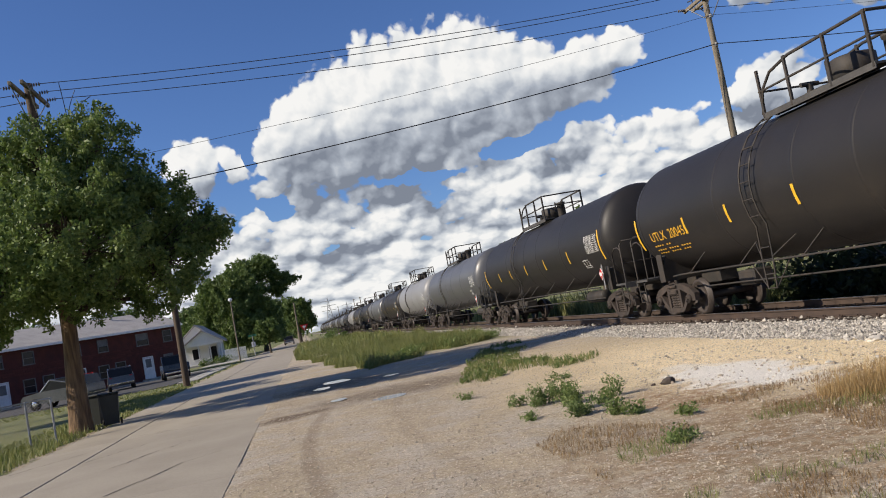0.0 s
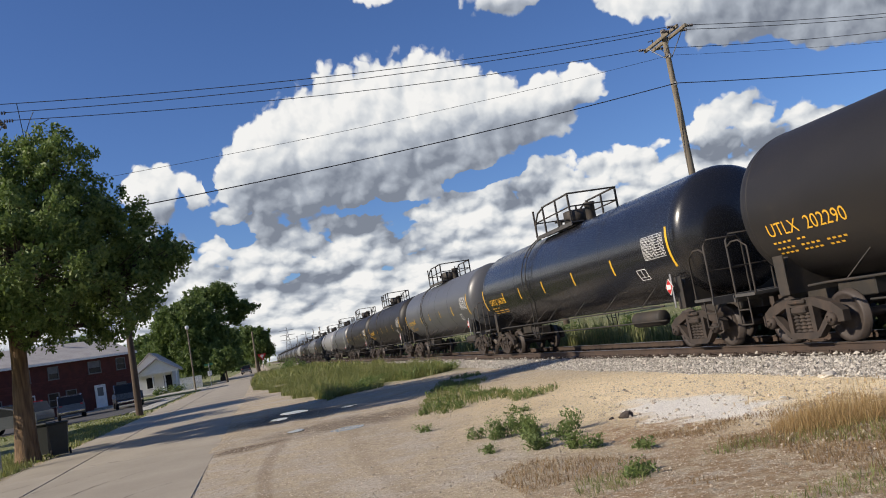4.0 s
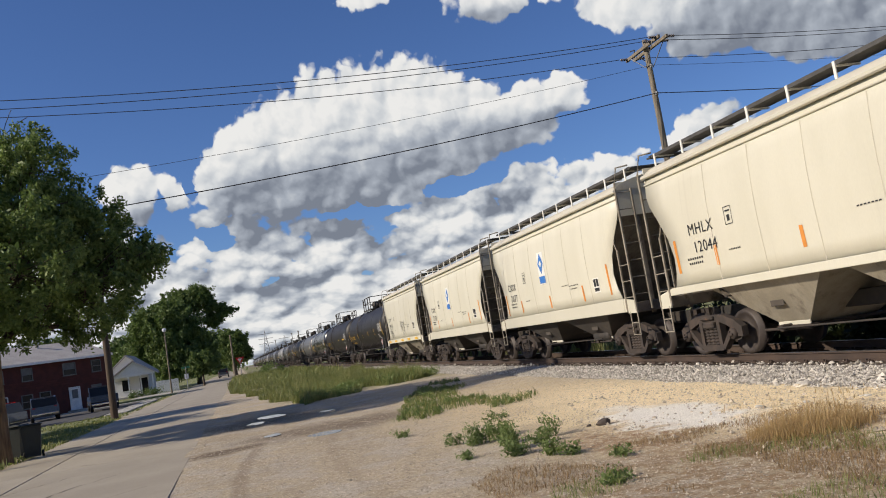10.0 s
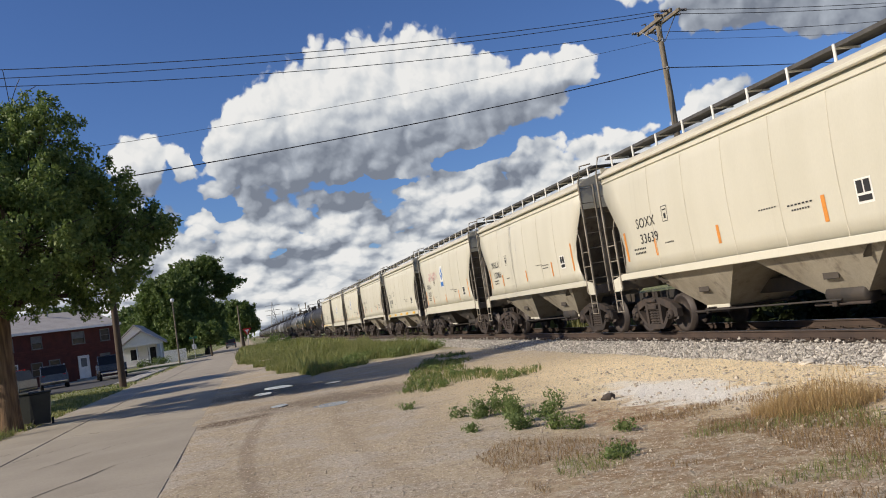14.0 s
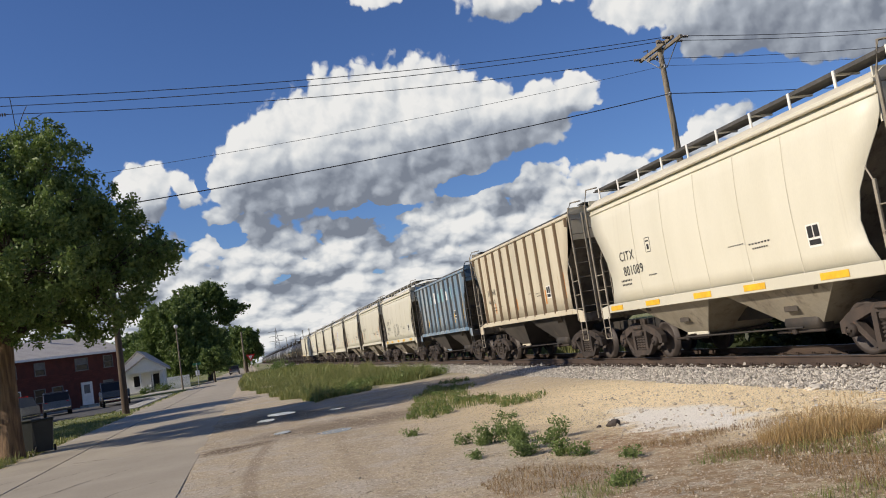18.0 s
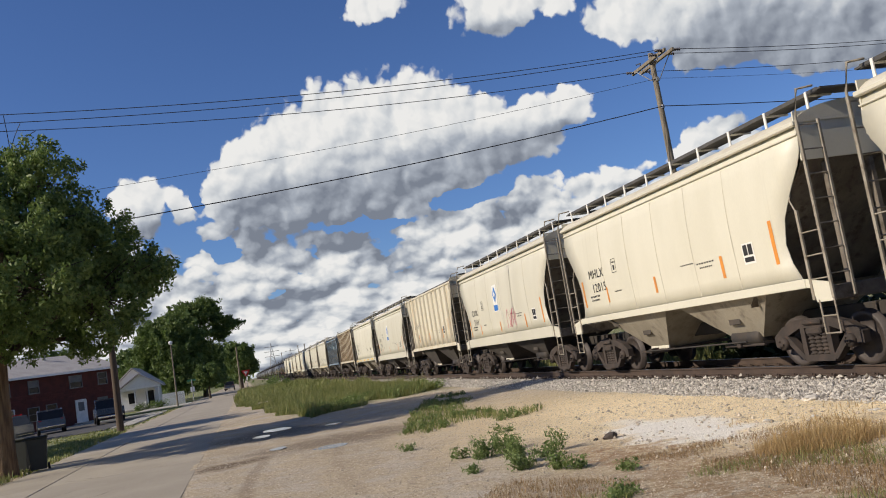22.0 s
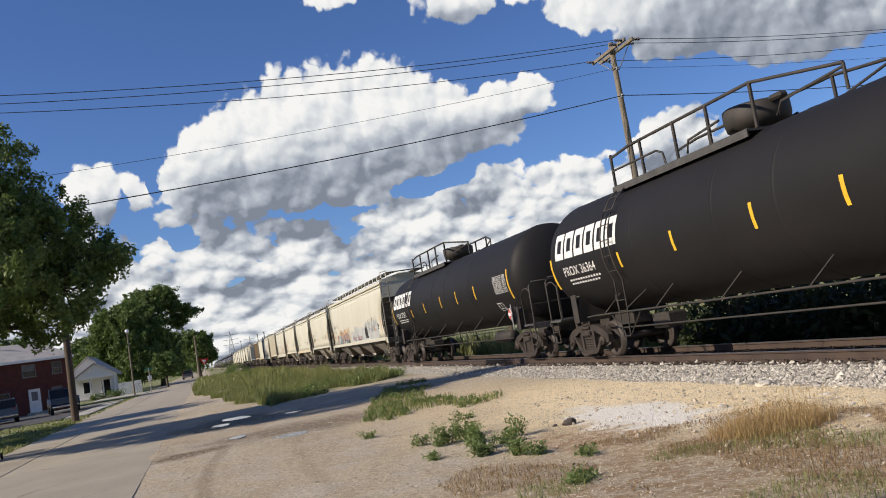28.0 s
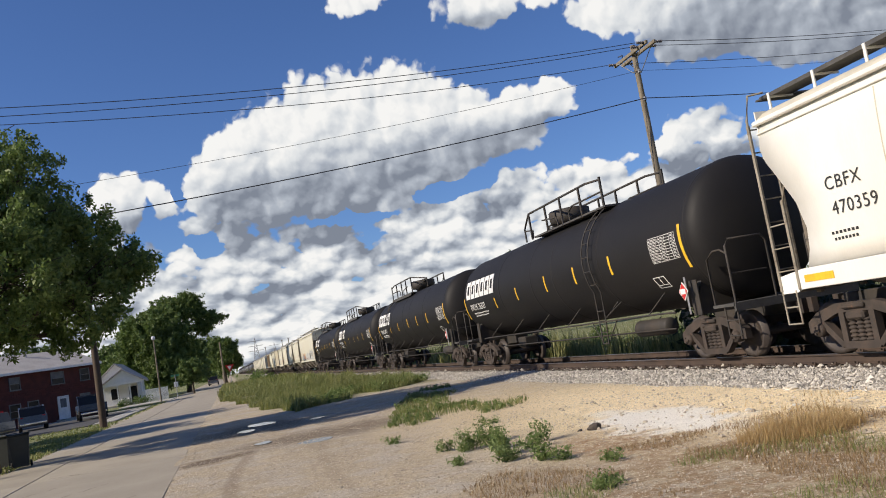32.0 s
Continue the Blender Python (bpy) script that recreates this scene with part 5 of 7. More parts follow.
    part("placard_face", s, M["sign_red"], plac, "red diamond face")
    s = Shape()
    s.box((-1.511, y, z), (0.004, 0.20, 0.11))
    part("placard_number", s, M["stencil_white"], plac)
    add_ends(car, half + 0.55, False)
    for way in (1, -1):
        add_truck(car, way * (half - 1.1))
    return car


TANK_STRIPES = ((8.5, -28, 6, 0.05), (5.7, -21, -5, 0.045), (3.6, -21, -5, 0.045), (1.0, -21, -5, 0.045), (-1.8, -21, -5, 0.045), (-4.75, -21, -4, 0.045), (-8.05, -26, 11, 0.05))
CARS = []


def place(car, centre):
    """Sets the car by the place of its middle along the track when the film starts."""
    if car.name.startswith("tank_car"):
        centre -= 0.5 if centre > -200 else 0.75
    CARS.append((car, centre))
    car.matrix_basis = pose(TRACK_X, centre, 0)


utlx = dict(half=8.95, stripes=TANK_STRIPES, mark="UTLX")
TANK_PITCH = 19.6
place(tank_car("dull black pressure tank car with yellow marks", number="200455", **utlx), 13.85)
place(tank_car("grey-black satin pressure tank car with yellow marks", number="200414", paint="tank_grey", **utlx), 13.85 - TANK_PITCH)
place(tank_car("glossy black tank car with many yellow strips", number="34679", paint="tank_gloss", half=8.95, stripes=TANK_STRIPES, mark="GATX"), 13.85 - 2 * TANK_PITCH)
place(tank_car("dull black pressure tank car with grimy end", number="202290", half=8.95, stripes=((-6.0, -13, -8, 0.55), (-2.6, -11, -8.5, 0.28), (3.2, -13, -10.5, 0.2)), mark="UTLX"), 13.85 - 3 * TANK_PITCH)
place(tank_car("dull black pressure tank car with yellow marks", number="202367", **utlx), 13.85 - 4 * TANK_PITCH)
far_a = tank_car("black tank car with railed top platform", number="", **utlx)
place(far_a, 13.85 + TANK_PITCH)
far_c = tank_car("pale grey tank car with railed top platform", number="", paint="tank_pale", **dict(utlx, stripes=()))
place(far_c, 13.85 + 3 * TANK_PITCH)
far_b = tank_car("grey-black tank car with railed top platform", number="", paint="tank_grey", **dict(utlx, stripes=()))
place(far_b, 13.85 + 2 * TANK_PITCH)
for k in range(21):
    place(copy_thing((far_a, far_b, far_a, far_a, far_c, far_a, far_b)[k % 7], pose(0, 0, 0)), 13.85 + (4 + k) * TANK_PITCH)


def marks(one, two, z=2.46):
    return ((one, 0.33, 3.95, z), (two, 0.33, 3.85, z - 0.38))


ckix = dict(sill_deep=0.34, sill_low=1.20)
mhlx = dict(sill_deep=0.16, sill_low=1.42)
citx = dict(stripes="", sill_stripes=True, sill_deep=0.22, sill_low=1.30)
HOPPERS = [
    dict(label="cream covered hopper with black marks and scrawls", marks=marks("CITX", "801034", 2.62), **citx),
    dict(label="cream covered hopper with orange strips", marks=marks("CKIX", "7172"), logo=True, **ckix),
    dict(label="cream covered hopper with blue diamond emblem", marks=marks("CKIX", "7077"), logo=True, **ckix),
    dict(label="cream covered hopper with orange strips", marks=marks("MHLX", "12044", 2.6), **mhlx),
    dict(label="cream covered hopper with yellow sill strips", marks=marks("CITX", "801087", 2.55), **citx),
    dict(label="cream covered hopper with emblem and red scrawl", marks=marks("CKIX", "7131"), logo=True, **ckix),
    dict(label="cream covered hopper with orange strips", marks=marks("MHLX", "12066", 2.6), **mhlx),
    dict(label="cream covered hopper with orange strips", marks=marks("SOXX", "33639", 2.6), **mhlx),
    dict(label="cream covered hopper with yellow sill strips and scrawls", marks=marks("CITX", "801125", 2.55), **citx),
    dict(label="faded blue ribbed covered hopper with worn lettering", style="ribbed", paint="blue_car", stripes="yellow", eave=4.05, **mhlx),
    dict(label="tan ribbed covered hopper with black marks", style="ribbed", paint="cream_dirty", eave=4.30, marks=(("BL", 0.30, 3.9, 2.62), ("HX", 0.30, 3.28, 2.62), ("446", 0.25, 3.9, 2.26), ("43", 0.25, 3.28, 2.26)), **mhlx),
    dict(label="cream covered hopper with yellow sill strips", marks=marks("CITX", "801089", 2.55), **citx),
    dict(label="cream covered hopper with faded emblem", marks=marks("CKIX", "7175"), logo=True, **ckix),
    dict(label="rust-streaked cream ribbed covered hopper", style="ribbed", paint="cream_rusty", eave=4.30, marks=(("BL", 0.30, 3.9, 2.62), ("HX", 0.30, 3.28, 2.62), ("307", 0.25, 3.9, 2.26), ("3", 0.25, 3.12, 2.26)), **mhlx),
    dict(label="cream covered hopper with blue emblem and scrawl", marks=marks("CKIX", "7151"), logo=True, **ckix),
    dict(label="cream covered hopper with orange strips", marks=marks("MHLX", "12015", 2.6), **mhlx),
    dict(label="cream covered hopper with yellow sill strips", marks=marks("CEFX", "87268", 2.45), **citx),
    dict(label="cream covered hopper with orange strips", marks=marks("TILX", "332996", 2.5), **mhlx),
]
# where the couplings stand at the start
GAPS = (-74.36, -86.36, -98.72, -110.77, -123.31, -135.4, -147.43, -159.4, -172.1, -184.8, -197.4, -209.9, -222.3, -234.97, -247.4, -259.8, -272.13, -284.45, -296.85)
rake = []
for spec, front, rear in zip(HOPPERS, GAPS, GAPS[1:]):
    rake.append(hopper_car(half=(front - rear) / 2 - 0.64, **spec))
    place(rake[-1], (front + rear) / 2)
black_spray = "black sprayed scrawl"
scrawl(rake[0], 0.4, -0.9, 1.65, 2.5, M["stencil_black"], 7, 0.018, 3, black_spray)
scrawl(rake[0], 3.7, 2.9, 1.65, 2.2, M["stencil_black"], 6, 0.016, 4, black_spray)
scrawl(rake[8], 1.6, -0.6, 1.7, 2.5, M["stencil_black"], 9, 0.018, 5, black_spray)
scrawl(rake[5], 3.3, 1.6, 2.85, 3.25, M["paint_pink"], 14, 0.010, 6, "faded red sprayed scrawl")
scrawl(rake[14], -0.5, -1.6, 1.75, 2.4, M["paint_pink"], 7, 0.018, 7, "faded red sprayed scrawl")
long_car = hopper_car("long cream covered hopper covered in graffiti", half=9.75, bays=4, eave=4.36, sill_deep=0.18, sill_low=1.30, marks=(("NCIX", 0.30, 8.0, 2.62), ("1993", 0.26, 7.85, 2.28)))
place(long_car, -307.3)
on_long = lambda y, z, lift: (-hull_x(z, 4.36) - lift, y, z)
for y0, y1, z0, z1, mat, seed in ((6.0, 1.5, 1.42, 2.35, "cream_roof", 1), (1.5, -3.3, 1.35, 2.2, "paint_silver", 2), (-3.2, -7.6, 1.35, 2.5, "paint_silver", 3)):
    s = Shape()
    rows = []
    for k in range(25):
        f = k / 24
        y = y0 + (y1 - y0) * f
        top = z1 + 0.22 * noise.noise(Vector((y * 1.3, seed, 0))) - 0.3 * (abs(2 * f - 1) ** 6)
        rows.append([on_long(y, z0 + (top - z0) * g, 0.005) for g in (0, 0.5, 1)])
    s.grid(rows, False)
    part("graffiti", s, M[mat], long_car, "rolled grey ground of the graffiti" if "silver" in mat else "pale sprayed ground of the graffiti")


def shards(y0, y1, z0, z1, material, count, wide, seed, lift, label, slant=0.25):
    """Angular sprayed shapes that stand side by side and lean, as in block-letter graffiti."""
    r = np.random.default_rng(seed)
    s = Shape()
    for k in range(count):
        y = y0 + (y1 - y0) * (k + r.uniform(0.2, 0.8)) / count
        lo, hi = z0 + (z1 - z0) * r.uniform(0.0, 0.25), z0 + (z1 - z0) * r.uniform(0.6, 1.0)
        w, lean = wide * r.uniform(0.6, 1.3), r.uniform(-slant, slant)
        rows = []
        for f in (0.0, 0.3, 0.6, 0.85, 1.0):
            z, c = lo + (hi - lo) * f, y + lean * f
            half_w = w * (0.75 + 0.35 * math.sin(3 * f + k)) * (0.15 if f == 1.0 else 1.0)
            rows.append([on_long(c + half_w, z, lift + 0.0008 * (k % 4)), on_long(c - half_w, z - 0.05 * r.random(), lift + 0.0008 * (k % 4))])
        s.grid(rows, False)
    part("graffiti", s, M[material], long_car, label)


shards(6.0, 1.9, 1.45, 2.55, "paint_tan", 11, 0.30, 31, 0.008, "tan sprayed letter shapes")
shards(5.9, 2.0, 1.42, 2.35, "paint_blue", 12, 0.19, 32, 0.012, "blue sprayed letter fills", 0.4)
shards(5.8, 2.1, 1.6, 2.6, "stripe_orange", 11, 0.07, 33, 0.016, "rust-orange sprayed letter edges", 0.4)
shards(5.9, 2.0, 1.38, 1.85, "stencil_black", 9, 0.12, 34, 0.019, "dark sprayed letter shadows", 0.3)
shards(5.8, 2.1, 1.5, 2.5, "paint_maroon", 15, 0.022, 35, 0.022, "dark red sprayed outlines", 0.5)
shards(-0.4, -3.4, 1.9, 2.5, "paint_silver", 5, 0.5, 36, 0.008, "rolled grey patches", 0.1)
shards(-3.5, -4.4, 1.38, 2.7, "stencil_black", 3, 0.16, 37, 0.012, "dark sprayed figure shapes", 0.15)
for y0, y1, z0, z1, mat, n, w, seed in ((7.2, 6.3, 1.85, 2.15, "paint_maroon", 6, 0.03, 10), (7.5, 6.2, 1.5, 1.8, "paint_grey", 6, 0.05, 14), (-4.4, -5.6, 1.7, 2.2, "stencil_white", 8, 0.022, 17), (-4.6, -7.2, 1.9, 2.7, "paint_grey", 7, 0.05, 16)):
    scrawl(long_car, y0, y1, z0, z1, M[mat], n, w, seed, "sprayed graffiti strokes", 4.36)
for body, size, y, z in (("West", 0.50, 0.85, 1.55), ("Bacon", 0.52, -0.95, 1.55)):
    part("graffiti", letters(body, size, flat_side(y, z, 4.36, False, 0.02), M["paint_maroon"], spread=1.15), None, long_car, "dark red sprayed writing")
# worn lettering on the blue car: pale blocks between the ribs
for k in range(9):
    y, h = 3.55 - 0.86 * k, (0.5, 0.62, 0.4, 0.55, 0.45, 0.6, 0.42, 0.55, 0.42)[k]
    s = Shape()
    x = -1.437
    s.grid([[(x, y + 0.16, 3.0 + h), (x, y - 0.16, 3.0 + h)], [(x, y + 0.16, 3.0), (x, y - 0.16, 3.0)]], False)
    part("worn_letter_block", s, M["paint_aqua"] if k % 3 else M["stencil_white"], rake[9], "worn pale paint block")
for k, number in enumerate(("37263", "36364", "36401", "36327")):
    place(tank_car("matt black tank car with white block emblem", half=9.05, radius=1.52, mid=2.66, paint="tank_procor", kind="walkway", mark="PROX", number=number,
                   fore=0.75 if k < 3 else -0.7, turned=k == 3, table=(-6.8, 1.15, -16), box=(-6.4, -40), stripes=((8.5, -28, 4, 0.05), (4.75, -20, -6, 0.045), (2.4, -17, -1, 0.045), (-0.25, -16, 2, 0.045), (-2.45, -16, 2, 0.045), (-4.7, -16, 2, 0.05), (-8.15, -26, 10, 0.05))),
          -327.1 - 20.2 * k)
place(hopper_car("white covered hopper with black marks", half=6.6, eave=4.20, paint="white_car", marks=(("CBFX", 0.30, 5.05, 2.68), ("470359", 0.30, 5.0, 2.28)), stripes="", sill_stripes=True), -406.1)

# ---- utility poles and wires ----


def utility_pole(label, x, y, top, mat="pole_wood", arms=True, r0=0.19, r1=0.13, arm_at=0.35, low=(), dys=(-1.2, -0.75, 1.2)):
    pole = thing("utility_pole", label, "utility pole", "utility poles", pose(x, y, 0))
    s = Shape()
    base = height(x, y) - 0.3
    s.tube([(0.02 * noise.noise(Vector((k, x, y))), 0, base + (top - base) * k / 8) for k in range(9)], r0, 14, True, r1)
    part("shaft", s, M[mat], pole, "weathered round timber shaft")
    if arms:
        for dx in (-0.17, 0.17):
            s = Shape()
            s.box((dx, 0, top - arm_at), (0.10, 2.7, 0.13), bevel=0.012)
            part("crossarm", s, M["pole_wood"], pole)
        for k in (-1, 1):
            s = Shape()
            s.tube([(0.23, k * 0.95, top - arm_at - 0.03), (0.16, 0, top - arm_at - 0.75)], 0.018)
            s.tube([(-0.23, k * 0.95, top - arm_at - 0.03), (-0.16, 0, top - arm_at - 0.75)], 0.018)
            part("brace", s, M["grey_metal"], pole)
        for dy in dys:
            for way in (-1, 1):
                s = Shape()
                for k in range(4):
                    s.lathe([(0.0, 0.02), (0.01, 0.06), (0.03, 0.055), (0.05, 0.02)], (way * (0.28 + 0.075 * k), dy, top - arm_at + 0.02), "x", 10)
                part("insulator", s, M["insulator"], pole)
        s = Shape()
        s.tube([(0, 1.0, top - arm_at), (0.05, 1.0, top - arm_at + 0.32), (0.0, 1.25, top - arm_at + 0.35)], 0.025)
        part("jumper", s, M["wire"], pole)
    for z in low:
        s = Shape()
        s.box((0.0, -r0 * 0.9, z), (0.10, 0.12, 0.16), bevel=0.02)
        part("wire_clamp", s, M["grey_metal"], pole)
    return pole


STREET_ARM, FAR_ARM = (-0.85, -0.02, 0.82), (-1.2, -0.75, 1.2)
POLES = [(-31.0, 25.4, 10.2), (-7.06, 27.4, 10.69), (16.75, 28.45, 11.35), (41.0, 30.6, 12.2)]
utility_pole("brown timber utility pole with paired crossarms beside the street", *POLES[1], mat="pole_brown", r0=0.17, r1=0.13, low=(6.64, 7.73), dys=STREET_ARM)
utility_pole("tall grey timber utility pole with crossarm behind the track", *POLES[2], r0=0.16, r1=0.10, low=(9.16, 10.27))
for p in (POLES[0], POLES[3]):
    utility_pole("grey timber utility pole with crossarm", *p)


def wire(a, b, sag, r, group="overhead wires"):
    a, b = Vector(a), Vector(b)
    s = Shape()
    s.tube([a.lerp(b, k / 16) - Vector((0, 0, sag * 4 * (k / 16) * (1 - k / 16))) for k in range(17)], r, 5)
    tagged(new("overhead_wire", s.mesh("overhead_wire", M["wire"])), "thin dark overhead wire between timber poles", "wire", group)


ARMS = (FAR_ARM, STREET_ARM, FAR_ARM, FAR_ARM)
for (xa, ya, za), (xb, yb, zb), arm_a, arm_b in zip(POLES, POLES[1:], ARMS, ARMS[1:]):
    for da, db in zip(arm_a, arm_b):
        wire((xa + 0.55, ya + da, za - 0.32), (xb - 0.55, yb + db, zb - 0.32), 0.35, 0.013)
lows = [(5.9, 7.0), (6.64, 7.73), (9.16, 10.27), (9.3, 10.6)]
for i in range(3):
    for j, r in ((0, 0.018), (1, 0.007)):
        wire((POLES[i][0], POLES[i][1] - 0.2, lows[i][j]), (POLES[i + 1][0], POLES[i + 1][1] - 0.2, lows[i + 1][j]), 0.25, r)
for k, dy in enumerate(STREET_ARM):
    x = -5.97 + 0.26 * k
    wire((x, 27.4 + dy, 10.33 - 0.02 * k), (-6.07, 27.4, 9.44), -0.06, 0.012, "wire taps")
s = Shape()
s.tube([(-6.07, 27.4, 9.44), (-6.12, 27.4, 8.66), (-6.87, 27.4, 8.46)], 0.02)
tagged(new("wire_tap", s.mesh("wire_tap", M["wire"])), "dark cable drop fixed to the timber pole", "wire")

# street lamp poles
lamp = utility_pole("dark timber pole with curved street light arm", -6.55, 47.0, 8.6, "pole_brown", False, 0.19, 0.14)
s = Shape()
s.tube([(0, 0, 6.1), (0.8, 0.1, 6.65), (1.6, 0.2, 6.75)], 0.035)
arm = part("lamp_arm", s, M["grey_metal"], lamp)
s = Shape()
s.lathe([(0.0, 0.03), (0.08, 0.10), (0.35, 0.16), (0.55, 0.12), (0.62, 0.0)], (1.55, 0.2, 6.74), "x", 12)
part("lamp_head", s, M["grey_metal"], arm, "grey cobra-head lantern")
s = Shape()
s.lathe([(-0.10, 0.0), (-0.09, 0.08), (0.0, 0.12)], (1.9, 0.2, 6.66), "z", 12)
part("lens", s, M["lamp_clear"], arm)
post = thing("street_lamp", "slim grey street lamp post with small white globe", "street lamp", at=pose(-7.3, 95.0, 0))
s = Shape()
s.tube([(0, 0, -0.4), (0, 0, 6.4)], 0.10, 10, True, 0.06)
part("shaft", s, M["pole_wood"], post)
s = Shape()
s.lathe([(-0.25, 0.0), (-0.2, 0.16), (0.0, 0.22), (0.15, 0.16), (0.2, 0.0)], (0, 0, 6.6), "z", 12)
part("globe", s, M["lamp_clear"], post, "white glass globe")

# ---- trees ----


def leaf_cloud(clumps, per, size, spread, mat, name="crown"):
    """A crown of many small leaves in uneven clumps."""
    n = len(clumps) * per
    c = np.repeat(np.array([(*p, r) for p, r in clumps]), per, 0)
    way = rng.normal(0, 1, (n, 3))
    way /= np.linalg.norm(way, axis=1)[:, None]
    dist = rng.random(n) ** 0.45
    p = c[:, :3] + way * (c[:, 3] * dist * spread)[:, None] * np.array([1, 1, 0.8])
    a = rng.normal(0, 1, (n, 3))
    a /= np.linalg.norm(a, axis=1)[:, None]
    b = np.cross(a, rng.normal(0, 1, (n, 3)))
    b /= np.linalg.norm(b, axis=1)[:, None]
    s = (size * np.exp(rng.normal(0, 0.3, n)))[:, None]
    v = np.stack([p - a * s, p - b * s * 0.45, p + a * s, p + b * s * 0.45], 1).reshape(-1, 3)
    f = np.arange(4 * n).reshape(-1, 4)
    return loose(name, v, f, mat)


def spray_cloud(sprays, per, size, mat, name="crown"):
    """A crown of leafy sprays: small leaves strung along short twigs, denser at the tip."""
    n = len(sprays) * per
    q = np.repeat(np.array([(*c, *w, r) for c, w, r in sprays]), per, 0)
    along = rng.beta(1.6, 1.2, n) - 0.45
    off = rng.normal(0, 1, (n, 3))
    off /= np.linalg.norm(off, axis=1)[:, None]
    off *= (q[:, 6] * rng.random(n) ** 0.6 * (1.05 - 0.75 * np.clip(along + 0.2, 0, 1)))[:, None]
    p = q[:, :3] + q[:, 3:6] * along[:, None] + off
    a = rng.normal(0, 1, (n, 3)) + np.array([0, 0, -0.5])
    a /= np.linalg.norm(a, axis=1)[:, None]
    b = np.cross(a, rng.normal(0, 1, (n, 3)))
    b /= np.linalg.norm(b, axis=1)[:, None]
    s = (size * np.exp(rng.normal(0, 0.3, n)))[:, None]
    v = np.stack([p - a * s, p - b * s * 0.5, p + a * s, p + b * s * 0.5], 1).reshape(-1, 3)
    return loose(name, v, np.arange(4 * n).reshape(-1, 4), mat)


def broadleaf(label, x, y, trunk_top, lobes, count, per, leaf, mat="leaf_a", trunk=0.3, twig=0.55, bark="bark", group="trees", lean=(0, 0)):
    """A tree whose crown fills uneven lobes, each a centre and half sizes, with limbs out to them and leafy sprays on the limbs."""
    tree = thing("tree", label, "tree", group, pose(x, y, height(x, y)))
    s = Shape()
    top = Vector((lean[0], lean[1], trunk_top))
    s.tube([(0, 0, -0.3), (lean[0] * 0.1, lean[1] * 0.1, trunk_top * 0.12), (lean[0] * 0.35, lean[1] * 0.3, trunk_top * 0.45), top], trunk * 1.12, 14, True, trunk * 0.45)
    part("trunk", s, M[bark], tree)
    weight = np.array([max(r) ** 2 for _, r in lobes])
    pick = rng.choice(len(lobes), count, p=weight / weight.sum())
    sprays = []
    for k in pick:
        c, r = lobes[k]
        d = Vector(rng.normal(0, 1, 3)).normalized()
        d.z = d.z * 0.9 + 0.12
        f = 0.45 + 0.6 * rng.random() ** 0.55
        at = Vector((c[0] + d.x * r[0] * f, c[1] + d.y * r[1] * f, c[2] + d.z * r[2] * f))
        w = (d * 0.8 + Vector((0, 0, 0.35)) + Vector(rng.normal(0, 0.35, 3))).normalized() * twig * rng.uniform(0.7, 1.7)
        sprays.append((at, w, twig * rng.uniform(0.5, 0.85)))
    for k, (c, r) in enumerate(lobes):
        start = top * (0.62 + 0.38 * ((k * 7) % 5) / 4)
        end = Vector(c) + Vector((0, 0, r[2] * 0.5))
        s = Shape()
        s.tube([start, start.lerp(end, 0.45) + Vector((0, 0, 0.1 * r[2])), end], trunk * 0.4, 8, True, trunk * 0.10)
        limb = part("limb", s, M["bark"], tree)
        s = Shape()
        for at, w, q in [p for p, i in zip(sprays, pick) if i == k][:26]:
            root = start.lerp(end, rng.uniform(0.45, 1.0))
            s.tube([root, root.lerp(at, 0.5) + Vector((0, 0, 0.1 * r[2] * rng.random())), at + w * 0.4], trunk * 0.09, 5, False, trunk * 0.025)
        tagged(part("branchwork", s, M["bark"], limb), kind="stuff")
    part("crown", spray_cloud(sprays, per, leaf, M[mat]), None, tree, "dense green leaves")
    return tree


def round_crown(wide, low, tall, n):
    """Lobes of an ordinary shade tree."""
    mid, half = (low + tall) / 2, (tall - low) / 2
    lobes = [((0, 0, mid), (wide * 0.72, wide * 0.72, half * 0.8))]
    for k in range(n):
        a = 2.4 * k + rng.uniform(-0.3, 0.3)
        u = -0.55 + 1.45 * (k + 0.5) / n
        q = math.sqrt(max(1 - u * u, 0.1)) * wide * 0.62
        lobes.append(((q * math.cos(a), q * math.sin(a), mid + half * u * 0.68), (wide * rng.uniform(0.26, 0.42),) * 2 + (half * rng.uniform(0.22, 0.36),)))
    return lobes


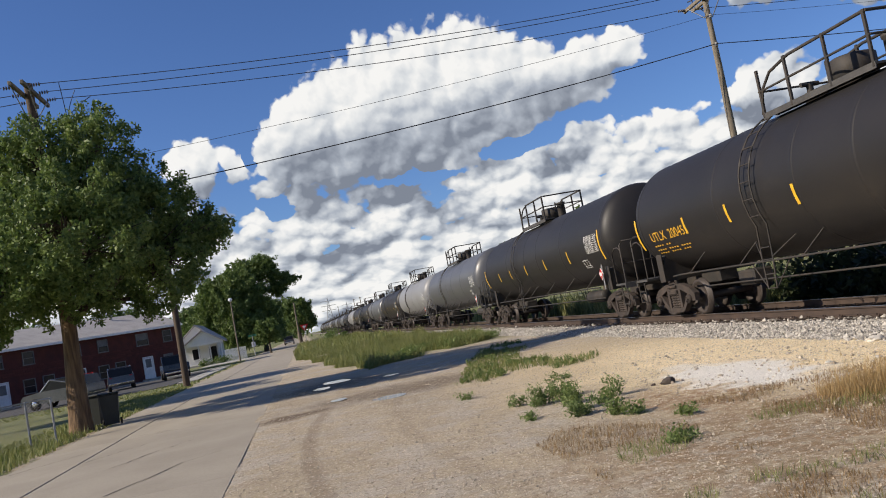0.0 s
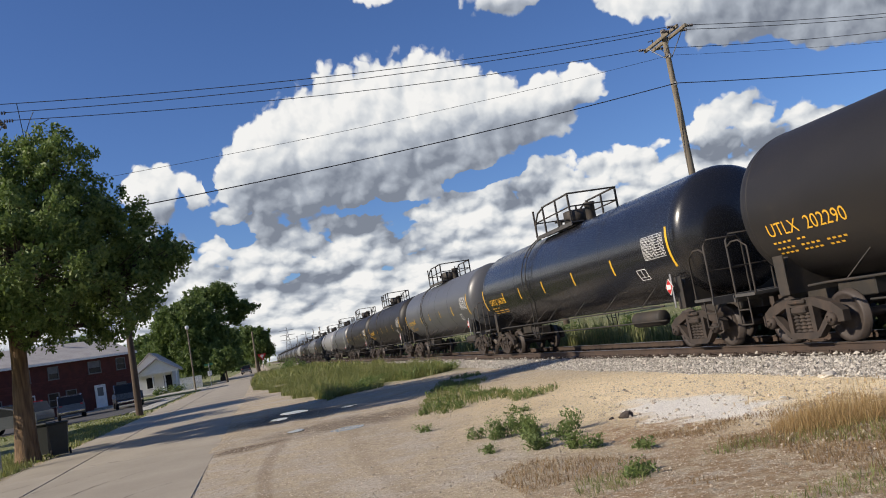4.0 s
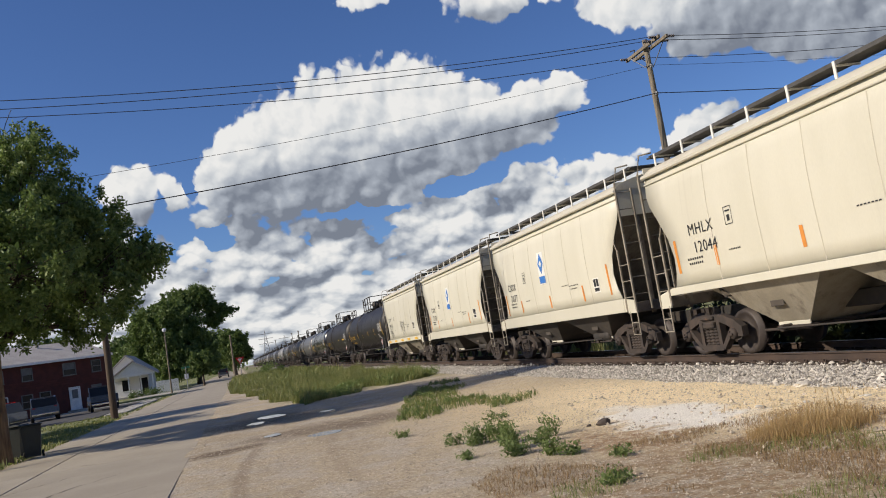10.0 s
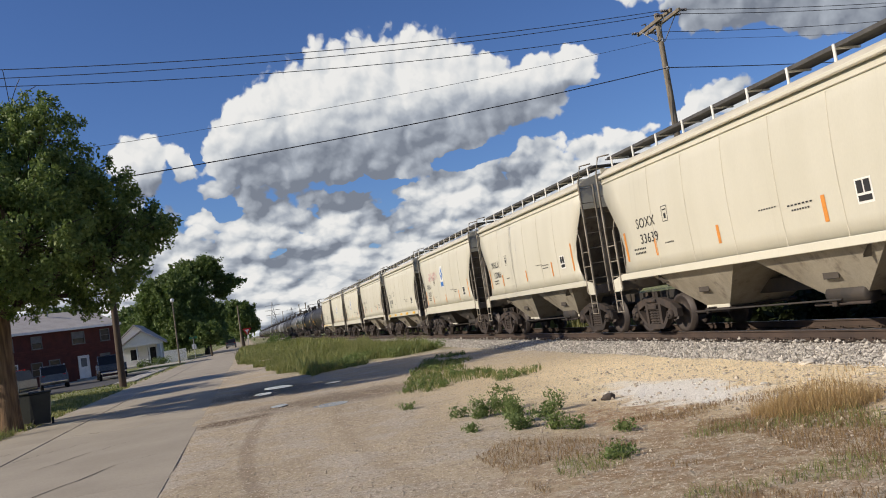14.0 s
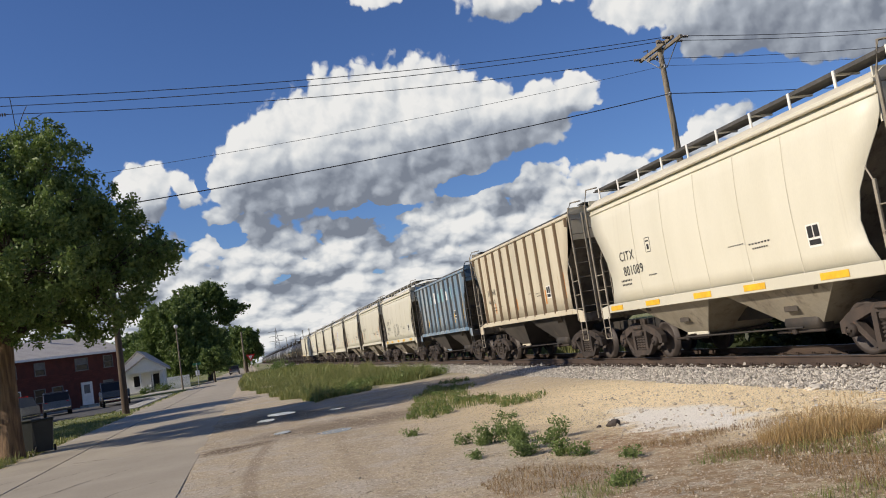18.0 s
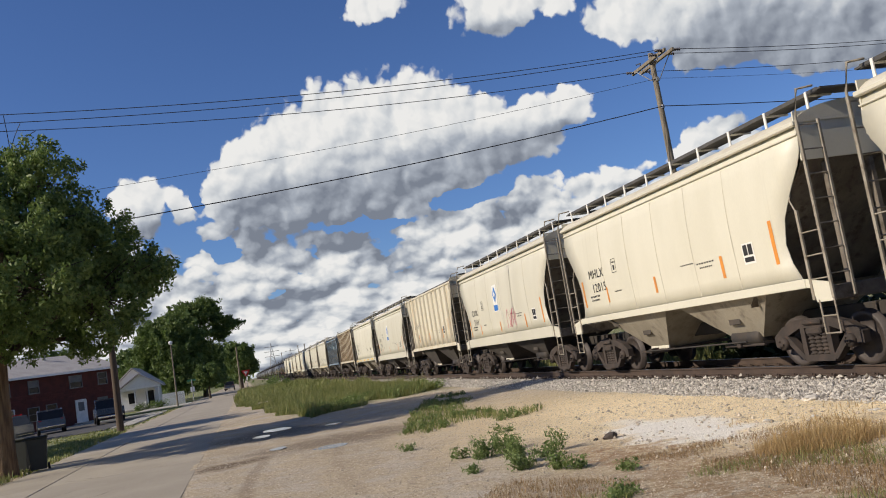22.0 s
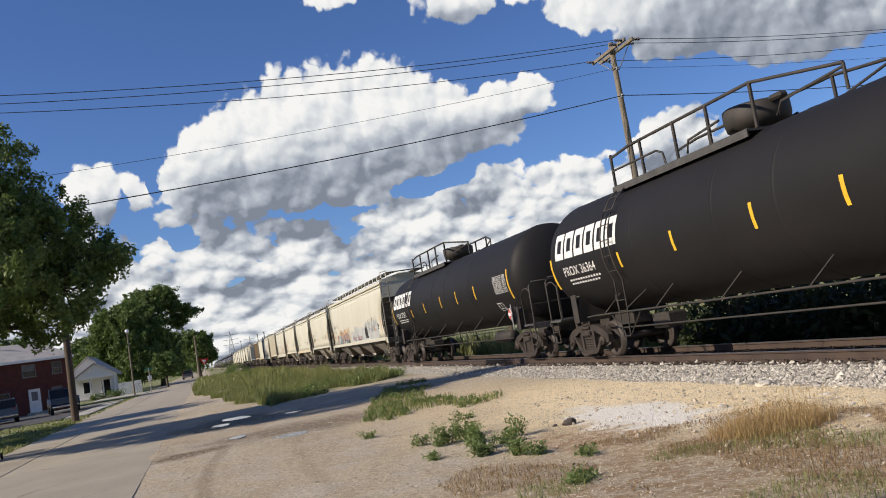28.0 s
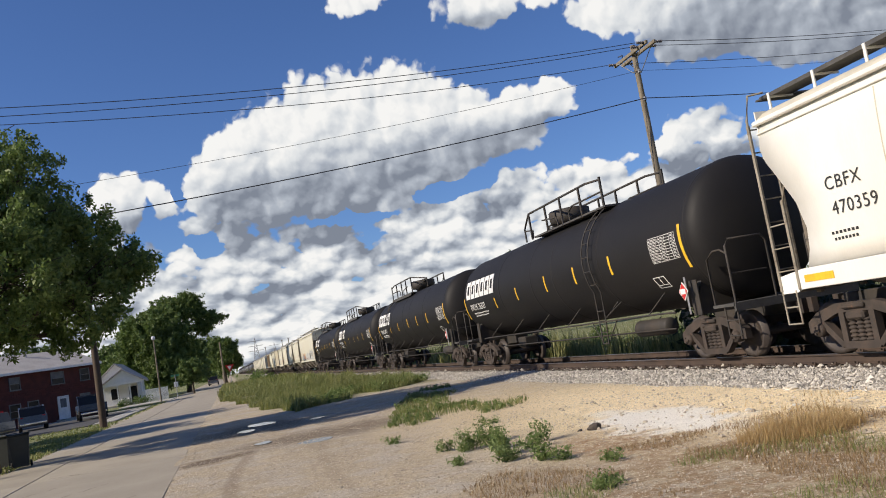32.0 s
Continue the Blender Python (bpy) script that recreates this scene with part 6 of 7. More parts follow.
# the large tree by the street, whose crown wraps the pole
broadleaf("large leafy green roadside tree with furrowed brown trunk", -6.8, 26.3, 5.2, [
    ((0.6, -0.4, 5.2), (2.7, 2.9, 2.5)), ((1.9, -0.9, 7.5), (1.1, 1.2, 1.55)), ((0.3, -0.8, 7.9), (1.0, 1.2, 1.3)), ((-1.0, 0.6, 7.6), (1.4, 1.3, 1.5)), ((3.0, -0.3, 6.2), (1.1, 1.3, 1.15)),
    ((3.9, -0.2, 5.2), (1.0, 1.2, 0.75)), ((4.6, -0.3, 5.2), (0.6, 0.6, 0.35)), ((3.3, -0.6, 4.2), (0.95, 1.2, 0.8)), ((2.7, 0.2, 3.4), (0.7, 0.7, 0.35)), ((0.8, 2.8, 5.4), (2.0, 1.6, 2.0)),
    ((1.2, -3.0, 5.0), (1.9, 1.5, 1.7)), ((-0.8, -2.6, 4.4), (1.6, 1.5, 1.3)), ((-2.4, -0.6, 4.6), (1.7, 2.2, 2.1)), ((-2.6, 2.2, 5.2), (1.6, 1.6, 2.2)), ((1.6, -1.9, 6.4), (1.3, 1.2, 1.2))],
    1250, 135, 0.056, "leaf_a", 0.34, 0.52, "tree_bark", lean=(0.25, -0.2))
# trees behind the white house
broadleaf("large dense green shade tree behind the white house", -9.6, 132.0, 8.0, [
    ((0, 0, 7.0), (5.0, 5.0, 5.2)), ((-2.6, 0, 8.8), (2.9, 3.0, 3.2)), ((2.0, -1.0, 6.0), (3.4, 3.4, 3.6)), ((-4.0, 1.0, 4.4), (2.6, 2.6, 2.8)), ((0.6, -1.4, 10.4), (2.8, 2.8, 2.2)), ((4.6, 0, 3.6), (2.6, 2.4, 2.4)), ((1.0, -3.4, 3.2), (3.4, 2.0, 2.4))],
    900, 80, 0.19, "leaf_b", 0.5, 1.3)
broadleaf("tall airy green tree with open boughs behind the white house", -6.2, 136.0, 10.0, [
    ((0.6, 0, 12.6), (2.6, 2.4, 1.9)), ((-1.8, 0, 12.6), (2.2, 2.0, 1.7)), ((3.2, 0, 11.2), (1.5, 1.4, 1.0)), ((5.4, 0, 10.4), (1.3, 1.2, 0.7)), ((3.4, 0, 9.3), (1.3, 1.2, 0.6)), ((1.8, 0, 14.0), (1.4, 1.4, 0.7))],
    300, 70, 0.17, "leaf_b", 0.4, 1.1, lean=(0.4, 0))
broadleaf("tall green shade tree", -15.0, 140.0, 5.0, round_crown(3.8, 0.8, 8.6, 7), 280, 70, 0.20, "leaf_b", 0.4, 1.1)
broadleaf("small grey-green tree before the shade trees", -4.6, 112.0, 2.6, round_crown(1.7, 0.8, 4.6, 6), 160, 60, 0.12, "leaf_b", 0.16, 0.7)
broadleaf("green tree along the street", -0.9, 182.0, 6.0, round_crown(3.9, 0.6, 9.8, 7), 320, 70, 0.22, "leaf_b", 0.4, 1.2)
broadleaf("green tree along the street", -4.6, 200.0, 6.0, round_crown(5.5, 0.6, 11.0, 8), 320, 70, 0.26, "leaf_b", 0.4, 1.4)
broadleaf("green tree behind the brick building", -24.0, 120.0, 5.0, round_crown(5.0, 1.0, 9.5, 7), 240, 60, 0.24, "leaf_b", 0.4, 1.3)
broadleaf("green tree behind the brick building", -34.0, 108.0, 5.0, round_crown(6.0, 1.0, 9.0, 7), 240, 60, 0.24, "leaf_b", 0.4, 1.3)
broadleaf("green tree behind the brick building", -17.5, 150.0, 5.0, round_crown(5.0, 1.0, 10.0, 7), 240, 60, 0.26, "leaf_b", 0.4, 1.3)
# trees across the track
broadleaf("green tree in the field across the track", 46.0, 122.5, 8.0, round_crown(6.0, 0.6, 13.5, 8), 280, 70, 0.24, "leaf_b", 0.5, 1.4)
broadleaf("green tree in the field across the track", 40.0, 149.0, 7.0, round_crown(6.5, 0.6, 12.0, 8), 280, 70, 0.26, "leaf_b", 0.5, 1.4)
broadleaf("green tree in the field across the track", 62.0, 95.0, 5.0, round_crown(6.0, 0.6, 9.0, 8), 280, 70, 0.24, "leaf_b", 0.5, 1.4)
# trees beside and behind the viewer, known by the shade that they cast over the lot and the street
broadleaf("leafy tree beside the lot, shading the dirt", -8.5, 2.3, 8.0, round_crown(2.0, 6.4, 10.8, 6), 50, 34, 0.10, "leaf_a", 0.3)
broadleaf("green tree in the yard, shading the street", -16.5, 41.0, 6.0, round_crown(3.6, 2.0, 10.0, 7), 260, 80, 0.12, "leaf_a", 0.3, 0.8)
broadleaf("green tree in the yard, shading the verge", -15.5, 34.6, 5.0, round_crown(3.0, 2.0, 8.2, 7), 220, 80, 0.12, "leaf_a", 0.3, 0.8)


def hedge_row(name, label, count, xs, ys, tall, per, leaf, mat, kind="stuff"):
    clumps = []
    for k in range(count):
        x, y = rng.uniform(*xs), rng.uniform(*ys)
        h = tall * rng.uniform(0.35, 1.0)
        clumps.append(((x, y, height(x, y) + h * 0.45), h * 0.6))
    return tagged(new(name, leaf_cloud(clumps, per, leaf, 1.0, M[mat], name)), label, "shrubs", kind=kind)


# stands in for an unidentified dark mass; shade is in its leaf colour
hedge_row("shrubs", "dense undergrowth close behind the track, shade in its leaf colour", 150, (14.2, 16.6), (1, 24.5), 2.6, 170, 0.12, "leaf_shade")
hedge_row("shrubs", "dense green undergrowth across the track", 90, (18.5, 26), (8, 110), 1.5, 90, 0.12, "leaf_b")
hedge_row("shrubs", "far green woods along the horizon", 130, (-140, 0), (330, 420), 13.0, 60, 0.9, "leaf_b")
hedge_row("shrubs", "far green woods along the horizon", 150, (70, 420), (240, 420), 9.0, 60, 0.8, "leaf_b")
hedge_row("shrubs", "green bushes beside the track bend", 8, (2.0, 6.0), (105, 150), 2.2, 120, 0.12, "leaf_b")

# ---- grass and weeds ----


def blades(n, xs, ys, tall, mat, name, label, lean=0.35, width=0.012, where=None, z=height, swell=0.0):
    x, y = rng.uniform(*xs, n), rng.uniform(*ys, n)
    if where is not None:
        keep = np.array([where(a, b) for a, b in zip(x, y)])
        x, y = x[keep], y[keep]
    n = len(x)
    h = tall * np.exp(rng.normal(0, 0.35, n).clip(-0.8, 0.7))
    if swell:
        h *= np.array([1 + swell * 2 * noise.noise(Vector((p * 0.7, q * 0.45, 40.0))) for p, q in zip(x, y)]).clip(0.35, 2.2)
    b = rng.normal(0, lean, (n, 2)).clip(-1.2, 1.2)
    a = np.arctan2(b[:, 1], b[:, 0]) + math.pi / 2
    base = np.stack([x, y, np.array([z(p, q) for p, q in zip(x, y)])], -1)
    side = np.stack([np.cos(a), np.sin(a), np.zeros(n)], -1) * width
    tip = base + np.stack([b[:, 0] * h, b[:, 1] * h, h], -1)
    mid = base + np.stack([b[:, 0] * h * 0.3, b[:, 1] * h * 0.3, h * 0.55], -1)
    v = np.stack([base - side, base + side, mid + side * 0.8, tip, mid - side * 0.8], 1).reshape(-1, 3)
    f = [q for k in range(0, 5 * n, 5) for q in ((k, k + 1, k + 2, k + 4), (k + 2, k + 3, k + 4))]
    return tagged(new(name, loose(name, v, f, M[mat])), label, "grass", kind="stuff")


def patchy(scale, level, seed):
    return lambda x, y: noise.noise(Vector((x * scale, y * scale, seed))) > level


def strip(x, y):
    edge = 0.7 * noise.noise(Vector((x * 0.5, y * 0.4, 6.0)))
    side = np.interp(y, (29.2, 41.5, 68.0, 130.0), (2.1, 0.67, -1.1, -1.1))
    return noise.noise(Vector((x * 0.5, y * 0.3, 2.0))) > -0.32 and x > side + edge and y > 29.6 + 0.95 * max(x - 2.1, 0) + 2 * edge and x < 8.3


def spread_patch(x, y):
    """The ragged green patch on the lot, two lobes of it."""
    a = ((x - 4.5) / 1.9) ** 2 + ((y - 18.6) / 2.0) ** 2
    b = ((x - 5.4 - 0.28 * (y - 24.0)) / 0.9) ** 2 + ((y - 24.0) / 4.6) ** 2
    return min(a, b) < 1.0 and noise.noise(Vector((x * 0.9, y * 0.55, 9.0))) > -0.12 + 0.45 * (min(a, b) - 0.5)


blades(110000, (-1.3, 8.3), (29.0, 64.0), 0.19, "grass", "grass", "rough green grass strip beside the track", lean=0.5, width=0.010, where=strip, swell=0.75)
blades(5000, (-1.3, 8.3), (30.0, 64.0), 0.40, "tall_weed", "grass", "pale seed heads above the grass strip", 0.3, 0.008, where=lambda x, y: strip(x, y) and noise.noise(Vector((x * 0.4, y * 0.25, 12.0))) > 0.0)
blades(14000, (-1.1, 7.9), (62.0, 130.0), 0.36, "grass", "grass", "rough green grass strip beside the track", width=0.04, where=strip)


def low_weeds(name, label, count, xs, ys, tall, per, leaf, where):
    """Clumps of leafy weeds kept to where they grow."""
    clumps = []
    while len(clumps) < count:
        x, y = rng.uniform(*xs), rng.uniform(*ys)
        if where(x, y):
            h = tall * rng.uniform(0.4, 1.0)
            clumps.append(((x, y, height(x, y) + h * 0.40), h * 0.55))
    return tagged(new(name, leaf_cloud(clumps, per, leaf, 1.0, M["weed_leaf"], name)), label, "shrubs", kind="stuff")


low_weeds("weeds", "green weeds along the edge of the grass strip", 190, (2.0, 8.2), (29.5, 46), 0.52, 60, 0.036, lambda x, y: strip(x, y) and y < 34.5 + 0.95 * max(x - 2.1, 0))
blades(16000, (2.4, 8.4), (15.5, 29.5), 0.10, "grass", "grass", "ragged green grass patch on the dirt lot", width=0.008, where=spread_patch)
low_weeds("weeds", "low green weeds on the dirt lot", 130, (2.4, 7.6), (16.2, 29), 0.22, 46, 0.024, spread_patch)
def tuft(x, y):
    return ((x - 5.8) / 0.8) ** 2 + ((y - 8.0) / 0.5) ** 2 < 1 - 0.85 * rng.random()


blades(15000, (4.9, 6.7), (7.4, 8.6), 0.13, "dry_grass", "dry_grass", "dry straw-coloured grass tuft", 0.5, 0.0022, tuft)
blades(420, (5.2, 6.3), (7.7, 8.4), 0.26, "dry_grass", "dry_grass", "tall dry straw stalks of the tuft", 0.22, 0.0026, tuft)
blades(400, (6.0, 8.4), (7.0, 10.5), 0.07, "dry_grass", "dry_grass", "sparse dry grass by the ballast", 0.5, 0.006, patchy(1.2, 0.1, 4.0))
blades(24000, (2.2, 7.0), (4.0, 9.4), 0.045, "brown_grass", "dry_grass", "short dry brown grass on the dirt lot", 0.7, 0.003, patchy(0.9, 0.0, 15.0))
blades(11000, (2.4, 6.2), (4.2, 8.2), 0.06, "grass", "grass", "short green grass on the dirt lot", 0.6, 0.003, patchy(1.0, 0.18, 22.0))
blades(7000, (-9.5, -6.2), (14.0, 25.5), 0.14, "grass", "grass", "lit green grass verge by the fence", width=0.012, where=lambda x, y: x < -6.35 + 0.3 * noise.noise(Vector((0, y, 1.0))))
blades(5200, (-9.0, -6.2), (25.5, 47.0), 0.08, "grass", "grass", "green grass verge along the street", width=0.02)
blades(9000, (-30, -6.3), (46.0, 90.0), 0.07, "grass", "grass", "green lawn in front of the brick building", width=0.04, where=lambda x, y: not (-30 < x < -8.3 and 55 < y < 80))
blades(9000, (13.4, 17.5), (24.0, 46.0), 0.80, "tall_weed", "tall_weeds", "tall yellow-green weeds across the track", 0.25, 0.016, patchy(0.35, -0.05, 30.0))
blades(6000, (13.4, 18.5), (40.0, 130.0), 0.9, "tall_weed", "tall_weeds", "tall yellow-green weeds across the track", 0.25, 0.04)


def weed(x, y, tall, wide, stems):
    plant = thing("weed", "leafy green weed growing from the dirt", "weed", "weeds on the dirt lot", pose(x, y, height(x, y)))
    clumps = []
    s = Shape()
    for k in range(stems):
        a = rng.uniform(0, 6.28)
        d = wide * rng.random() ** 0.6
        end = (d * math.cos(a), d * math.sin(a), tall * rng.uniform(0.35, 1.15))
        s.tube([(end[0] * 0.25, end[1] * 0.25, -0.02), (end[0] * 0.7, end[1] * 0.7, end[2] * 0.55), end], 0.006, 5)
        for f in (0.4, 0.7, 1.0):
            clumps.append(((end[0] * f, end[1] * f, end[2] * f), 0.075))
    tagged(part("stalk", s, M["weed_leaf"], plant), kind="stuff")
    part("foliage", leaf_cloud(clumps, 26, 0.018, 1.3, M["weed_leaf"], "foliage"), None, plant)


for x, y, tall, wide, n in ((2.87, 12.34, 0.20, 0.14, 7), (3.05, 11.9, 0.26, 0.2, 9), (3.25, 12.0, 0.32, 0.28, 14), (3.5, 12.2, 0.36, 0.26, 14), (3.45, 11.5, 0.30, 0.25, 12), (3.3, 10.7, 0.48, 0.18, 14), (3.22, 10.2, 0.32, 0.26, 14),
                            (3.45, 9.75, 0.24, 0.22, 10), (3.62, 9.5, 0.18, 0.16, 8), (4.0, 11.25, 0.34, 0.16, 9), (3.75, 10.9, 0.2, 0.2, 8), (2.66, 10.7, 0.10, 0.16, 6), (3.27, 7.6, 0.11, 0.2, 10), (4.0, 8.8, 0.10, 0.16, 6), (2.5, 14.4, 0.12, 0.14, 5), (4.3, 14.6, 0.14, 0.18, 6)):
    weed(x, y, tall * 0.78, wide, max(4, int(n * 0.7)))

# puddles, rocks
for x, y, rx, ry in ((1.50, 17.75, 0.36, 0.42), (0.50, 19.6, 0.2, 0.34), (0.20, 24.4, 0.25, 0.5), (0.65, 26.2, 0.42, 0.7), (2.2, 24.4, 0.22, 0.3)):
    s = Shape()
    ring = []
    for k in range(28):
        a = 2 * math.pi * k / 28
        w = 1 + 0.35 * noise.noise(Vector((math.cos(a) * 1.3, math.sin(a) * 1.3, x * 7)))
        ring.append((x + rx * w * math.cos(a), y + ry * w * math.sin(a), GROUND + 0.016))
    s.face(ring)
    s.grid([ring + ring[:1], [(p[0], p[1], p[2] - 0.06) for p in ring + ring[:1]]], False)
    tagged(new("puddle", s.mesh("puddle", M["water"])), "shallow muddy puddle reflecting the sky", "puddle", "puddles")


def boulder(x, y, r, flat, mat, label):
    s = Shape()
    rows = []
    for i in range(7):
        b = -math.pi / 2 + math.pi * i / 6
        row = []
        for j in range(13):
            a = 2 * math.pi * (j % 12) / 12
            d = Vector((math.cos(a) * math.cos(b), math.sin(a) * math.cos(b), math.sin(b)))
            k = r * (1 + 0.35 * noise.noise(d * 1.7 + Vector((x, y, 0))))
            row.append((d.x * k * 1.3, d.y * k, d.z * k * flat))
        rows.append(row)
    s.grid(rows, False)
    tagged(new("rock", s.mesh("rock", mat)), label, "rock", "rocks").matrix_basis = pose(x, y, height(x, y) + r * flat * 0.45)


boulder(4.88, 11.33, 0.085, 0.7, M["rock"], "small dark brown rock on the sandy dirt")
boulder(4.70, 11.45, 0.03, 0.7, M["rock"], "small dark brown rock on the sandy dirt")
boulder(8.12, 11.2, 0.11, 0.45, M["pale_stone"], "flat pale stone at the ballast edge")
for k in range(14):
    boulder(rng.uniform(6.4, 8.0), rng.uniform(6.5, 10.5), rng.uniform(0.02, 0.045), 0.5, M["pale_stone"], "broken pale stone at the ballast edge")
# ---- parking lot, walks ----
s = Shape()
s.box((-19.5, 66.0, GROUND + 0.0), (22.0, 23.0, 0.10), bevel=0.02)
tagged(new("pavement", s.mesh("pavement", M["asphalt"])), "dark asphalt parking lot before the brick building", "pavement", kind="structure")
for k in range(9):
    s = Shape()
    s.box((-27.0 + 2.35 * k, 79.5 + 0.0 * k, GROUND + 0.02), (2.32, 1.3, 0.14), bevel=0.015)
    tagged(new("pavement", s.mesh("pavement", M["sidewalk"])), "pale concrete walk slab", "pavement", kind="structure")
for k in range(7):
    s = Shape()
    s.box((-7.6, 56.5 + 3.05 * k, GROUND + 0.02), (1.3, 3.0, 0.12), bevel=0.015)
    tagged(new("pavement", s.mesh("pavement", M["sidewalk"])), "pale concrete walk slab", "pavement", kind="structure")
s = Shape()
s.box((-9.0, 100.0, GROUND + 0.0), (5.4, 9.0, 0.1), bevel=0.02)
tagged(new("pavement", s.mesh("pavement", M["sidewalk"])), "pale concrete driveway of the white house", "pavement", kind="structure")

# ---- brick building: facade runs back towards the street corner ----


def gable_block(house, length, depth, base, eave, ridge, wall_mat, roof_mat, over=0.45):
    """A block with its front along x (0 at the street corner, running to -length) and a ridge parallel to it."""
    s = Shape()
    prof = [(0, base), (0, eave), (depth / 2, ridge - 0.12), (depth, eave), (depth, base)]
    s.prism(prof, -length, 0, "x")
    part("wall", s, wall_mat, house)
    for k in (0, 1):
        s = Shape()
        y0, y1 = (-over, depth / 2) if k == 0 else (depth + over, depth / 2)
        z0 = eave - over * (ridge - eave) / (depth / 2)
        s.prism([(y0, z0), (y0, z0 + 0.14), (y1, ridge + 0.14), (y1, ridge)], -length - over, over, "x")
        part("roof_slope", s, roof_mat, house, "grey shingle roof slope")
    s = Shape()
    s.box((-length / 2, -over - 0.03, eave - over * (ridge - eave) / (depth / 2) + 0.03), (length + 2 * over, 0.05, 0.2))
    part("fascia", s, M["white_paint"], house)


def window(house, x, z, w, h, lit=False):
    s = Shape()
    for dx, dz, sx, sz in ((-w / 2, 0, 0.08, h + 0.08), (w / 2, 0, 0.08, h + 0.08), (0, h / 2, w, 0.08), (0, -h / 2, w + 0.14, 0.10), (0, 0, w, 0.05)):
        s.box((x + dx, -0.03, z + dz), (sx, 0.10, sz))
    win = part("window", s, M["window_trim"], house, "pale framed window")
    for k in (-1, 1):
        s = Shape()
        s.box((x, -0.012, z + k * h / 4), (w - 0.06, 0.02, h / 2 - 0.06))
        part("pane", s, M["curtain"] if lit and k > 0 else M["glass_dark"], win)


def entry(house, x, base, pale=True):
    s = Shape()
    for dx, dz, sx, sz in ((-0.52, 1.05, 0.09, 2.15), (0.52, 1.05, 0.09, 2.15), (0, 2.10, 1.1, 0.09)):
        s.box((x + dx, -0.03, base + dz), (sx, 0.12, sz))
    d = part("door_frame", s, M["white_paint"], house)
    s = Shape()
    s.box((x, -0.015, base + 1.03), (0.95, 0.05, 2.04), bevel=0.01)
    part("door", s, M["white_paint"] if pale else M["car_black"], d, "white storm door" if pale else "dark door")
    s = Shape()
    s.box((x, -0.05, base + 1.5), (0.6, 0.02, 0.8))
    part("door_pane", s, M["curtain"] if pale else M["glass_dark"], d)
    s = Shape()
    s.box((x, -0.7, base - 0.05), (1.8, 1.3, 0.2), bevel=0.02)
    part("doorstep", s, M["sidewalk"], house)


brick_house = thing("apartment_building", "two-storey dark red brick apartment building with grey roof", "building", at=pose(-12.3, 87.1, 0, 0, 0, 43.5))
gable_block(brick_house, 27.0, 9.0, -0.7, 4.75, 6.4, M["brick_red"], M["roof_shingle"])
for k in range(4):
    x0 = -6.9 * k
    window(brick_house, x0 - 1.2, 3.72, 0.95, 1.1, k == 1)
    window(brick_house, x0 - 4.0, 3.72, 1.25, 1.1, True)
    window(brick_house, x0 - 1.4, 1.35, 1.0, 1.2, k == 0)
    entry(brick_house, x0 - 3.7, -0.1, k != 1)
    if k < 3:
        window(brick_house, x0 - 6.6, 1.35, 1.0, 1.3)
s = Shape()
s.box((-4.6, 3.6, 6.5), (0.18, 0.18, 0.9))
part("vent_pipe", s, M["grey_metal"], brick_house)
# brick courses where the wall is seen: shallow pieces proud of the wall
brick = Shape()
brick.box((0, 0, 0), (0.40, 0.024, 0.16))
brick = brick.mesh("brick", M["brick_red"])
for k in range(240):
    part("brick", brick, None, brick_house, at=pose(-0.35 - 0.43 * (k % 60) - 0.21 * ((k // 60) % 2), -0.010, 2.45 + 0.19 * (k // 60)))

# ---- white house ----
white_house = thing("house", "small white bungalow with gabled front porch and grey roof", "house", at=pose(-12.6, 109.2, 0))
s = Shape()
s.prism([(-3.2, -0.7), (-3.2, 3.0), (-0.9, 4.9), (1.5, 3.0), (1.5, -0.7)], 2.4, 11.0, "y")
part("wall", s, M["white_siding"], white_house)
for a, b in (((-3.7, 2.62), (-0.9, 4.95)), ((2.0, 2.62), (-0.9, 4.95))):
    s = Shape()
    s.prism([a, (a[0], a[1] + 0.14), (b[0], b[1] + 0.16), b], 2.0, 11.4, "y")
    part("roof_slope", s, M["roof_shingle"], white_house)
s = Shape()
s.prism([(-2.3, 2.55), (0.1, 4.05), (2.4, 2.55)], 0.0, 2.4, "y")
part("porch_gable", s, M["white_siding"], white_house, "white gable above the porch")
for a, b in (((-2.75, 2.33), (0.1, 4.10)), ((2.85, 2.33), (0.1, 4.10))):
    s = Shape()
    s.prism([a, (a[0], a[1] + 0.12), (b[0], b[1] + 0.14), b], -0.35, 2.6, "y")
    part("porch_roof", s, M["roof_shingle"], white_house)
s = Shape()
s.box((0.05, 0.1, 2.47), (4.8, 0.18, 0.26))
part("porch_beam", s, M["white_paint"], white_house)
for x in (-2.2, -0.6, 0.8, 2.2):
    s = Shape()
    s.box((x, 0.12, 1.15), (0.16, 0.16, 2.5), bevel=0.02)
    part("porch_post", s, M["white_paint"], white_house)
s = Shape()
s.box((0.0, 1.2, -0.25), (4.8, 2.6, 0.5), bevel=0.02)
part("porch_floor", s, M["sidewalk"], white_house)
for x, z, w, h in ((-1.2, 1.35, 0.9, 1.3), (0.9, 1.0, 0.95, 2.0)):
    s = Shape()
    s.box((x, 2.36, z), (w + 0.16, 0.08, h + 0.16))
    f = part("window", s, M["white_paint"], white_house)
    s = Shape()
    s.box((x, 2.31, z), (w, 0.04, h))
    part("pane", s, M["glass_dark"], f)
for x in (-0.2, 0.55):
    s = Shape()
    s.tube([(x, -0.1, 0.7), (x, -1.3, 0.0)], 0.05)
    part("stair_rail", s, M["white_paint"], white_house)
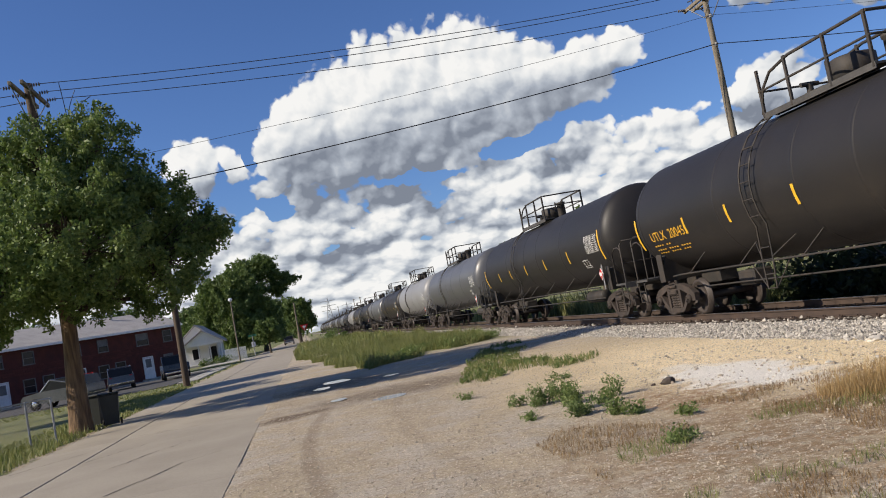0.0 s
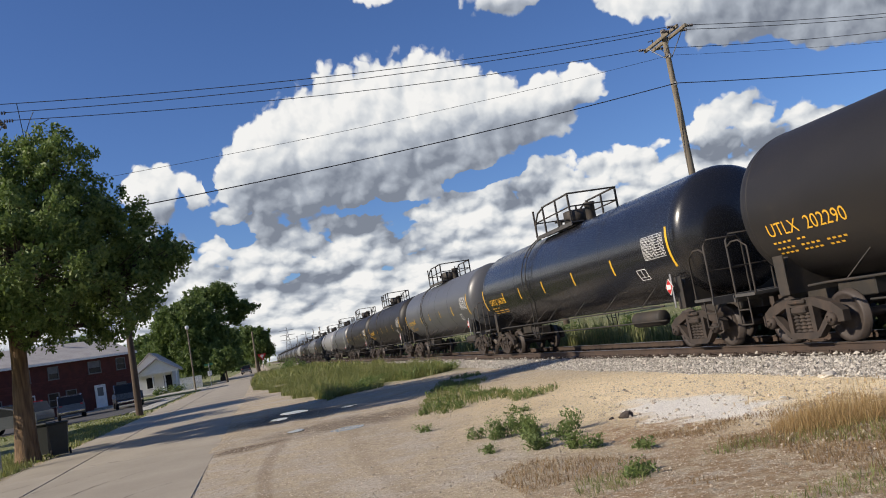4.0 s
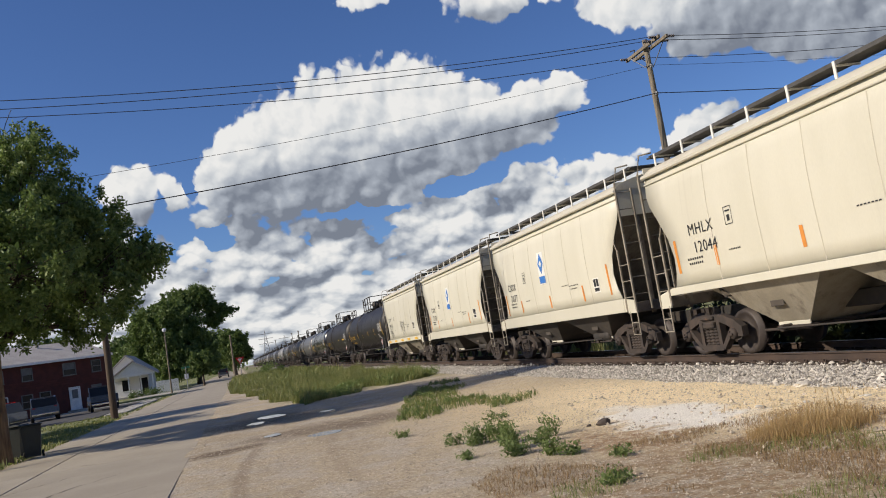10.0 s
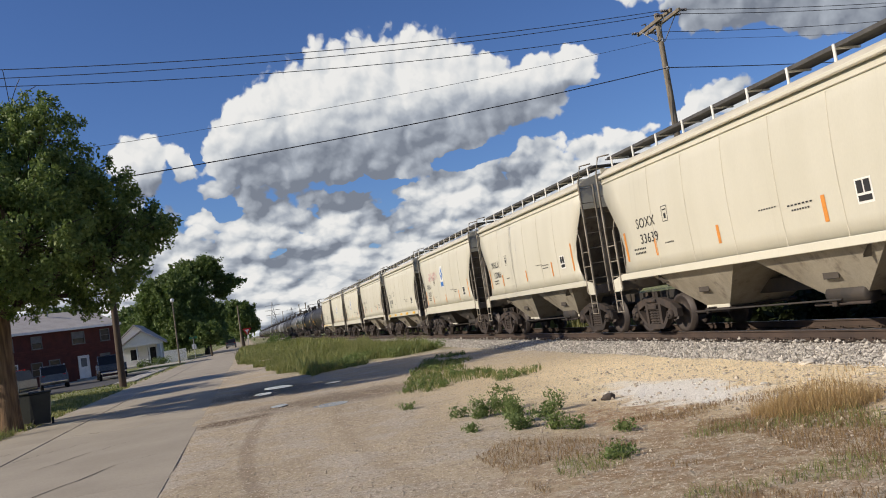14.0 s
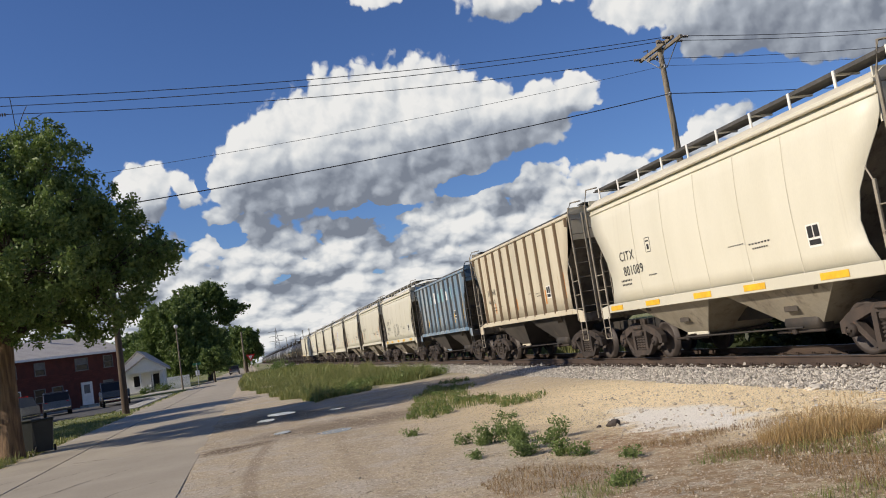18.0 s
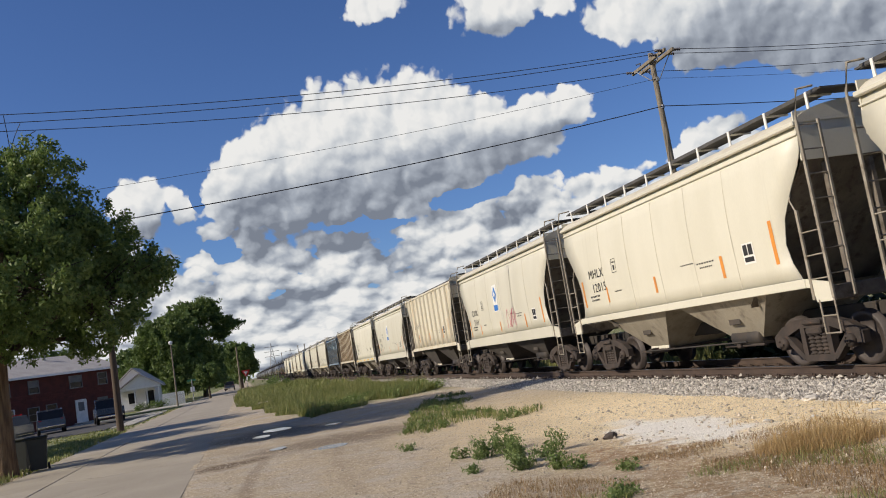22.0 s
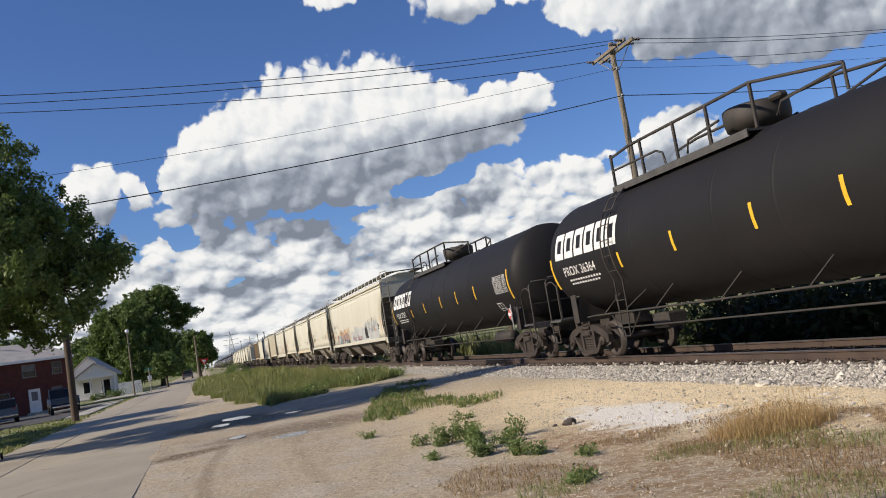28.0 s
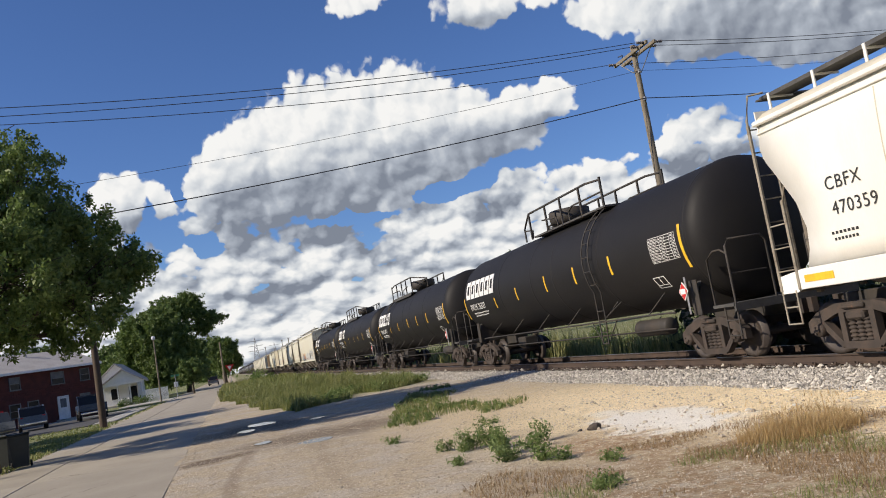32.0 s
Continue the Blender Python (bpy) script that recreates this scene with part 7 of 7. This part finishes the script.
fence = thing("picket_fence", "white board fence beside the bungalow", "fence", at=pose(-10.0, 108.6, GROUND))
for k in range(22):
    s = Shape()
    s.box((0.12 * k, 0, 0.75), (0.10, 0.03, 1.5))
    part("board", s, M["white_paint"], fence)
hedge_row("hedge", "clipped dark green hedge before the bungalow", 14, (-13.0, -9.6), (106.0, 107.5), 1.2, 150, 0.07, "leaf_b", "")

# ---- signs ----
sign = thing("yield_sign", "red and white triangular yield sign on a post", "road sign", at=pose(0.15, 150.0, 0))
s = Shape()
s.tube([(0, 0, -0.4), (0, 0, 2.9)], 0.05, 8)
part("post", s, M["grey_metal"], sign)
s = Shape()
s.prism([(-0.75, 3.0), (0.75, 3.0), (0.0, 1.75)], -0.02, 0.02, "y")
face = part("plate", s, M["sign_red"], sign, "red triangular plate")
s = Shape()
s.prism([(-0.36, 2.78), (0.36, 2.78), (0.0, 2.18)], -0.03, -0.024, "y")
part("plate_centre", s, M["white_paint"], face, "white triangle")
sign = thing("street_sign", "green street name sign on a grey post", "road sign", at=pose(-5.9, 99.8, 0))
s = Shape()
s.tube([(0, 0, -0.4), (0, 0, 2.4)], 0.04, 8)
part("post", s, M["grey_metal"], sign)
s = Shape()
s.box((0, 0, 2.3), (0.9, 0.03, 0.22))
part("name_plate", s, M["sign_green"], sign)
s = Shape()
s.box((0, 0.0, 1.3), (0.45, 0.03, 0.55))
part("white_plate", s, M["white_paint"], sign)

# ---- chain-link fence and bins ----
link = thing("chain_link_fence", "grey chain-link fence with steel posts", "fence", at=pose(0, 0, GROUND))
line = [(-6.9, 24.15), (-7.45, 23.85), (-9.4, 23.0), (-11.4, 22.2), (-13.4, 21.4)]
for x, y in line:
    s = Shape()
    s.tube([(x, y, -0.2), (x, y, 1.25)], 0.03, 8)
    part("post", s, M["grey_metal"], link)
s = Shape()
s.tube([(x, y, 1.22) for x, y in line], 0.022, 6)
part("top_rail", s, M["grey_metal"], link)
s = Shape()
a, b = Vector((*line[0], 0)), Vector((*line[-1], 0))
n = 70
for k in range(-14, n):
    for sign_ in (-1, 1):
        p, q = (a.lerp(b, max(k, 0) / n), a.lerp(b, min(k + 14, n) / n))
        lo, hi = (0.0 + 1.2 * (max(k, 0) - k) / 14, 1.2 * (min(k + 14, n) - k) / 14)
        if sign_ < 0:
            lo, hi = 1.2 - lo, 1.2 - hi
        s.tube([p + Vector((0, 0, lo)), q + Vector((0, 0, hi))], 0.003, 3, False)
tagged(part("wire_mesh", s, M["grey_metal"], link), kind="stuff")
for x, y, turn in ((-6.05, 26.9, 10), (-6.75, 28.1, -15)):
    bin_ = thing("wheelie_bin", "dark wheeled rubbish bin by the kerb", "bin", "rubbish bins", pose(x, y, GROUND, 0, 0, turn))
    s = Shape()
    for z0, z1, a0, a1 in ((0.06, 0.92, 0.40, 0.54),):
        lo = [(-a0 / 2, -a0 / 2, z0), (a0 / 2, -a0 / 2, z0), (a0 / 2, a0 / 2, z0), (-a0 / 2, a0 / 2, z0)]
        hi = [(-a1 / 2, -a1 / 2, z1), (a1 / 2, -a1 / 2, z1), (a1 / 2, a1 / 2, z1), (-a1 / 2, a1 / 2, z1)]
        s.face(lo[::-1])
        for i in range(4):
            j = (i + 1) % 4
            s.face([lo[i], lo[j], hi[j], hi[i]])
    part("body", s, M["bin_green"], bin_)
    s = Shape()
    s.box((0, 0, 0.96), (0.60, 0.62, 0.07), bevel=0.03)
    part("lid", s, M["bin_green"], bin_)
    for k in (-1, 1):
        s = Shape()
        s.lathe([(-0.03, 0.0), (-0.03, 0.1), (0.03, 0.1), (0.03, 0.0)], (k * 0.25, 0.22, 0.10), "x", 14)
        part("wheel", s, M["rubber"], bin_)

# ---- parked vehicles ----


def vehicle(name, label, x, y, turn, mat, outline, glass, length, wide=1.85, wheel=0.37, lift=0.0):
    """A parked car: body from its side outline (along y), tucked-in glasshouse, wheels, lamps."""
    car = thing(name, label, name, "parked vehicles", pose(x, y, GROUND + 0.05 + lift, 0, 0, turn))
    s = Shape()
    s.prism(outline, -wide / 2, wide / 2)
    part("body", s, mat, car)
    s = Shape()
    s.prism(glass, -wide / 2 + 0.10, wide / 2 - 0.10)
    part("cabin", s, M["glass_dark"], car, "dark glass cabin")
    s = Shape()
    zt = max(z for _, z in glass)
    ys = [q for q, z in glass if z > zt - 0.02]
    s.box((0, (min(ys) + max(ys)) / 2, zt + 0.03), (wide - 0.26, max(ys) - min(ys) + 0.2, 0.07), bevel=0.025)
    part("roof", s, mat, car)
    low_z = min(z for _, z in glass)
    feet = [q for q, z in glass if z < low_z + 0.05]
    for k in (-1, 1):
        for foot, head in ((min(feet), min(ys)), (max(feet), max(ys))):
            s = Shape()
            s.tube([(k * (wide / 2 - 0.12), foot, low_z - 0.02), (k * (wide / 2 - 0.14), head, zt + 0.02)], 0.075, 6)
            part("pillar", s, mat, car)
    for yy in (length * 0.31, -length * 0.31):
        for k in (-1, 1):
            s = Shape()
            s.lathe([(-0.11, 0.24), (-0.11, wheel - 0.02), (-0.08, wheel), (0.08, wheel), (0.11, wheel - 0.02), (0.11, 0.24)], (k * (wide / 2 - 0.08), yy, wheel), "x", 20)
            w = part("wheel", s, M["rubber"], car)
            s = Shape()
            s.lathe([(k * 0.10, 0.0), (k * 0.115, 0.10), (k * 0.09, 0.25), (0, 0.25)], (k * (wide / 2 - 0.08), yy, wheel), "x", 16)
            part("rim", s, M["chrome"], w)
    for k in (-1, 1):
        s = Shape()
        s.box((k * (wide / 2 - 0.22), -length / 2 + 0.02, 0.92), (0.22, 0.06, 0.24), bevel=0.02)
        part("tail_lamp", s, M["lamp_red"], car)
        s = Shape()
        s.box((k * (wide / 2 - 0.28), length / 2 - 0.03, 0.80), (0.34, 0.06, 0.16), bevel=0.02)
        part("headlamp", s, M["lamp_clear"], car)
    for yy in (-length / 2 - 0.02, length / 2 + 0.02):
        s = Shape()
        s.box((0, yy, 0.52), (wide - 0.1, 0.12, 0.18), bevel=0.04)
        part("bumper", s, M["chrome"], car)
    return car


suv_out = [(-2.3, 0.35), (-2.35, 0.6), (-2.3, 1.05), (0.9, 1.08), (2.1, 0.95), (2.3, 0.75), (2.3, 0.35)]
suv_glass = [(-2.2, 1.05), (-2.0, 1.62), (0.2, 1.66), (0.95, 1.08)]
truck_out = [(-2.7, 0.5), (-2.75, 0.7), (-2.7, 1.15), (-0.6, 1.15), (-0.5, 1.18), (1.2, 1.18), (2.5, 1.08), (2.7, 0.9), (2.7, 0.5)]
truck_glass = [(-0.6, 1.15), (-0.45, 1.78), (0.7, 1.80), (1.3, 1.18)]
vehicle("sport_utility_vehicle", "silver sport utility vehicle parked before the building", -14.2, 67.8, 13, M["car_silver"], suv_out, suv_glass, 4.6)
vehicle("pickup_truck", "black pickup truck parked before the building", -10.6, 70.6, 12, M["car_black"], truck_out, truck_glass, 5.4, 1.95, 0.41)
vehicle("car", "pale car parked in the tree's shade", -15.2, 56.0, 70, M["car_silver"], suv_out, suv_glass, 4.5)
vehicle("car", "red car parked near the building", -18.6, 75.0, 20, M["lamp_red"], suv_out, suv_glass, 4.5)
vehicle("car", "silver car parked far up the street", -3.2, 172.0, 0, M["car_silver"], suv_out, suv_glass, 4.6)

# ---- far power line ----


def pylon(x, y, tall):
    tower = thing("transmission_tower", "grey steel lattice transmission tower far along the line", "pylon", "transmission towers", pose(x, y, GROUND))
    s = Shape()
    for a, b in ((-1, -1), (1, -1), (1, 1), (-1, 1)):
        s.tube([(a * 3, b * 3, 0), (a * 0.8, b * 0.8, tall * 0.7), (0, 0, tall)], 0.14, 4)
    for k in range(7):
        f, g = k / 7, (k + 1) / 7
        r, q = 3 - 2.4 * f, 3 - 2.4 * g
        for sgn in (-1, 1):
            s.tube([(-r, sgn * r, tall * 0.75 * f), (q, sgn * q, tall * 0.75 * g)], 0.09, 4)
            s.tube([(r, sgn * r, tall * 0.75 * f), (-q, sgn * q, tall * 0.75 * g)], 0.09, 4)
    part("lattice", s, M["grey_metal"], tower)
    for z in (0.62, 0.76, 0.9):
        s = Shape()
        s.tube([(-4.5, 0, tall * z), (4.5, 0, tall * z)], 0.14, 4)
        part("crossarm", s, M["grey_metal"], tower)


pylon(17.5, 530.0, 21.0)
pylon(38.0, 700.0, 21.0)
for x, y, top in ((26.0, 410.0, 13.5), (24.5, 345.0, 12.0), (21.0, 480.0, 13.0)):
    utility_pole("far timber pole along the railway", x, y, top, "pole_wood", True)
utility_pole("far timber pole along the street", -1.8, 240.0, 9.5, "pole_wood", True)
utility_pole("far timber pole along the street", -1.0, 160.0, 7.5, "pole_wood", False)


def motions():
    """The train runs off up the line at a steady speed and its wheels roll."""
    for car, centre in CARS:
        walk(car, [(t, pose(TRACK_X, centre + SPEED * t, 0)) for t in (0, 8, 16, 24, 32)])
    rolled = {}
    for wheelset in [ob for ob in bpy.data.objects if ob.name.startswith("wheelset")]:
        k = 1 if wheelset.location.y > 0 else -1
        if k not in rolled:
            turn = math.degrees(SPEED / WHEEL)
            walk(wheelset, [(f / FPS, pose(0, k * 0.89, WHEEL, -turn * f / FPS)) for f in range(int(32 * FPS) + 1)])
            rolled[k] = wheelset.animation_data
        else:
            wheelset.rotation_mode = "QUATERNION"
            keys = wheelset.animation_data_create()
            keys.action, keys.action_slot = rolled[k].action, rolled[k].action_slot


motions()
